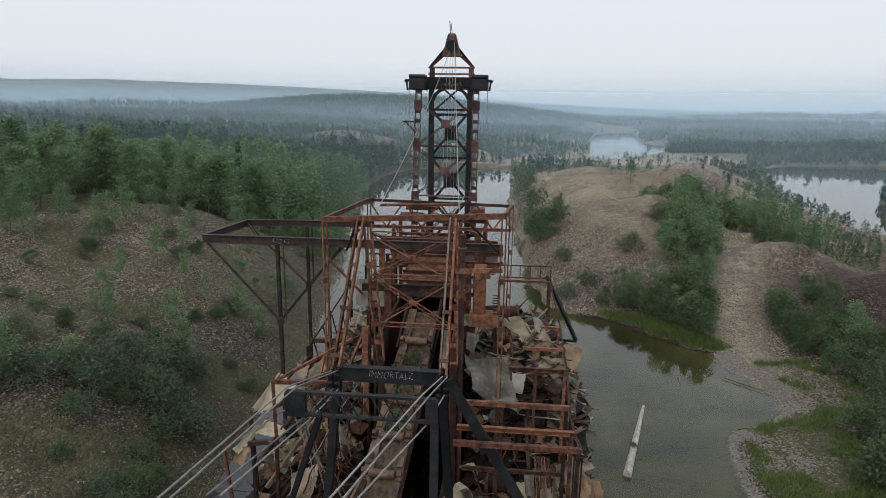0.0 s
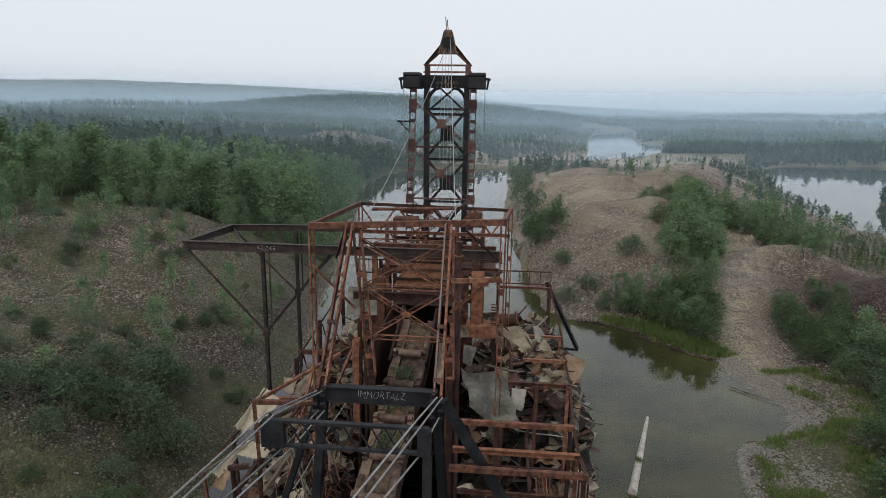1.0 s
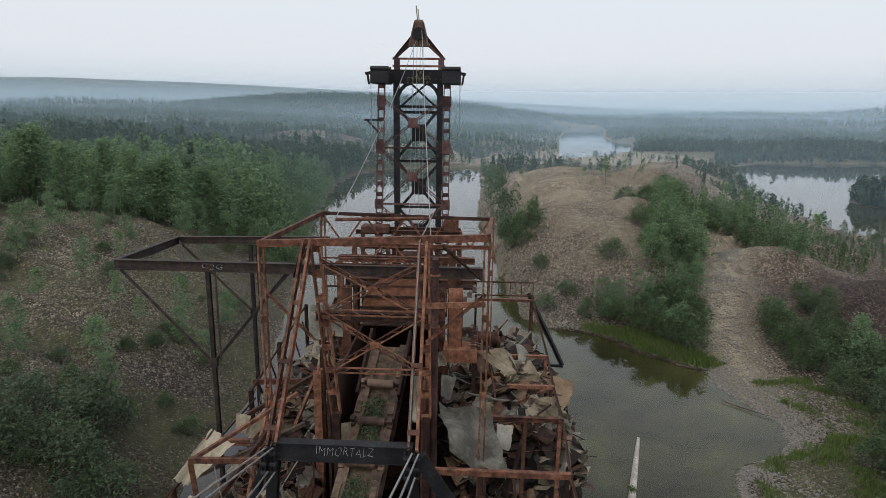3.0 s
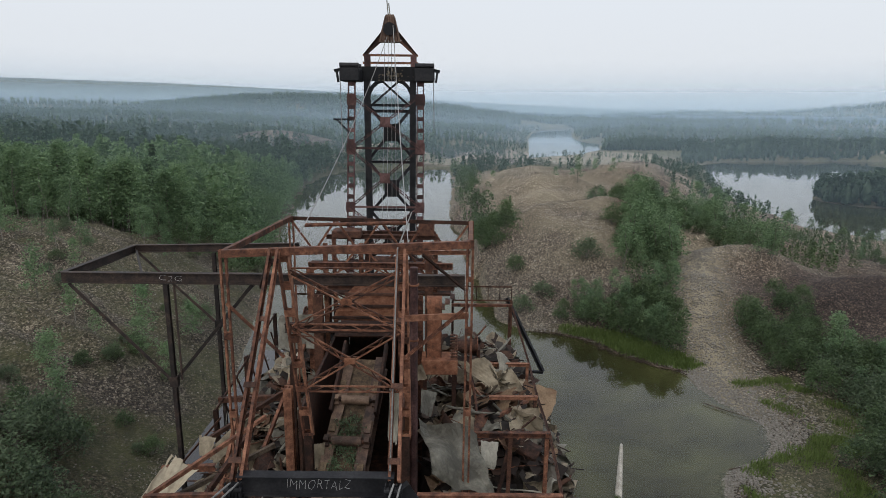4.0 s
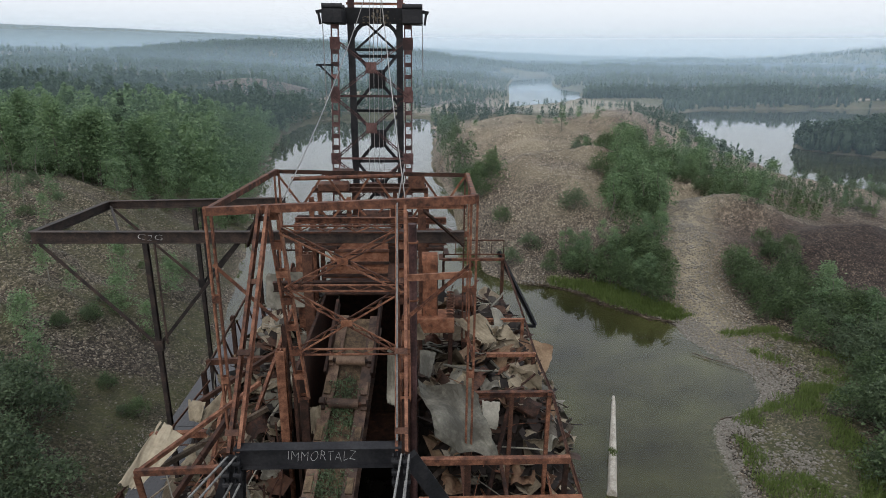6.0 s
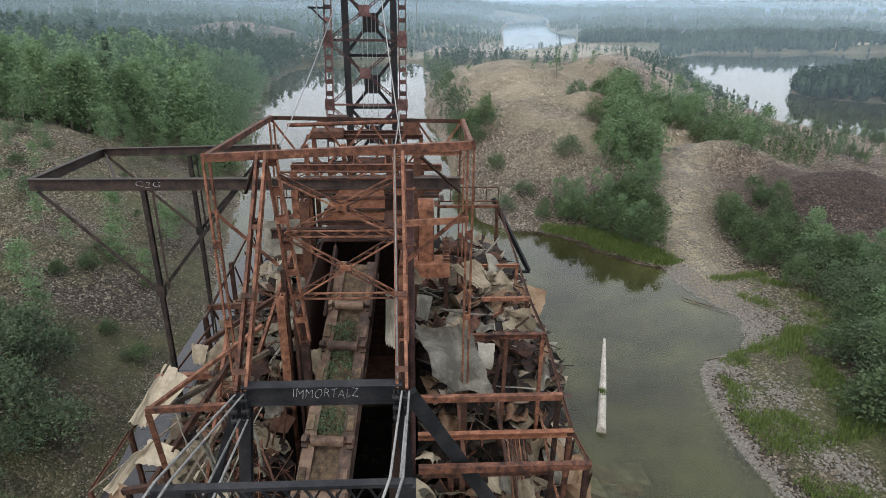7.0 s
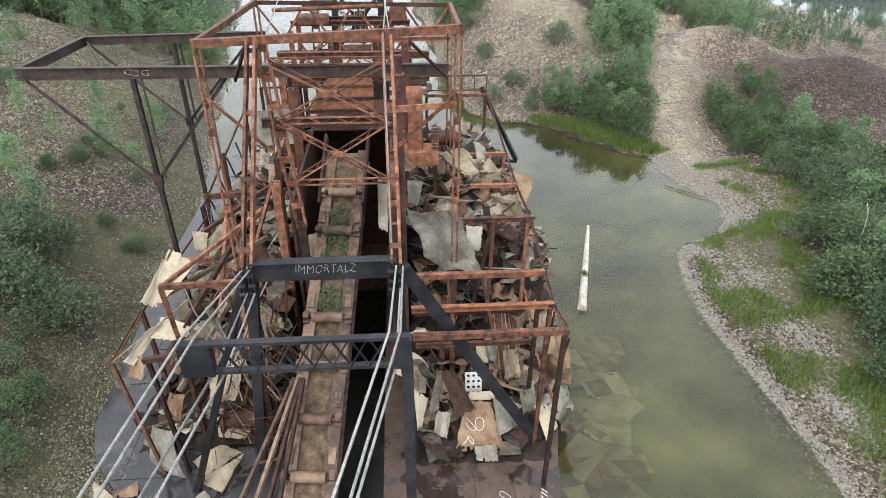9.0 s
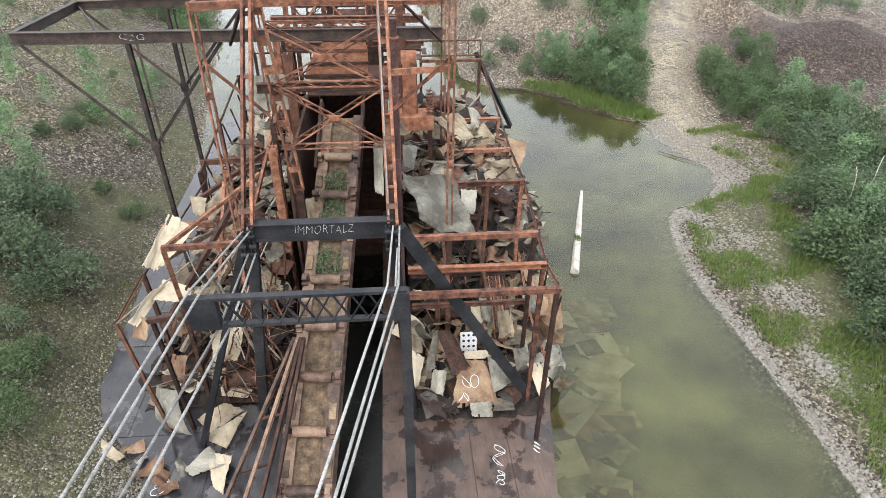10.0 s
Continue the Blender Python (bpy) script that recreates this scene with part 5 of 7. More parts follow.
def build_heap(x0, x1, y0, y1, seed):
    g = np.random.RandomState(seed)
    nx, ny = int((x1 - x0) / 0.26), int((y1 - y0) / 0.26)
    X, Y = np.meshgrid(np.linspace(x0, x1, nx), np.linspace(y0, y1, ny))
    top = pile_top(X, Y)
    Z = DECK_Z + 0.02 + np.maximum(0.02, top - 0.75) + g.uniform(-0.28, 0.22, X.shape) * np.clip(top, 0.1, 1)
    X, Y = X + g.uniform(-0.11, 0.11, X.shape), Y + g.uniform(-0.11, 0.11, X.shape)
    bm = bmesh.new()
    vs = [[bm.verts.new((X[j, i], Y[j, i], max(Z[j, i], DECK_Z + 0.03))) for i in range(nx)] for j in range(ny)]
    for j in range(ny - 1):
        for i in range(nx - 1):
            bm.faces.new((vs[j][i], vs[j][i + 1], vs[j + 1][i + 1], vs[j + 1][i]))
    edge = vs[0] + [r[-1] for r in vs[1:]] + vs[-1][-2::-1] + [r[0] for r in vs[-2:0:-1]]
    low = [bm.verts.new((v.co.x, v.co.y, DECK_Z + 0.012)) for v in edge]
    n = len(edge)
    for i in range(n):
        j = (i + 1) % n
        bm.faces.new((edge[j], edge[i], low[i], low[j]))
    ground_faces = set(bm.faces)
    # bent scraps of plate and bar lying in it
    for _ in range(int((x1 - x0) * (y1 - y0) * 6)):
        x, y = g.uniform(x0 + 0.1, x1 - 0.1), g.uniform(y0 + 0.1, y1 - 0.1)
        z = DECK_Z + float(pile_top(x, y)) - 0.15
        if g.rand() < 0.3:
            d = Vector((g.normal(), g.normal(), g.normal() * 0.3)).normalized() * g.uniform(0.3, 1.5)
            box_on(bm, (x, y, z + 0.1), (x + d.x, y + d.y, z + 0.1 + d.z), g.uniform(0.02, 0.05), g.uniform(0.02, 0.05))
        else:
            # a scrap folded once along its middle
            t, w, l = g.uniform(0, 6.28), g.uniform(0.1, 0.55), g.uniform(0.15, 0.7)
            u, v = Vector((math.cos(t), math.sin(t), g.normal() * 0.3)), Vector((-math.sin(t), math.cos(t), g.normal() * 0.3))
            c = Vector((x, y, z + 0.12))
            f = Vector((0, 0, g.normal() * 0.5 * w))
            q = [c - u * w - v * l + f, c - v * l * g.uniform(0.6, 1.2), c + u * w - v * l + f, c - u * w + v * l * g.uniform(0.5, 1.1) + f, c + v * l, c + u * w + v * l * g.uniform(0.5, 1.1) + f]
            q = [bm.verts.new(p) for p in q]
            bm.faces.new((q[0], q[1], q[4], q[3])), bm.faces.new((q[1], q[2], q[5], q[4]))
    for fc in bm.faces:
        fc.material_index = 0 if fc in ground_faces else 1
    ob = solo("wreckage_heap", bm, HEAP, "heap of burnt rusted plate, pipe and ash, base darkened as shade in the gaps", "wreckage", kind="stuff")
    ob.data.materials.append(SCRAP)
    return ob


def heap_material():
    m, nt, b = material("burnt_shaded_wreckage", 0.9)
    pos = coords(nt)
    # Near-black base: burnt tone plus the shade between the sheets, painted in.
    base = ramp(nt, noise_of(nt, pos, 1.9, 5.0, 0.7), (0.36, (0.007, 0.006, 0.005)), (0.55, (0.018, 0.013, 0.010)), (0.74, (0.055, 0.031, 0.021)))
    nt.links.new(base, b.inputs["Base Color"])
    bump(nt, b, noise_of(nt, pos, 9, 4.0), 0.8, 0.06)
    return m


def scrap_material():
    m, nt, b = material("rusted_scrap", 0.8)
    geo = nt.nodes.new("ShaderNodeNewGeometry")
    kinds = ramp(nt, geo.outputs["Random Per Island"], (0.0, (0.010, 0.008, 0.007)), (0.44, (0.028, 0.016, 0.012)), (0.60, (0.10, 0.046, 0.027)), (0.70, (0.055, 0.050, 0.045)), (0.80, (0.13, 0.112, 0.088)), (0.92, (0.27, 0.225, 0.16)), (1.0, (0.42, 0.375, 0.30)))
    dirt = ramp(nt, noise_of(nt, geo.outputs["Position"], 3.5, 4.0, 0.65), (0.35, (0.4, 0.37, 0.35)), (0.62, (1.05, 1.05, 1.05)))
    nt.links.new(mixed(nt, 0.9, kinds, dirt, "MULTIPLY"), b.inputs["Base Color"])
    bump(nt, b, noise_of(nt, geo.outputs["Position"], 22, 3.0), 0.3, 0.01)
    return m


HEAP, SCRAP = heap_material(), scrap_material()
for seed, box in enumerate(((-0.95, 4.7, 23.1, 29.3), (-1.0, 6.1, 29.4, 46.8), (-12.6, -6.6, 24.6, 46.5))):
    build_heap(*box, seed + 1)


def folded_sheet(bm, seed, corner, nx=14, ny=11, crease=0.1, curl=0.12):
    """A torn roofing sheet between four corners: folds, dents, a curled hem, real thickness."""
    g = np.random.RandomState(seed)
    c = [np.array(p, float) for p in corner]
    u, v = np.meshgrid(np.linspace(0, 1, nx), np.linspace(0, 1, ny))
    u3, v3 = u[..., None], v[..., None]
    P = (c[0] * (1 - u3) + c[1] * u3) * (1 - v3) + (c[3] * (1 - u3) + c[2] * u3) * v3
    size = math.sqrt(np.linalg.norm(np.cross(c[2] - c[0], c[3] - c[1])) / 2 + 1e-6)
    nrm = np.cross(c[1] - c[0], c[3] - c[0])
    nrm = nrm / (np.linalg.norm(nrm) + 1e-6)
    h = np.zeros_like(u)
    for _ in range(5):
        a, o = g.uniform(0, 6.28), g.uniform(-0.35, 0.35)
        h = h + np.abs((u - 0.5) * np.cos(a) + (v - 0.5) * np.sin(a) - o) * g.uniform(-1, 1) * crease
    h = h + crease * 0.16 * np.sin(u * g.uniform(5, 11) + v * g.uniform(-6, 6) + g.uniform(0, 6))
    h = h + np.clip(u * 4 - 3.1, 0, 1) ** 2 * g.uniform(-1, 1) * curl + np.clip(v * 4 - 3.1, 0, 1) ** 2 * g.uniform(-1, 1) * curl
    h = h + g.normal(size=h.shape) * 0.004
    P = P + nrm * (h - h.mean())[..., None] * size
    P = P + g.normal(size=P.shape) * 0.005 * size
    # ragged hems
    P[0] += (c[3] - c[0]) * np.abs(g.normal(size=(nx, 1))) * 0.02
    P[-1] -= (c[3] - c[0]) * np.abs(g.normal(size=(nx, 1))) * 0.03
    P[:, 0] += (c[1] - c[0]) * np.abs(g.normal(size=(ny, 1))) * 0.02
    P[:, -1] -= (c[1] - c[0]) * np.abs(g.normal(size=(ny, 1))) * 0.03
    vs = [[bm.verts.new(P[j, i]) for i in range(nx)] for j in range(ny)]
    torn = set()
    for _ in range(1):
        i, j = g.randint(0, nx - 1), g.choice((0, ny - 2))
        for k in range(g.randint(0, 3)):
            torn.add((i, min(max(j + (k if j == 0 else -k), 0), ny - 2)))
    for j in range(ny - 1):
        for i in range(nx - 1):
            if (i, j) not in torn:
                bm.faces.new((vs[j][i], vs[j][i + 1], vs[j + 1][i + 1], vs[j + 1][i]))
    bmesh.ops.delete(bm, geom=[q for q in bm.verts if not q.link_faces], context="VERTS")
    bmesh.ops.solidify(bm, geom=bm.faces[:], thickness=0.012)


def crumpled_sheet(seed, w, l, crease, mat):
    g = np.random.RandomState(seed)
    bm = bmesh.new()
    folded_sheet(bm, seed, [(x * w / 2 * g.uniform(0.7, 1), y * l / 2 * g.uniform(0.7, 1), 0) for x, y in ((-1, -1), (1, -1), (1, 1), (-1, 1))], 12, 9, crease, 0.35)
    me = bpy.data.meshes.new("roofing_sheet")
    bm.to_mesh(me)
    bm.free()
    me.materials.append(mat)
    return me


SHEET_KINDS = []
for i in range(24):
    mat, word = ((SHEET, "tan weathered"), (SHEET_GREY, "grey galvanised"), (SHEET_RUST, "rust-stained"), (RUST_DARK, "dark burnt"))[(0, 1, 0, 0, 2, 1, 0, 3)[i % 8]]
    g = random.Random(100 + i)
    SHEET_KINDS.append((crumpled_sheet(200 + i, g.uniform(1.3, 2.8), g.uniform(0.9, 1.8), g.uniform(0.2, 0.6), mat), word))


def lay_sheet(kind, x, y, z, tilt, lean, turn, size=1.0):
    me, word = SHEET_KINDS[kind % len(SHEET_KINDS)]
    ob = new("roofing_sheet", me)
    ob.matrix_world = pose(x, y, z, tilt, lean, turn) @ Matrix.Diagonal((size, size, size, 1))
    return tagged(ob, word + " crumpled roofing sheet fallen on the wreckage", "roofing sheet", "fallen roofing sheets")


rnd = random.Random(77)
for i in range(200):
    if i < 104:
        x, y = rnd.uniform(-0.7, 5.9), rnd.choice((rnd.uniform(24, 29), rnd.uniform(29, 45), rnd.uniform(30, 38)))
        lean = 10 + (24 if x > 4 else 0)
    else:
        x, y = rnd.uniform(-11.8, -6.8), rnd.choice((rnd.uniform(26.5, 31), rnd.uniform(27, 36), rnd.uniform(32, 45)))
        lean = -10 - (24 if x < -10.5 else 0)
    z = DECK_Z + float(pile_top(x, y)) + rnd.uniform(-0.1, 0.25)
    lay_sheet(rnd.randrange(24), x, y, z, rnd.gauss(14, 26), lean + rnd.gauss(0, 18), rnd.uniform(0, 360), rnd.uniform(0.55, 1.2))

for kind, x, y, turn, size in ((4, -11.5, 21.5, 20, 0.5), (12, -10.9, 21.0, 75, 0.45), (0, -11.9, 21.9, 130, 0.4), (20, -10.5, 20.5, 10, 0.5), (4, -12.4, 22.5, 200, 0.35), (1, -10.2, 21.4, 300, 0.4)):
    lay_sheet(kind, x, y, DECK_Z + 0.18, rnd.gauss(4, 8), rnd.gauss(0, 8), turn, size)

# the sheets that catch the eye, each hung or laid between its four corners
HUNG = (
    ("large grey-tan roofing sheet draped over the starboard beams", SHEET_GREY, 0.30, ((-1.03, 29.3, 10.0), (1.25, 28.8, 9.3), (1.95, 26.3, 8.0), (-0.65, 26.7, 8.3))),
    ("grey flat sheet standing beside the gantry leg", SHEET_GREY, 0.05, ((-1.04, 30.2, 10.45), (-0.35, 30.2, 10.32), (-0.6, 29.4, 9.58), (-1.03, 29.4, 9.81))),
    ("tan roofing sheet sagging over the starboard eaves", SHEET, 0.14, ((2.28, 38.0, 8.1), (3.6, 38.0, 7.8), (4.5, 36.4, 7.12), (2.33, 36.4, 7.25))),
    ("pale bent sheet edge curling at the starboard eaves", SHEET, 0.10, ((2.04, 37.5, 8.0), (2.5, 37.3, 7.8), (2.5, 36.0, 6.6), (1.75, 36.2, 7.3))),
    ("grey torn sheet hanging from the starboard beam", SHEET_GREY, 0.12, ((3.95, 35.5, 7.8), (3.38, 35.5, 7.2), (3.03, 34.0, 6.2), (3.53, 34.0, 7.3))),
    ("grey sheet hanging behind the starboard cross beam", SHEET_GREY, 0.08, ((1.45, 29.2, 8.75), (2.2, 29.2, 8.6), (2.01, 28.4, 7.9), (1.42, 28.4, 8.1))),
    ("tan folded box sheet on the starboard wreckage", SHEET, 0.08, ((0.83, 31.0, 8.8), (1.28, 31.0, 8.8), (1.25, 30.6, 8.2), (0.83, 30.6, 8.3))),
    ("buff strip of roofing on the starboard wreckage", SHEET, 0.12, ((0.48, 35.1, 9.6), (1.94, 35.3, 9.6), (2.67, 34.0, 9.0), (1.93, 34.0, 8.9))),
    ("dark red casing panel leaning in the foredeck heap", RUST_DARK, 0.03, ((0.12, 25.34, 3.9), (0.71, 25.52, 3.9), (1.51, 24.37, 2.6), (0.76, 24.15, 2.3))),
    ("grey side of the casing leaning in the foredeck heap", SHEET_GREY, 0.03, ((0.02, 25.41, 3.95), (0.30, 25.5, 3.8), (0.02, 24.8, 2.2), (-0.44, 24.89, 2.0))),
    ("rust-stained sheet with white graffiti on the foredeck heap", SHEET_RUST, 0.05, ((1.1, 24.75, 2.8), (2.15, 24.6, 2.8), (2.7, 23.25, 1.5), (0.55, 23.25, 1.3))),
    ("grey bent sheet under the raking strut", SHEET_GREY, 0.10, ((2.25, 24.62, 3.0), (2.8, 24.5, 2.8), (3.31, 23.9, 2.0), (2.43, 23.59, 1.8))),
    ("pale yellowed sheet leaning on the foredeck heap", SHEET, 0.06, ((3.94, 24.28, 2.8), (4.48, 24.32, 2.8), (4.97, 23.78, 2.0), (4.43, 23.34, 1.6))),
    ("grey curled sheet beside the corner post", SHEET_GREY, 0.22, ((3.40, 24.9, 3.1), (4.15, 24.98, 3.1), (4.22, 24.4, 2.4), (3.57, 24.2, 2.3))),
    ("buff plank-like strip across the foredeck heap", SHEET, 0.04, ((1.31, 25.1, 2.9), (2.38, 25.1, 2.9), (2.41, 24.8, 2.65), (1.3, 24.85, 2.65))),
    ("grey curved plate at the foot of the heap", SHEET_GREY, 0.25, ((-0.1, 24.5, 2.5), (0.52, 24.35, 2.5), (0.33, 23.8, 1.6), (-0.27, 24.1, 1.6))),
    ("whitish torn sheet at the foot of the heap", SHEET_GREY, 0.08, ((1.38, 23.40, 1.5), (2.43, 23.45, 1.5), (2.39, 23.0, 0.95), (1.47, 23.1, 0.95))),
    ("tan shard of roofing in the foredeck heap", SHEET, 0.10, ((-0.96, 26.2, 3.1), (-0.45, 25.93, 3.0), (-0.50, 25.5, 2.5), (-1.03, 25.6, 2.5))),
    ("tan shard of roofing in the foredeck heap", SHEET, 0.10, ((-1.03, 25.74, 2.6), (-0.41, 25.37, 2.4), (-0.73, 24.3, 1.6), (-1.0, 24.2, 1.6))),
    ("whitish crumpled scrap in the foredeck heap", SHEET_GREY, 0.2, ((2.2, 27.4, 4.0), (2.75, 27.4, 4.0), (2.7, 26.4, 3.2), (2.3, 26.8, 3.2))),
    ("tan scrap of roofing in the foredeck heap", SHEET, 0.1, ((1.85, 27.5, 3.4), (2.43, 27.6, 3.4), (2.43, 26.9, 2.8), (1.89, 27.1, 2.8))),
    ("buff crumpled scrap beside the ribbed mat", SHEET, 0.2, ((3.1, 27.1, 3.4), (3.67, 27.2, 3.4), (3.75, 26.2, 2.5), (3.02, 26.2, 2.5))),
    ("whitish sheet slumped against the hull side", SHEET_GREY, 0.14, ((4.17, 28.1, 4.1), (4.83, 28.2, 4.1), (5.11, 27.3, 2.8), (4.57, 27.5, 2.8))),
    ("rust-stained sheet hanging over the hull side", SHEET_RUST, 0.12, ((4.3, 30.5, 4.6), (4.5, 28.2, 4.4), (5.8, 28.0, 2.4), (5.7, 30.3, 2.5))),
    ("grey roofing sheet hanging over the hull side", SHEET_GREY, 0.2, ((4.4, 35.0, 6.4), (4.5, 32.4, 6.2), (6.0, 32.2, 4.2), (5.9, 34.8, 4.4))),
    ("large tan roofing sheet hung over the port frame", SHEET, 0.12, ((-11.13, 29.0, 8.16), (-9.93, 28.6, 7.49), (-11.08, 26.4, 6.9), (-11.65, 26.2, 7.2))),
    ("tan roofing sheet hung over the port frame", SHEET, 0.10, ((-10.66, 25.6, 7.16), (-9.4, 25.2, 6.93), (-9.66, 24.4, 6.73), (-10.72, 24.4, 6.95))),
    ("tan torn strip hung over the port frame", SHEET, 0.10, ((-10.68, 24.6, 7.3), (-10.4, 25.4, 7.24), (-11.3, 23.8, 6.2), (-11.6, 23.8, 6.5))),
    ("torn rust-stained sheet hanging from the port rail", SHEET_RUST, 0.18, ((-11.4, 24.2, 6.54), (-10.73, 24.0, 6.43), (-10.95, 23.6, 5.7), (-11.51, 23.6, 5.9))),
    ("buff roofing sheet lying across the port foredeck", SHEET, 0.10, ((-10.15, 23.55, 1.3), (-8.98, 23.95, 1.8), (-8.02, 23.73, 1.4), (-9.43, 22.84, 1.15))),
    ("buff roofing sheet lying across the port foredeck", SHEET, 0.08, ((-9.41, 22.82, 1.2), (-8.0, 23.63, 1.5), (-8.61, 22.15, 1.0), (-9.48, 22.6, 1.0))),
    ("pale torn roofing sheet flat on the port foredeck", SHEET_GREY, 0.06, ((-10.15, 21.3, 0.95), (-9.27, 22.2, 1.2), (-8.42, 21.31, 1.1), (-9.69, 20.91, 0.95))),
    ("pale torn roofing sheet flat on the port foredeck", SHEET, 0.06, ((-9.3, 21.97, 1.1), (-8.23, 21.66, 1.2), (-8.31, 20.05, 0.95), (-8.88, 20.5, 0.95))),
    ("grey sheet slumped on the port deck edge", SHEET_GREY, 0.16, ((-11.9, 24.52, 2.4), (-10.97, 24.1, 2.4), (-10.38, 22.83, 0.98), (-11.91, 23.7, 1.0))),
    ("rust-stained scrap on the port deck edge", SHEET_RUST, 0.2, ((-11.36, 25.63, 3.0), (-10.55, 25.57, 3.0), (-10.81, 24.88, 2.0), (-11.46, 25.2, 2.0))),
    ("tan curved sheet behind the port leg", SHEET, 0.2, ((-9.26, 25.0, 4.6), (-7.76, 25.5, 5.1), (-8.11, 24.3, 3.6), (-9.16, 24.5, 3.6))),
    ("buff panel lying on the gravel shore", SHEET, 0.03, ((-14.43, 22.97, 0.62), (-14.2, 23.46, 0.62), (-12.75, 22.38, 0.62), (-13.03, 22.1, 0.62))),
    ("tan roofing sheet on the port wreckage", SHEET, 0.15, ((-10.52, 34.0, 7.4), (-9.21, 33.0, 7.5), (-9.3, 32.6, 6.7), (-10.25, 33.3, 6.7))),
    ("pale buff strip on the port wreckage", SHEET, 0.08, ((-9.62, 32.0, 7.7), (-9.2, 31.5, 7.4), (-9.9, 30.2, 6.8), (-10.45, 30.5, 7.1))),
    ("buff scrap on the port wreckage", SHEET, 0.12, ((-10.9, 31.2, 7.7), (-10.1, 31.1, 7.6), (-10.1, 30.3, 7.2), (-10.6, 30.3, 7.3))),
    ("tan sheet standing beside the ladder well", SHEET, 0.1, ((-5.45, 29.5, 8.3), (-4.95, 29.5, 8.4), (-5.0, 29.0, 7.4), (-5.5, 29.0, 7.4))),
    ("grey crumpled sheet hanging beside the gantry leg", SHEET_GREY, 0.2, ((-2.25, 29.0, 11.1), (-1.85, 29.0, 11.15), (-1.88, 28.4, 9.0), (-2.28, 28.4, 9.1))),
    ("pale folded sheet beside the tank stand", SHEET, 0.25, ((-1.53, 31.0, 11.05), (-0.98, 31.0, 11.25), (-0.72, 30.6, 10.7), (-1.39, 30.6, 10.6))),
    ("grey-green panel standing upright on the port side", SHEET_GREY, 0.04, ((-9.0, 38.0, 11.0), (-6.8, 38.2, 11.0), (-6.8, 37.6, 9.2), (-9.0, 37.4, 9.2))))
for seed, (label, mat, crease, corner) in enumerate(HUNG):
    bm = bmesh.new()
    folded_sheet(bm, 900 + seed, corner, crease=crease * 1.7, curl=0.14)
    ob = centred(part("roofing_sheet", bm, mat, None))
    tagged(ob, label, "roofing sheet", "fallen roofing sheets")
    if "graffiti" in label:
        marked_sheet = ob


# sprayed marks: plain strokes on the deck, the leaning sheet and the ladder
def strokes(name, parent, origin, u, v, seed, count, size, label):
    g = random.Random(seed)
    o, u, v = Vector(origin), Vector(u).normalized(), Vector(v).normalized()
    for k in range(count):
        p = o + u * size * (k - count / 2) * 0.8
        bm = bmesh.new()
        turn, last = g.uniform(0, 6), None
        for i in range(13):
            q = p + u * size * 0.4 * math.cos(i * 0.55 + turn) + v * size * 0.6 * math.sin(i * (0.42 + 0.1 * k) + turn * 2)
            if last is not None and (q - last).length > 1e-3:
                box_on(bm, last, q, 0.022, 0.006, tuple(u.cross(v)))
            last = q
        part(name, bm, PAINT_WHITE, parent, label)


for k, (x, y, s) in enumerate(((2.4, 21.3, 0.40), (4.0, 21.5, 0.22), (2.3, 20.2, 0.26), (-10.8, 20.9, 0.4), (-11.2, 25.9, 0.28))):
    strokes("sprayed_mark", hull, (x, y, DECK_Z + 0.05), (0.25, 1, 0), (-1, 0.25, 0), 40 + k, 3, s, "white sprayed scrawl on the deck plates")


strokes("sprayed_mark", marked_sheet, (1.65, 23.86, 2.30), (1, 0, 0), (0, -0.72, -0.69), 61, 2, 0.45, "white sprayed scrawl")
strokes("sprayed_mark", marked_sheet, (1.25, 23.42, 1.86), (1, 0, 0), (0, -0.72, -0.69), 62, 2, 0.28, "white sprayed scrawl")


def bent_bar(seed, length, r, mat):
    """One bar or pipe with a few kinks, drawn out in one piece."""
    g = random.Random(seed)
    bm = bmesh.new()
    p, d = Vector((-length / 2, 0, 0)), Vector((1, 0, 0))
    sides = 7 if seed % 2 else 4
    rings = []
    for i in range(7):
        rings.append([bm.verts.new(p + Vector((0, math.cos(k * 6.283 / sides + 0.785) * r * 1.2, math.sin(k * 6.283 / sides + 0.785) * r))) for k in range(sides)])
        d = (d + Vector((0, g.gauss(0, 0.12), g.gauss(0, 0.08)))).normalized()
        p = p + d * length / 6
    for a, b in zip(rings, rings[1:]):
        for k in range(sides):
            j = (k + 1) % sides
            bm.faces.new((a[k], a[j], b[j], b[k]))
    bm.faces.new(rings[0][::-1]), bm.faces.new(rings[-1])
    me = bpy.data.meshes.new("steel_bar")
    bm.to_mesh(me)
    bm.free()
    me.materials.append(mat)
    return me


BARS = [bent_bar(i, 1.6 + 0.35 * (i % 9), 0.022 + 0.012 * (i % 4), (RUST_DARK, RUST_DARK, RUST, SHEET_GREY, RUST_DARK)[i % 5]) for i in range(14)]
for i in range(150):
    if i < 70:
        x, y = rnd.uniform(-0.2, 3.6), rnd.uniform(24, 45)
    else:
        x, y = rnd.uniform(-11.6, -6.6), rnd.uniform(24, 44)
    ob = new("steel_bar", BARS[rnd.randrange(14)])
    ob.matrix_world = pose(x, y, DECK_Z + float(pile_top(x, y)) + 0.1, 0, rnd.gauss(0, 24), rnd.uniform(0, 360))
    tagged(ob, "bent rusted steel bar fallen on the wreckage", "steel bar", "fallen steel bars")
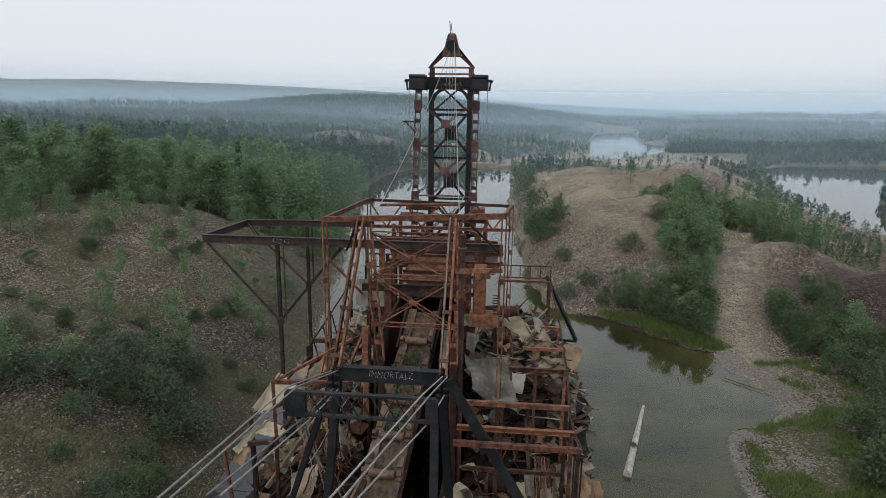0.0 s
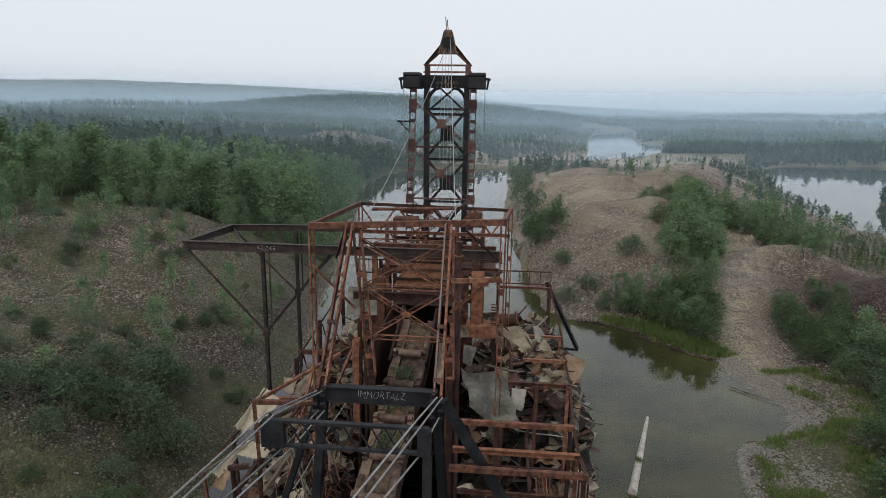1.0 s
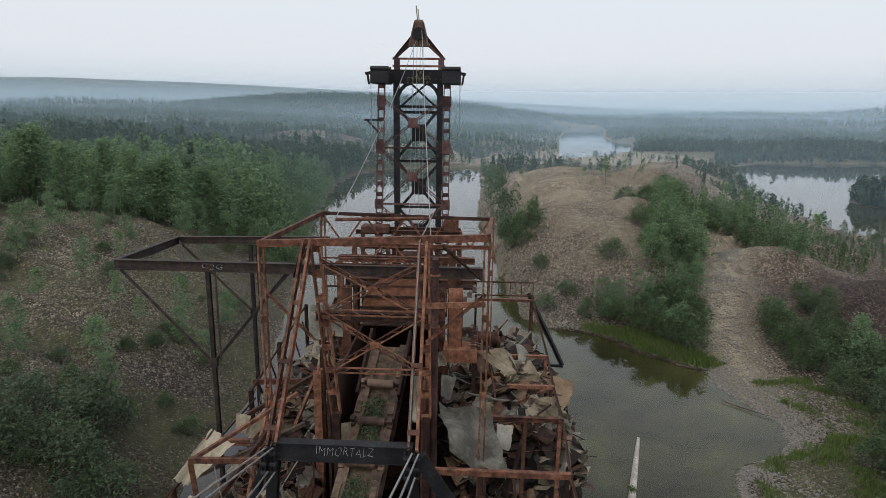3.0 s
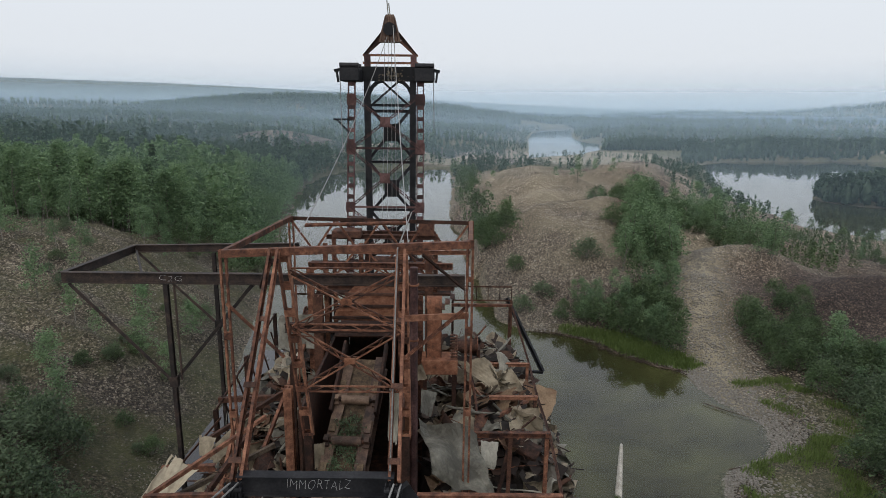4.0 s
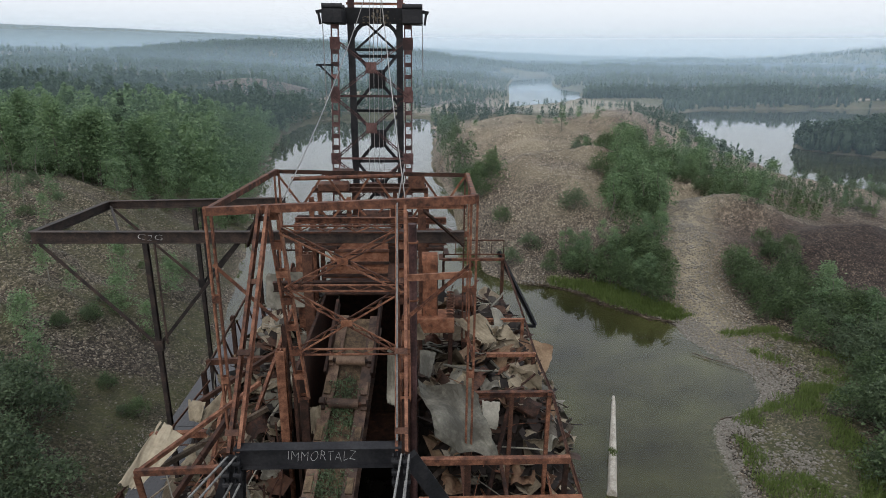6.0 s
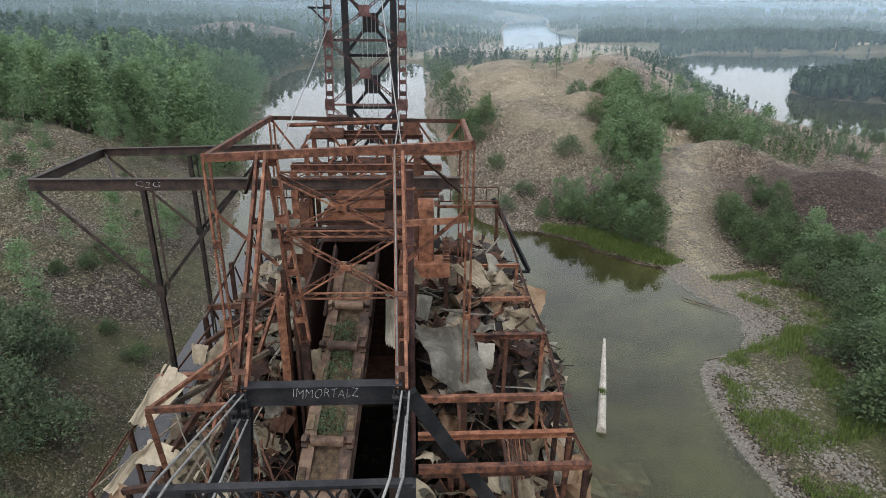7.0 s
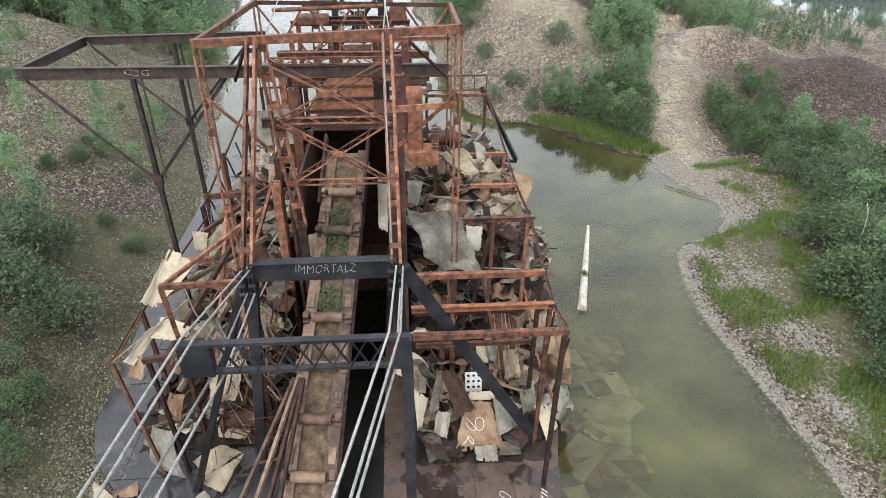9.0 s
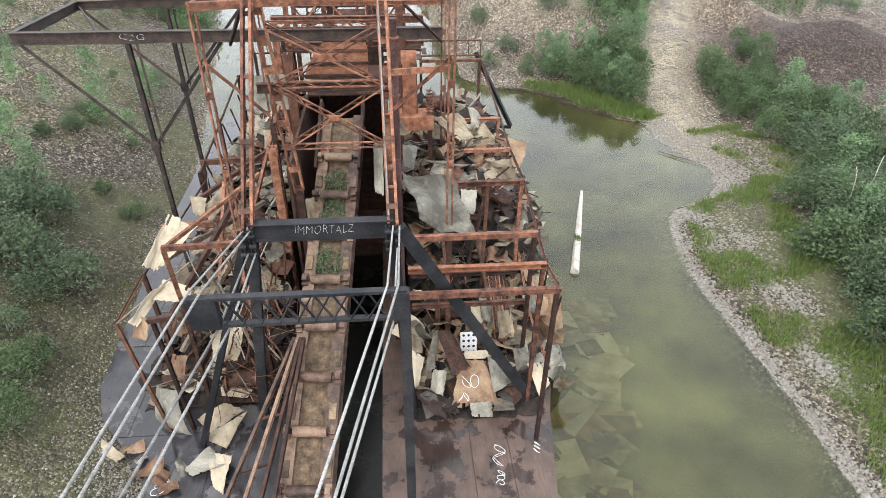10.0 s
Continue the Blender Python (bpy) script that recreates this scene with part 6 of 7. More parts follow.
for i in range(46):
    ob = new("steel_bar", BARS[rnd.randrange(14)])
    x, y = rnd.uniform(-8.6, -6.2), rnd.uniform(23.5, 29)
    ob.matrix_world = pose(x, y, DECK_Z + rnd.uniform(1.2, 7.0), 0, rnd.choice((-1, 1)) * rnd.uniform(40, 80), rnd.uniform(0, 360))
    tagged(ob, "bent rusted rod leaning beside the ladder well", "steel bar", "rods beside the ladder well")

WIRES = [bent_bar(40 + i, 1.0 + 0.3 * (i % 5), 0.011, (RUST_DARK, RUST, RUST_DARK)[i % 3]) for i in range(8)]
for i in range(90):
    x, y = (rnd.uniform(-7.6, -5.9), rnd.uniform(22.4, 26)) if i < 66 else (rnd.uniform(-9.6, -7.2), rnd.uniform(23.2, 25.5))
    ob = new("wire", WIRES[rnd.randrange(8)])
    ob.matrix_world = pose(x, y, rnd.uniform(3.0, 10.2) if i < 66 else rnd.uniform(1.2, 5.0), 0, rnd.gauss(0, 50), rnd.uniform(0, 360))
    tagged(ob, "thin bent rusty wire tangled beside the ladder well", "wire", "tangled wires")

# sunken plates beside the hull
for i in range(60):
    y = rnd.uniform(15, 32)
    x = np.interp(y, (17, 23, 29), (4.4, 5.3, 6.9)) + rnd.uniform(0.0, 1.0) ** 1.4 * 3.0
    bm = bmesh.new()
    w, l = rnd.uniform(0.6, 1.2), rnd.uniform(0.5, 0.9)
    box_on(bm, (-w, 0, 0), (w, 0, 0), 2 * l, 0.03)
    me_ob = part("sunken_sheet", bm, SHEET if i % 4 else SHEET_RUST, None)
    me_ob.matrix_world = pose(x, y, -0.12 - 0.05 * (x - 5) + rnd.uniform(-0.06, 0.0), rnd.gauss(0, 1.5), 3 + rnd.gauss(0, 1.5), rnd.gauss(8, 25))
    tagged(me_ob, "silted roofing sheet lying under the shallow water", "roofing sheet", "sunken sheets beside the hull")

# ---- the log in the pond ----
bm = bmesh.new()
rings = []
for i in range(10):
    c = Vector((8.95 + 0.335 * i, 34.1 + 1.07 * i, 0.10))
    rad = (0.27, 0.24, 0.24, 0.22, 0.21, 0.19, 0.17, 0.15, 0.13, 0.09)[i]
    rings.append([bm.verts.new(c + Vector((math.cos(k * 0.5236) * rad * 0.94, -math.cos(k * 0.5236) * rad * 0.33, math.sin(k * 0.5236) * rad * (1 + 0.06 * math.sin(3 * k + i))))) for k in range(12)])
for a, b in zip(rings, rings[1:]):
    for k in range(12):
        j = (k + 1) % 12
        bm.faces.new((a[k], a[j], b[j], b[k]))
bm.faces.new(rings[0][::-1]), bm.faces.new(rings[-1])
bmesh.ops.recalc_face_normals(bm, faces=bm.faces)
log = centred(part("log", bm, BARK_WHITE, None))
tagged(log, "bleached floating tree trunk with a tuft of grass", "log")

def bent_pole(name, p, q, r0, bow, mat, label, category, group, seed):
    """A thin bare stem between two points, bowed and tapered."""
    g = random.Random(seed)
    p, q = Vector(p), Vector(q)
    side = (q - p).cross(Vector((0, 0, 1)))
    side = side.normalized() if side.length > 1e-3 else Vector((1, 0, 0))
    bm = bmesh.new()
    pts = [p.lerp(q, i / 7) + side * bow * math.sin(math.pi * i / 7) + Vector((g.gauss(0, 0.02), g.gauss(0, 0.02), 0)) for i in range(8)]
    _, _, ax, ay = frame_of(p, q)
    rings = [[bm.verts.new(c + (ax * math.cos(k * 0.8976) + ay * math.sin(k * 0.8976)) * r0 * (1 - 0.75 * n / 7)) for k in range(7)] for n, c in enumerate(pts)]
    for a, b in zip(rings, rings[1:]):
        for k in range(7):
            bm.faces.new((a[k], a[(k + 1) % 7], b[(k + 1) % 7], b[k]))
    bm.faces.new(rings[0][::-1]), bm.faces.new(rings[-1])
    return tagged(centred(part(name, bm, mat, None, smooth=True)), label, category, group)


for i, (p, q) in enumerate((((26.2, 35.9, 1.0), (26.0, 36.3, 5.2)), ((26.9, 36.4, 1.0), (28.1, 37.2, 5.6)), ((27.6, 37.2, 1.0), (27.5, 38.2, 4.4)))):
    bent_pole("dead_birch", p, q, 0.06, 0.15, BARK_WHITE, "thin leaning dead birch with bleached bare stem", "tree", "dead birches on the bank", 300 + i)
for i, (p, q, r0) in enumerate((((20.0, 49.9, 0.12), (23.0, 47.2, 0.16), 0.04), ((20.6, 49.2, 0.06), (22.2, 48.5, 0.12), 0.03), ((18.6, 56.9, 0.08), (20.6, 55.9, 0.15), 0.08), ((17.9, 40.9, 0.1), (20.6, 41.9, 0.12), 0.05), ((15.6, 61.5, 0.06), (17.3, 58.9, 0.08), 0.06), ((10.6, 65.2, 0.1), (13.4, 64.3, 0.1), 0.07), ((12.0, 64.6, 0.05), (14.4, 62.9, 0.06), 0.05), ((23.6, 50.8, 0.45), (24.3, 49.4, 0.5), 0.09))):
    bent_pole("driftwood", p, q, r0, 0.12, BARK_WHITE if i == 7 else WOOD, "grey weathered driftwood stick stranded along the pond shore", "driftwood", "driftwood on the shore", 320 + i)
g = np.random.RandomState(77)
ys = g.uniform(55.5, 65.4, 420)
xs = EAST(ys) + g.normal(size=420) * 0.35 - 0.1
co, faces = [], []
for x, y in zip(xs, ys):
    a, l, w = g.uniform(0, 6.28), g.uniform(0.15, 0.7), g.uniform(0.015, 0.04)
    d, e = np.array((math.cos(a), math.sin(a), g.normal() * 0.15)) * l, np.array((-math.sin(a), math.cos(a), 0)) * w
    c = np.array((x, y, max(0.03, float(terrain(x, y))) + 0.03))
    n = len(co)
    co += [c - d - e, c - d + e, c - d + (0, 0, 2 * w), c + d]
    faces += [(n, n + 1, n + 3), (n + 1, n + 2, n + 3), (n + 2, n, n + 3), (n, n + 2, n + 1)]
tagged(new("shore_twigs", mesh_of("shore_twigs", np.array(co), WOOD, np.array(faces))), "dark drifted twigs and bark along the waterline", "twigs", kind="stuff")

# ---- small finds on the foredeck ----
plate = thing("perforated_plate", (1.55, 25.3, 2.2), "white perforated plate standing in the foredeck heap", "plate")
bm = bmesh.new()
box_on(bm, (1.55, 25.3, 2.2), (1.55, 25.65, 3.5), 0.72, 0.05, (0, 1, 0))
part("sheet", bm, PAINT_WHITE, plate)
for i in range(3):
    for j in range(5):
        c = Vector((1.55 + (i - 1) * 0.22, 25.3 + 0.35 * (j + 0.5) / 5 - 0.03, 2.2 + 1.3 * (j + 0.5) / 5))
        bm = bmesh.new()
        tube_on(bm, c, c + Vector((0, -0.012, 0.003)), 0.06, n=12)
        part("hole_ring", bm, BLACK, plate)
mat_thing = thing("ribbed_mat", (3.35, 27.2, 1.9), "rusted ribbed steel mat leaning on the starboard post", "mat")
for i in range(10):
    x = 2.95 + i * 0.085
    member("rib", (x, 26.4, 2.1), (x - 0.15, 28.6, 4.3), 0.05, 0.05, RUST_DARK if i % 2 else RUST, mat_thing, "bar")
member("tie_bar", (2.9, 26.9, 2.55), (3.75, 26.9, 2.55), 0.05, 0.03, RUST_DARK, mat_thing, "bar")


# ---- trees and scrub ----
def leaf_quads(g, centres, size, flat=0.5):
    """Leaf sprays: one small bent quad at each centre, turned at random."""
    n = len(centres)
    a = g.normal(size=(n, 3))
    a[:, 2] *= flat
    a /= np.linalg.norm(a, axis=1)[:, None]
    b = np.cross(a, g.normal(size=(n, 3)))
    b /= np.linalg.norm(b, axis=1)[:, None]
    s = size * g.uniform(0.6, 1.3, (n, 1))
    c = np.asarray(centres)
    co = np.stack([c - a * s * 0.5 - b * s * 0.22, c + a * s * 0.55, c - a * s * 0.3 + b * s * 0.32], 1)
    return co.reshape(-1, 3)


def woody(name, trunk, limbs, mat):
    """One tapered stem along (point, radius) stations, with limbs that grow out of its skin to (station, tip)."""
    bm = bmesh.new()
    rings = []
    for p, r0 in trunk:
        rings.append([bm.verts.new((p[0] + math.cos(k * 1.2566) * r0, p[1] + math.sin(k * 1.2566) * r0, p[2])) for k in range(5)])
    for a, b in zip(rings, rings[1:]):
        for k in range(5):
            bm.faces.new((a[k], a[(k + 1) % 5], b[(k + 1) % 5], b[k]))
    for n, (i, tip) in enumerate(limbs):
        k = n % 5
        a, b = rings[i][k], rings[i][(k + 1) % 5]
        c = bm.verts.new(a.co.lerp(rings[min(i + 1, len(rings) - 1)][k].co, 0.07))
        t = bm.verts.new(tip)
        bm.faces.new((a, b, t)), bm.faces.new((b, c, t)), bm.faces.new((c, a, t))
    me = bpy.data.meshes.new(name)
    bm.to_mesh(me)
    bm.free()
    me.materials.append(mat)
    return me


def birch(seed, h, spread, clumps, leaves, size, mat=None):
    g = np.random.RandomState(seed)
    limbs, centres, p = [], [], Vector((0, 0, -0.2))
    top = [(p, 0.013 * h)]
    for i in range(6):
        p = Vector((p.x + g.normal() * 0.09, p.y + g.normal() * 0.09, h * (i + 1) / 6.0 * 0.97))
        top.append((p, 0.013 * h * (1 - (i + 1) / 6.5)))
    for k in range(clumps):
        f = 0.22 + 0.78 * g.rand() ** 0.75
        w = spread * (math.sin(math.pi * min(1, 0.12 + f * 0.88)) ** 0.7) * (1.15 - 0.45 * f)
        a, r = g.uniform(0, 6.28), w * math.sqrt(g.rand()) * g.uniform(0.7, 1.15)
        c = Vector((math.cos(a) * r, math.sin(a) * r, h * f))
        if g.rand() < 0.16:
            limbs.append((min(4, max(0, int(f * 6) - 1)), c))
        s = g.uniform(0.35, 0.62) * spread * 0.55
        centres.append(np.array(c) + g.normal(size=(leaves, 3)) * np.array((s, s, s * 0.62)))
    return woody("trunk", top, limbs, BARK), mesh_of("crown", leaf_quads(g, np.concatenate(centres), size), mat or LEAF_BIRCH)


def bush(seed, h, spread, clumps, leaves, size, mat):
    g = np.random.RandomState(seed)
    limbs, centres = [], []
    for k in range(clumps):
        a, r = g.uniform(0, 6.28), spread * math.sqrt(g.rand())
        z = h * (0.25 + 0.75 * (1 - (r / spread) ** 1.6) * g.uniform(0.55, 1.05))
        c = Vector((math.cos(a) * r, math.sin(a) * r, z))
        if k % 3 == 0:
            limbs.append((k % 2, c))
        s = g.uniform(0.16, 0.30) * spread
        centres.append(np.array(c) + g.normal(size=(leaves, 3)) * np.array((s, s, s * 0.9)))
    co = np.concatenate(centres)
    co[:, 2] = np.maximum(co[:, 2], 0.05)
    return woody("stem", [((0, 0, -0.15), 0.07), ((0, 0, 0.1), 0.06), ((0, 0, h * 0.4), 0.02)], limbs, BARK), mesh_of("crown", leaf_quads(g, co, size), mat)


def spruce(seed, h, spread):
    g = np.random.RandomState(seed)
    co = []
    z = h * 0.06
    while z < h * 0.985:
        w = spread * (1 - z / h) ** 0.85 + 0.10
        for k in range(9):
            a, l = g.uniform(0, 6.28), w * g.uniform(0.65, 1.2)
            for m in range(5):
                f = (m + 0.6) / 5
                c = np.array((math.cos(a) * l * f, math.sin(a) * l * f, z - 0.30 * l * f + 0.12 * l * f * f + g.normal() * 0.05))
                co.append(c)
        z += 0.055 * h * g.uniform(0.7, 1.1)
    return woody("trunk", [((0, 0, -0.2), 0.014 * h), ((0, 0, h), 0.01)], [], BARK), mesh_of("crown", leaf_quads(g, np.array(co), 0.075 * h, 0.25), LEAF_SPRUCE)


def plant(name, meshes, label, category, group, second):
    ob = thing(name, (0, 0, 0), label, category, group)
    for part_name, me in zip((second, "crown"), meshes):
        o = new(part_name, me)
        o.parent = ob
    return ob


BIRCHES = [plant("birch_tree", birch(10 + i, 7.5, 1.75, 58, 30, 0.30), "young birch with pale trunk and light green leaves", "tree", "birches on the tailings", "trunk") for i in range(5)]
SAPLINGS = [plant("birch_sapling", birch(30 + i, 3.2, 0.80, 30, 30, 0.15), "slender leafy birch sapling growing out of the gravel", "tree", "saplings on the gravel", "trunk") for i in range(3)]
BUSHES = [plant("willow_bush", bush(50 + i, 2.2, 1.4, 44, 38, 0.18, LEAF_WILLOW), "rounded grey-green willow bush on the tailings", "bush", "willow bushes", "stem") for i in range(4)]
SHRUBS = [plant("alder_bush", bush(70 + i, 3.6, 1.6, 46, 38, 0.23, LEAF), "dense dark green alder bush on the bank", "bush", "alder bushes", "stem") for i in range(4)]
SPRUCES = [plant("spruce_tree", spruce(90 + i, 8.0, 1.35), "dark narrow spruce among the birches", "tree", "spruces", "trunk") for i in range(3)]
used_stock = set()


def put(kind, x, y, size, r):
    src = kind[r.randrange(len(kind))]
    m = pose(x, y, z_at(x, y) - 0.03, r.gauss(0, 2.5), r.gauss(0, 2.5), r.uniform(0, 360)) @ Matrix.Diagonal((size, size, size * r.uniform(0.85, 1.15), 1))
    if src.name not in used_stock:
        used_stock.add(src.name)
        src.matrix_basis = m
        return src
    ob = copy_thing(src, m)
    ob.matrix_basis = m
    return ob


r = random.Random(5)


def scatter(count, area, kind, low, high, allow):
    made = tries = 0
    while made < count and tries < count * 40:
        tries += 1
        x, y = r.uniform(area[0], area[1]), r.uniform(area[2], area[3])
        if allow(x, y):
            put(kind, x, y, r.uniform(low, high), r)
            made += 1


def west(x, y):
    return float(WEST(y)) - x


def east(x, y):
    return x - float(EAST(y))


def clear_path(x, y):
    return abs(x - float(PATH_X(y))) > 2.8 or y > 92


# west: wood behind the crest, scrub and saplings on the slope
scatter(230, (-105, -30, 74, 112), BIRCHES, 0.85, 1.35, lambda x, y: west(x, y) > 7 + max(0, 88 - y) * 0.8)
scatter(20, (-56, -22, 76, 110), SAPLINGS, 0.6, 1.0, lambda x, y: 1.5 < west(x, y) < 18)
scatter(22, (-56, -22, 78, 130), SHRUBS, 0.4, 0.7, lambda x, y: 1.0 < west(x, y) < 14)
scatter(46, (-105, -48, 54, 80), BIRCHES, 0.8, 1.2, lambda x, y: x < -50 - max(0, 70 - y) * 0.5)
scatter(40, (-62, -30, 66, 84), SAPLINGS, 0.8, 1.7, lambda x, y: west(x, y) > 7 and y > 70 - (x + 46) * 0.15)
scatter(34, (-66, -40, 52, 74), BIRCHES, 0.42, 0.75, lambda x, y: x < -40 - max(0, 66 - y) * 0.25)
scatter(14, (-100, -26, 82, 150), SPRUCES, 0.9, 1.5, lambda x, y: west(x, y) > 16)
scatter(46, (-60, -25, 76, 92), SHRUBS, 0.5, 0.9, lambda x, y: west(x, y) > 3)
scatter(52, (-46, -19, 24, 66), SAPLINGS, 0.6, 1.25, lambda x, y: west(x, y) > 3)
scatter(40, (-50, -22, 22, 66), BUSHES, 0.3, 0.7, lambda x, y: west(x, y) > 3)
scatter(26, (-40, -18.5, 24, 60), SHRUBS, 0.22, 0.42, lambda x, y: west(x, y) > 3)
for x, y, size, kind in ((-22.0, 36.6, 1.15, BUSHES), (-20.6, 35.8, 1.1, BUSHES), (-21.6, 34.6, 1.0, BUSHES), (-17.9, 31.6, 1.0, BUSHES), (-19.2, 31.8, 1.05, BUSHES), (-20.4, 32.4, 0.95, BUSHES), (-18.8, 30.2, 0.8, BUSHES), (-23.6, 33.4, 1.1, BUSHES),
                         (-17.9, 40.6, 0.38, SHRUBS), (-18.6, 40.2, 0.3, BUSHES), (-20.9, 38.6, 0.42, SHRUBS), (-20.2, 42.0, 0.34, SHRUBS), (-23.0, 50.0, 0.4, SHRUBS), (-23.8, 38.0, 0.5, SHRUBS), (-18.9, 27.6, 0.6, BUSHES), (-17.6, 25.4, 0.55, SHRUBS), (-16.9, 23.0, 0.6, SHRUBS), (-18.6, 24.4, 0.7, BUSHES), (-17.4, 26.6, 0.4, SHRUBS)):
    put(kind, x, y, size, r)
scatter(8, (-28, -21, 24, 33), BUSHES, 0.6, 1.0, lambda x, y: west(x, y) > 8)
BANK = shore_table((10, 5.8), (26, 5.6), (29, 6.2), (32, 7.2), (35, 7.6), (38, 8.8), (42, 7.6), (45, 5.9), (47, 5.4), (50.5, 7.2), (53, 7.4), (56, 9))


def bank_edge(y):
    """How far from the water the bushes begin on the eastern bank."""
    return float(BANK(y)) + 0.5 * math.sin(y * 1.1)


# east: thicket round the hill, along the path and on the bank
scatter(36, (14, 25, 57, 70), SAPLINGS, 0.5, 1.0, lambda x, y: 3.6 < east(x, y) < 16 and clear_path(x, y))
scatter(30, (22, 30, 68, 86), SAPLINGS, 0.7, 1.2, lambda x, y: clear_path(x, y) and x < 29 + (y - 72) * 0.2)
scatter(18, (22, 30, 68, 86), SHRUBS, 0.5, 0.85, lambda x, y: clear_path(x, y) and x < 29 + (y - 72) * 0.2)
scatter(34, (12, 25, 57, 69), SHRUBS, 0.35, 0.8, lambda x, y: 3.4 < east(x, y) < 14 and clear_path(x, y) and x + (y - 64) * 0.2 > 10)
scatter(36, (24, 40, 74, 108), SAPLINGS, 0.7, 1.4, lambda x, y: clear_path(x, y))
scatter(30, (24, 40, 74, 108), SHRUBS, 0.5, 0.95, lambda x, y: clear_path(x, y) and x > 23 + (108 - y) * 0.02)
scatter(24, (36, 78, 84, 106), SAPLINGS, 0.35, 0.75, lambda x, y: y > 80 + (x - 36) * 0.12 and float(LAKE_E(y)) - x > 1)
scatter(20, (36, 78, 84, 106), SHRUBS, 0.4, 0.75, lambda x, y: y > 80 + (x - 36) * 0.12 and float(LAKE_E(y)) - x > 1)
scatter(20, (28.5, 35, 51, 66), SHRUBS, 0.5, 0.85, lambda x, y: clear_path(x, y) and x > 27.5 + (y - 50) * 0.3)
scatter(60, (22, 42, 12, 54), SAPLINGS, 0.7, 1.4, lambda x, y: east(x, y) > bank_edge(y) + 0.5)
for x, y, s in ((28.9, 62.0, 0.75), (28.6, 60.4, 0.8), (28.4, 58.8, 0.7), (28.3, 57.2, 0.75), (28.2, 55.6, 0.6), (28.0, 54.0, 0.55), (29.4, 59.6, 0.8), (29.2, 56.4, 0.7)):
    put(SHRUBS, x, y, s, r)
scatter(26, (26, 46, 84, 120), SAPLINGS, 1.0, 1.7, lambda x, y: clear_path(x, y))
scatter(20, (26, 46, 84, 120), SHRUBS, 0.7, 1.1, lambda x, y: clear_path(x, y))
scatter(62, (21, 40, 12, 54), SHRUBS, 0.5, 1.0, lambda x, y: bank_edge(y) < east(x, y) < 14)
scatter(40, (21, 36, 12, 54), BUSHES, 0.8, 1.4, lambda x, y: east(x, y) > bank_edge(y) + 0.6)
scatter(34, (23, 42, 14, 50), BUSHES, 0.6, 1.1, lambda x, y: bank_edge(y) - 0.2 < east(x, y) < 12)
scatter(12, (27, 44, 20, 48), BIRCHES, 0.5, 0.8, lambda x, y: east(x, y) > 10)
for x, y, s in ((17.0, 77.5, 1.15), (13.5, 108, 0.8), (26, 112, 1.0), (8.5, 70, 0.9), (11, 72, 0.8)):
    put(BUSHES, x, y, s, r)
scatter(22, (3, 14, 68, 150), SHRUBS, 0.5, 0.95, lambda x, y: 0.8 < east(x, y) < 5)
scatter(10, (6, 50, 116, 160), SAPLINGS, 0.8, 1.4, lambda x, y: True)


scatter(46, (22, 36, 18, 52), BUSHES, 0.8, 1.3, lambda x, y: east(x, y) > bank_edge(y) + 0.8)


THICKET = shore_table((57, 17.5), (64, 20), (72, 22.8), (80, 26), (88, 29.5), (96, 33.5), (104, 38), (116, 44))
scatter(44, (20, 54, 74, 116), SAPLINGS, 1.3, 2.1, lambda x, y: abs(x - float(THICKET(y))) < 2.0 + (y - 58) * 0.10 and clear_path(x, y))


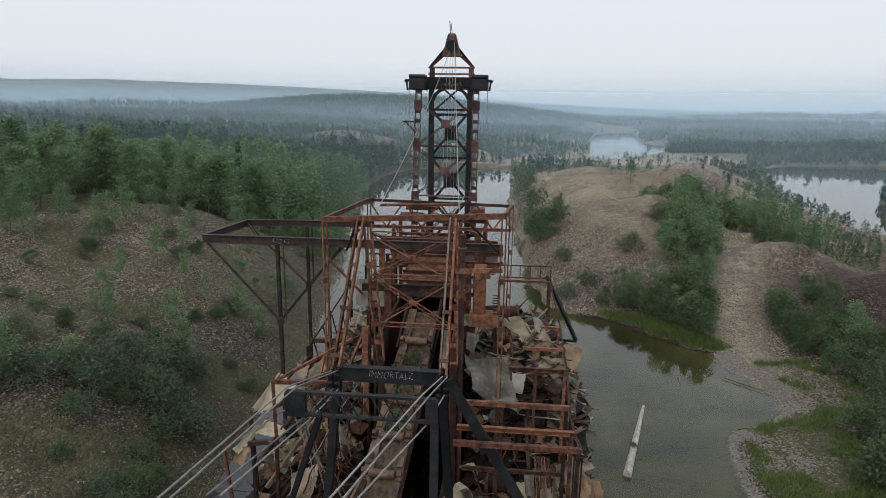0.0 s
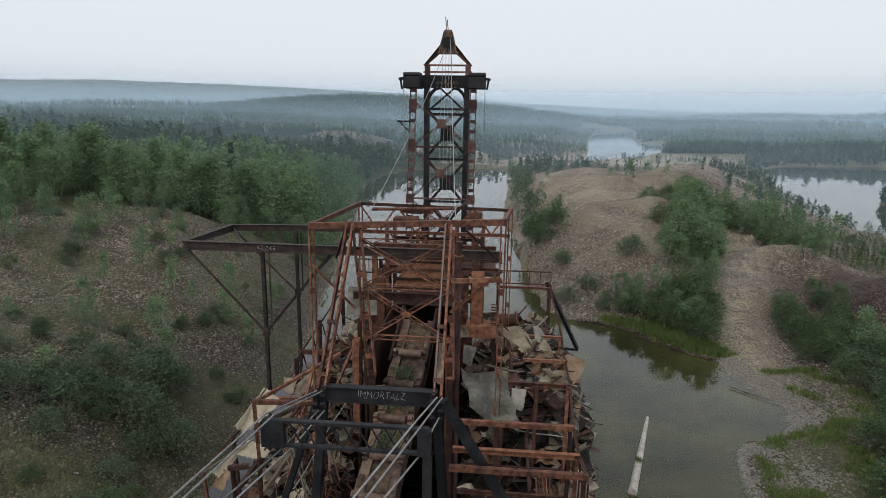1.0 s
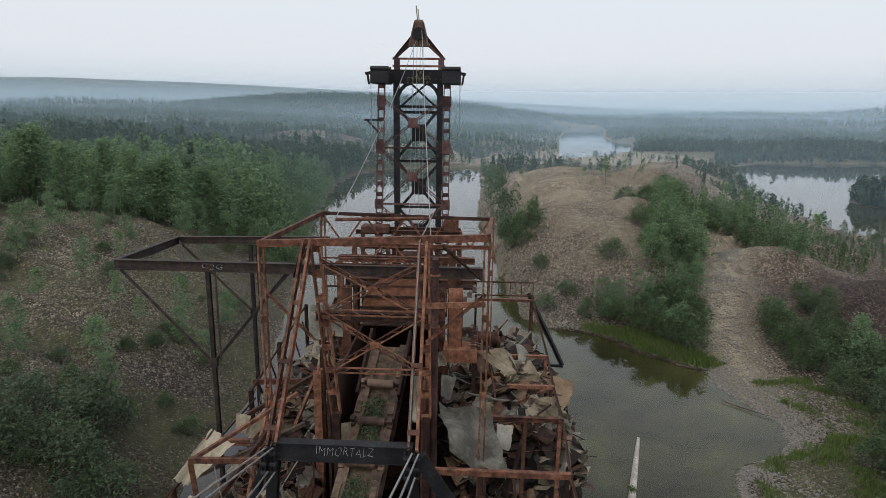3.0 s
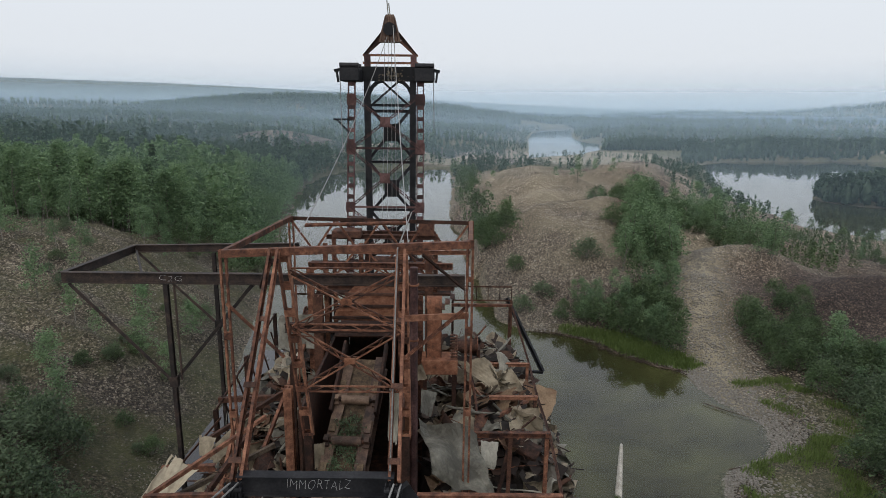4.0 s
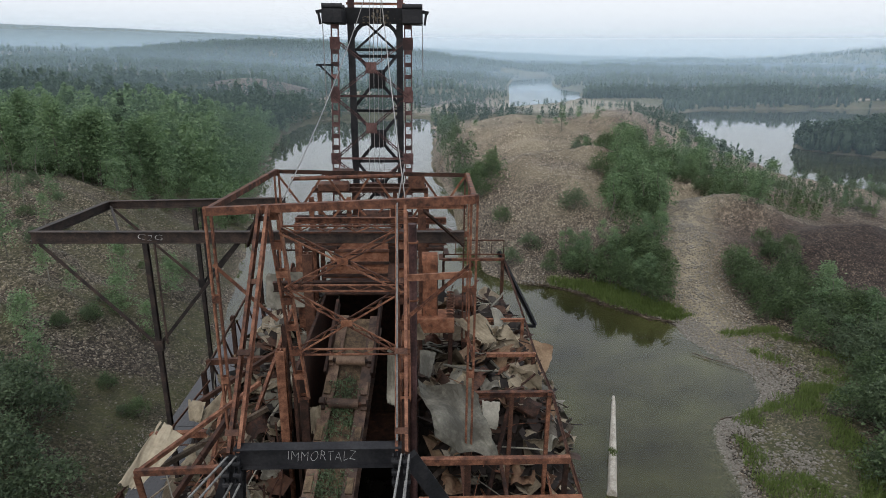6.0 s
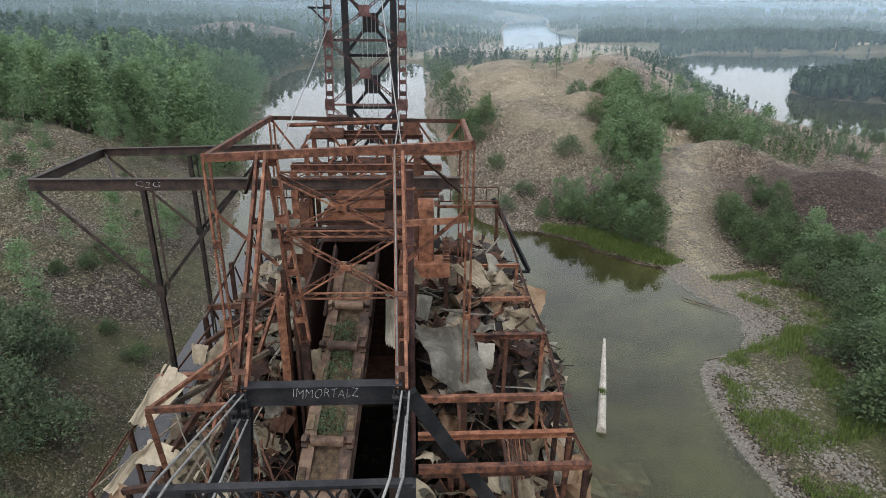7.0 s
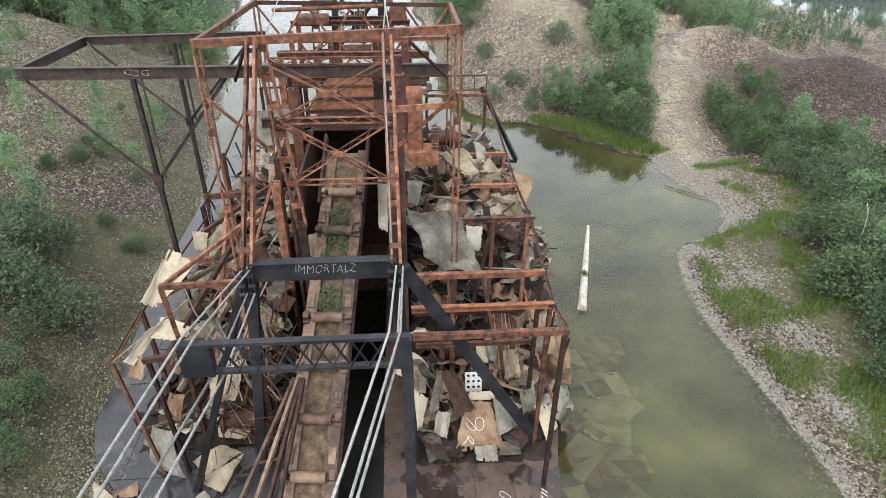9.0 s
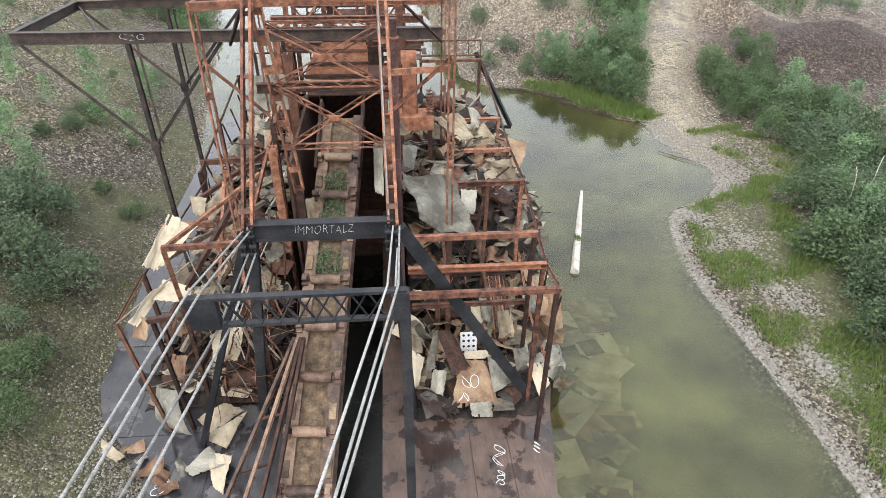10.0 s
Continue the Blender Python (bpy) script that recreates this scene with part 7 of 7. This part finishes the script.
# farther woods, too many to count
def far_woods(name, count, area, low, high, allow, seed, label, quads=20, leaf=0.2, core=True, mat=None):
    g = np.random.RandomState(seed)
    xs, ys = g.uniform(area[0], area[1], count * 4), g.uniform(area[2], area[3], count * 4)
    zs = terrain(xs, ys)
    ok = (zs > (0.06 if mat else 0.25)) & allow(xs, ys)
    xs, ys, zs = xs[ok][:count], ys[ok][:count], zs[ok][:count]
    n = len(xs)
    h = g.uniform(low, high, n) * np.clip(0.9 + 0.3 * wobble(xs, ys, 55, seed + 80), 0.7 if core else 0.45, 1.2)
    f = g.rand(n, quads) ** 0.8
    a, rr = g.uniform(0, 6.28, (n, quads)), np.sqrt(g.rand(n, quads))
    conifer = (g.rand(n) < 0.45)[:, None]
    w = np.where(conifer, 0.20 * (1.05 - f), 0.27 * np.sin(np.pi * (0.15 + 0.8 * f)))
    c = np.stack([xs[:, None] + np.cos(a) * rr * w * h[:, None], ys[:, None] + np.sin(a) * rr * w * h[:, None], zs[:, None] + (0.06 + 0.9 * f) * h[:, None]], -1).reshape(-1, 3)
    co = leaf_quads(g, c, 1.0, 0.8).reshape(-1, 3, 3)
    co = (c[:, None, :] + (co - c[:, None, :]) * (np.repeat(h, quads) * leaf)[:, None, None]).reshape(-1, 3)
    faces = np.arange(len(co)).reshape(-1, 3)
    if core:
        k = np.arange(5) * 1.2566
        wide = np.where(conifer[:, 0], 0.15, 0.17)[:, None] * h[:, None] * g.uniform(0.8, 1.2, (n, 5))
        low_ring = np.stack([xs[:, None] + np.cos(k) * wide, ys[:, None] + np.sin(k) * wide, (zs + h * np.where(conifer[:, 0], 0.06, 0.35))[:, None] + 0 * wide], -1)
        tip = np.stack([xs, ys, zs + h * 0.93], -1)[:, None]
        foot = np.stack([xs, ys, zs - 0.1], -1)[:, None]
        extra = np.concatenate([low_ring, tip, foot], 1)
        o = len(co) + np.arange(n)[:, None] * 7
        i, j = np.arange(5), (np.arange(5) + 1) % 5
        cone = np.stack([o + i, o + j, np.repeat(o + 5, 5, 1)], -1).reshape(-1, 3)
        under = np.stack([o + j, o + i, np.repeat(o + 6, 5, 1)], -1).reshape(-1, 3)
        co = np.concatenate([co, extra.reshape(-1, 3)])
        faces = np.concatenate([faces, cone, under])
    return tagged(new(name, mesh_of(name, co, mat or LEAF_FAR, faces)), label, "woodland", kind="stuff")


def off_lake(x, y, gap):
    """Outside the far lake and the open ground before it."""
    return ~((x > FAR_A(y) - gap - np.interp(y, (300, 340, 420), (0, 0, 26))) & (x < FAR_B(y) + gap) & (y > 296) & (y < 850)) & (np.hypot((x - 68) / 36, (y - 300) / 52) > 1.15) & ~((x > 0) & (x < 130) & (y < 345))


far_woods("woodland", 620, (-120, -34, 104, 156), 7.5, 11, lambda x, y: WEST(y) - x > 9, 11, "birch wood behind the western tailings", 210, 0.08, False, LEAF_BIRCH)
far_woods("woodland", 470, (-62, -22, 84, 200), 3.0, 5.4, lambda x, y: (WEST(y) - x > 0.2) & (WEST(y) - x < 8), 21, "young birches crowding down to the western shore", 120, 0.08, False, LEAF_BIRCH)
far_woods("woodland", 380, (-70, -26, 92, 190), 5.5, 9, lambda x, y: (WEST(y) - x > 4) & (WEST(y) - x < 20), 22, "birch wood above the western shore", 160, 0.075, False, LEAF_BIRCH)
far_woods("woodland", 150, (0, 14, 84, 226), 2.5, 5.0, lambda x, y: (x - EAST(y) > 0.5) & (x - EAST(y) < 5.5), 23, "birches along the eastern shore of the channel", 110, 0.08, False, LEAF)
far_woods("woodland", 2600, (-260, -24, 130, 330), 5, 9, lambda x, y: ((WEST(y) - x > 2 + (y < 170) * 14) | (y > 300)) & (np.hypot((x + 45) / 60, (y - 285) / 36) > 1), 1, "mixed birch and spruce wood west of the lake", 44, 0.16, False)
far_woods("woodland", 7500, (-560, 400, 300, 700), 5, 8, lambda x, y: (wobble(x, y, 90, 61) > -0.45) & off_lake(x, y, 1.5), 2, "hazy mixed woodland across the valley", 16, 0.20)
far_woods("woodland", 900, (10, 150, 330, 850), 1.6, 3.4, lambda x, y: (x < FAR_A(y) - 1) & (x > FAR_A(y) - 32), 26, "low scrub along the far lake shore", 20, 0.24)
far_woods("woodland", 7000, (-420, 330, 690, 960), 7, 9.5, lambda x, y: off_lake(x, y, 2), 24, "dense dark wood on the low ridge across the valley", 8, 0.24)
far_woods("woodland", 9000, (-1300, 1100, 740, 1700), 9, 12.5, lambda x, y: (wobble(x, y, 200, 62) > -0.9) & off_lake(x, y, 5), 3, "distant hazy woodland on the valley side", 5, 0.26)
far_woods("woodland", 1100, (94, 210, 120, 200), 4, 7.5, lambda x, y: (x - LAKE_E(y) > 2), 4, "dense dark wood on the lake island", 34, 0.2, True, LEAF_FAR)
far_woods("woodland", 420, (104, 330, 258, 325), 3.2, 6.5, lambda x, y: (LAKE_E(y) - x > -0.5) & (LAKE_E(y) - x < 16) & (np.hypot((x - 205) / 40, (y - 318) / 10) > 1), 27, "trees crowding the far lake shore", 34, 0.19)
far_woods("woodland", 2300, (92, 380, 262, 370), 3.2, 7, lambda x, y: (wobble(x, y, 60, 63) > -0.7) & off_lake(x, y, 4) & (np.hypot((x - 205) / 40, (y - 318) / 10) > 1), 5, "trees along the far lake shore", 26, 0.2)
far_woods("woodland", 650, (-120, -12, 178, 268), 5, 9, lambda x, y: ((WEST(y) - x > 1.5) | (y > 247)) & (np.hypot((x + 45) / 30, (y - 272) / 14) > 1), 25, "wood along the far shore of the channel", 60, 0.13, False)
far_woods("woodland", 700, (-100, 30, 244, 330), 3, 6, lambda x, y: (wobble(x, y, 24, 64) > 0.25), 6, "scattered trees beyond the channel", 30, 0.18, False)
far_woods("woodland", 90, (26, 100, 284, 300), 2, 4, lambda x, y: (wobble(x, y, 16, 65) > 0.2), 7, "scattered bushes along the pale field", 30, 0.2, False)
far_woods("woodland", 330, (40, 98, 112, 246), 1.8, 3.4, lambda x, y: (x < LAKE_E(y) - 1) & (x > LAKE_E(y) - 22 + wobble(x, y, 14, 69) * 9), 8, "trees between the hill and the lake", 40, 0.18, False)
far_woods("woodland", 190, (2, 62, 200, 246), 2.2, 4.6, lambda x, y: (wobble(x, y, 20, 67) > -0.05) & (x < 44 + wobble(x, y, 9, 68) * 30), 9, "trees on the neck of land between the lakes", 34, 0.18, False)


far_woods("thicket", 34, (15, 23, 56.5, 66), 1.8, 3.2, lambda x, y: (x - EAST(y) > 2.2) & (x < PATH_X(y) - 2.2), 36, "alder thicket above the green bank", 170, 0.09, False, LEAF)
far_woods("thicket", 120, (12, 54, 58, 118), 2.4, 4.8, lambda x, y: (np.abs(x - THICKET(y)) < 1.6 + (y - 58) * 0.09) & (x - EAST(y) > 2.6) & (np.abs(x - PATH_X(y)) > 2.6), 34, "alder and birch thicket climbing beside the gravel mound", 190, 0.085, False, LEAF)
far_woods("thicket", 170, (40, 74, 84, 112), 1.5, 2.6, lambda x, y: (x > THICKET(y) + 3) & (LAKE_E(y) - x > 1) & (y > 80 + (x - 40) * 0.12), 35, "willow thicket on the lake bank", 130, 0.09, False, LEAF_WILLOW)
far_woods("thicket", 260, (38, 86, 80, 106), 1.2, 2.2, lambda x, y: (y > 78 + (x - 38) * 0.22) & (LAKE_E(y) - x > 0.5) & (wobble(x, y, 12, 70) > -0.35), 31, "dense willow and alder thicket above the lake", 90, 0.10, False, LEAF)
far_woods("thicket", 130, (25, 48, 78, 116), 2.0, 4.2, lambda x, y: (x > 24 + (y - 78) * 0.15) & (np.abs(x - PATH_X(y)) > 3.4) & (wobble(x, y, 10, 71) > -0.4), 32, "dense alder thicket beside the gravel mound", 100, 0.095, False, LEAF)
far_woods("thicket", 60, (22, 36, 64, 90), 1.8, 3.4, lambda x, y: (x < PATH_X(y) - 3.2) & (x > 17.5 + (y - 64) * 0.32), 33, "alder thicket along the gravel track", 90, 0.10, False, LEAF)


# grass along the bank, and on the ladder and the log
def grass_tufts(name, spots, height, label, blades=14, mat=None):
    g = np.random.RandomState(9)
    quads = []
    for x, y, z, k in spots:
        for _ in range(blades):
            a, l = g.uniform(0, 6.28), height * k * g.uniform(0.5, 1.2)
            bx, by = x + g.normal() * 0.16 * k, y + g.normal() * 0.16 * k
            dx, dy = math.cos(a), math.sin(a)
            wd = 0.016 * k + 0.008
            tip = (bx + dx * l * 0.45, by + dy * l * 0.45, z + l)
            quads += [(bx - dy * wd, by + dx * wd, z), (bx + dy * wd, by - dx * wd, z), (tip[0] + dy * wd * 0.3, tip[1] - dx * wd * 0.3, tip[2]), tip]
    return tagged(new(name, mesh_of(name, np.array(quads), mat or GRASS, np.arange(len(quads)).reshape(-1, 4))), label, "grass", kind="stuff")


g = np.random.RandomState(12)
spots = []
while len(spots) < 5000:
    x, y = g.uniform(12, 30), g.uniform(12, 64)
    d = east(x, y)
    strip = (y < 44 and 1.0 < d < 8.0) or (44 <= y < 53 and 2.6 < d < 7.0) or (56.3 < y < 63.6 and 0.3 < d < 2.8)
    if strip and 1.2 * (y > 52) + 1.5 * noise.noise(Vector((x * 0.22, y * 0.22, 3))) + 0.8 * noise.noise(Vector((x * 0.7, y * 0.7, 9))) - 0.02 > g.uniform(-0.15, 0.25):
        spots.append((x, y, z_at(x, y) - 0.02, g.uniform(0.7, 1.5)))
grass_tufts("bank_grass", spots, 0.23, "lush green grass along the pond bank", 9)
spots = []
while len(spots) < 900:
    x, y = g.uniform(12, 22), g.uniform(56, 66)
    if 0.4 < east(x, y) < 3.2 and z_at(x, y) > 0.02:
        spots.append((x, y, z_at(x, y) - 0.02, g.uniform(0.8, 1.6)))
grass_tufts("bank_grass", spots, 0.36, "tall bright green grass at the head of the pond", 12)
spots = []
stems = []
for _ in range(150):
    f = g.choice((g.uniform(0.735, 0.80), g.uniform(0.80, 0.86), g.uniform(0.66, 0.70)))
    c = Vector((-5.6, 12.0, -1.8)).lerp(Vector((-3.75, 34.0, 10.0)), f)
    spots.append((c.x + g.uniform(-0.6, 0.6), c.y, c.z + g.uniform(0.26, 0.42), g.uniform(0.3, 0.8)))
    stems.append(np.array(spots[-1][:3]) + g.normal(size=(16, 3)) * (0.12, 0.16, 0.09) + (0, 0, 0.12))
grass_tufts("ladder_weeds", spots, 0.30, "green weeds rooted in the silted ladder trough", 4, LEAF_BIRCH)
tagged(new("ladder_weed_leaves", mesh_of("ladder_weed_leaves", leaf_quads(g, np.concatenate(stems), 0.10), LEAF_WILLOW)), "small leaves of weeds grown over the ladder trough", "weeds", kind="stuff")
grass_tufts("log_grass", [(9.95 + g.normal() * 0.1, 37.4 + g.normal() * 0.2, 0.3, 0.6) for _ in range(10)], 0.3, "grass tuft growing on the floating log")


# loose cobbles on the shore and the near slopes
def cobbles(name, count, place, low, high, mat, label, seed):
    g = np.random.RandomState(seed)
    base = np.array([(1, 0, 0), (-1, 0, 0), (0, 1, 0), (0, -1, 0), (0, 0, 0.7), (0, 0, -0.5)], float)
    tri = np.array([(0, 2, 4), (2, 1, 4), (1, 3, 4), (3, 0, 4), (2, 0, 5), (1, 2, 5), (3, 1, 5), (0, 3, 5)])
    xs, ys = place(g, count)
    zs = terrain(xs, ys)
    keep = zs > -0.12
    xs, ys, zs = xs[keep], ys[keep], zs[keep]
    n = len(xs)
    s = g.uniform(low, high, (n, 1, 1)) * g.uniform(0.6, 1.4, (n, 1, 3))
    a = g.uniform(0, 6.28, n)
    rot = np.stack([np.stack([np.cos(a), -np.sin(a), 0 * a], -1), np.stack([np.sin(a), np.cos(a), 0 * a], -1), np.stack([0 * a, 0 * a, 1 + 0 * a], -1)], 1)
    co = np.einsum("nij,nkj->nki", rot, base[None] * s) + np.stack([xs, ys, zs], -1)[:, None, :] + g.normal(size=(n, 6, 3)) * low * 0.15
    faces = (tri[None] + (np.arange(n) * 6)[:, None, None]).reshape(-1, 3)
    return tagged(new(name, mesh_of(name, co.reshape(-1, 3), mat, faces)), label, "cobbles", kind="stuff")


def cobble_material(name, gain):
    m, nt, b = material(name, 0.85)
    geo = nt.nodes.new("ShaderNodeNewGeometry")
    tones = ((0.0, (0.05, 0.043, 0.036)), (0.5, (0.105, 0.092, 0.076)), (0.8, (0.17, 0.152, 0.13)), (1.0, (0.31, 0.29, 0.255)))
    col = ramp(nt, geo.outputs["Random Per Island"], *[(p, tuple(c * gain for c in tone)) for p, tone in tones])
    fine = ramp(nt, noise_of(nt, geo.outputs["Position"], 18, 3.0), (0.3, (0.8, 0.8, 0.8)), (0.7, (1.1, 1.1, 1.1)))
    nt.links.new(mixed(nt, 1.0, col, fine, "MULTIPLY"), b.inputs["Base Color"])
    return m


COBBLE, HILL_COBBLE = cobble_material("river_cobbles", 1.1), cobble_material("dry_cobbles", 1.75)
PALE_COBBLE = weathered("washed_pale_cobbles", (0.12, 0.110, 0.096), (0.23, 0.215, 0.19), (0.38, 0.36, 0.325), 0.85, 0.0, 6.0, 0.3, 0.0, 0.8)


def shore_spots(g, n):
    y = g.uniform(8, 66, n)
    drift = np.where(g.rand(n) < 0.2, 4.0 + 0.8 * g.normal(size=n) + 0.9 * np.sin(y * 0.9), np.abs(g.normal(size=n)) * np.where(y > 40, 1.6, 0.5))
    patch = np.sin(y * 0.55 + 1.0) + 0.6 * np.sin(y * 1.3)
    drift = np.where((drift > 2.2) & (patch < 0.45), np.abs(g.normal(size=n)) * 0.4, drift)
    return EAST(y) + drift - 0.25, y


def bank_spots(g, n):
    """Washed-out patches in the turf of the eastern bank."""
    centre = np.array(((18.6, 39.4, 0.7), (18.3, 36.0, 0.8), (20.2, 36.4, 0.9), (19.2, 31.4, 0.7), (19.9, 29.7, 0.7), (18.8, 25.7, 0.6), (19.2, 24.2, 0.6), (23.0, 44.2, 0.8), (23.6, 50.2, 1.0)))[g.randint(0, 9, n)]
    return centre[:, 0] + g.normal(size=n) * centre[:, 2] * 0.7, centre[:, 1] + g.normal(size=n) * centre[:, 2] * 1.2


def path_spots(g, n):
    y = g.uniform(44, 84, n)
    return PATH_X(y) + g.normal(size=n) * np.interp(y, (44, 50, 58, 66), (1.6, 2.4, 2.2, 1.7)), y


def slope_spots(g, n):
    y = g.uniform(18, 75, n)
    return WEST(y) - g.uniform(-0.3, 32, n) ** 1.0, y


def west_spots(g, n):
    y = g.uniform(10, 40, n)
    return WEST(y) - np.abs(g.normal(size=n)) * np.interp(y, (12, 22, 30), (3.5, 1.6, 0.9)) + 0.2, y


def hill_spots(g, n):
    x, y = g.uniform(6, 60, n), g.uniform(55, 105, n)
    return np.where(np.hypot((x - 41.5) / 14, (y - 64.5) / 10) < 1, 20 + (x - 41.5) * 0.5, x), np.where(np.hypot((x - 41.5) / 14, (y - 64.5) / 10) < 1, 92 + (y - 64.5), y)


cobbles("shore_cobbles", 9000, shore_spots, 0.045, 0.13, PALE_COBBLE, "pale washed cobbles along the waterline", 1)
cobbles("bank_cobbles", 2600, bank_spots, 0.05, 0.13, PALE_COBBLE, "pale washed cobbles showing through the bank turf", 7)
cobbles("path_cobbles", 7000, path_spots, 0.05, 0.14, PALE_COBBLE, "pale loose cobbles strewn over the gravel track", 5)
cobbles("west_pebbles", 12000, west_spots, 0.03, 0.075, PALE_COBBLE, "pale washed pebbles along the western waterline", 6)
cobbles("slope_cobbles", 24000, slope_spots, 0.035, 0.085, COBBLE, "loose mixed cobbles on the western tailings slope", 2)
cobbles("hill_cobbles", 18000, hill_spots, 0.05, 0.105, HILL_COBBLE, "loose mixed cobbles on the eastern tailings mounds", 3)
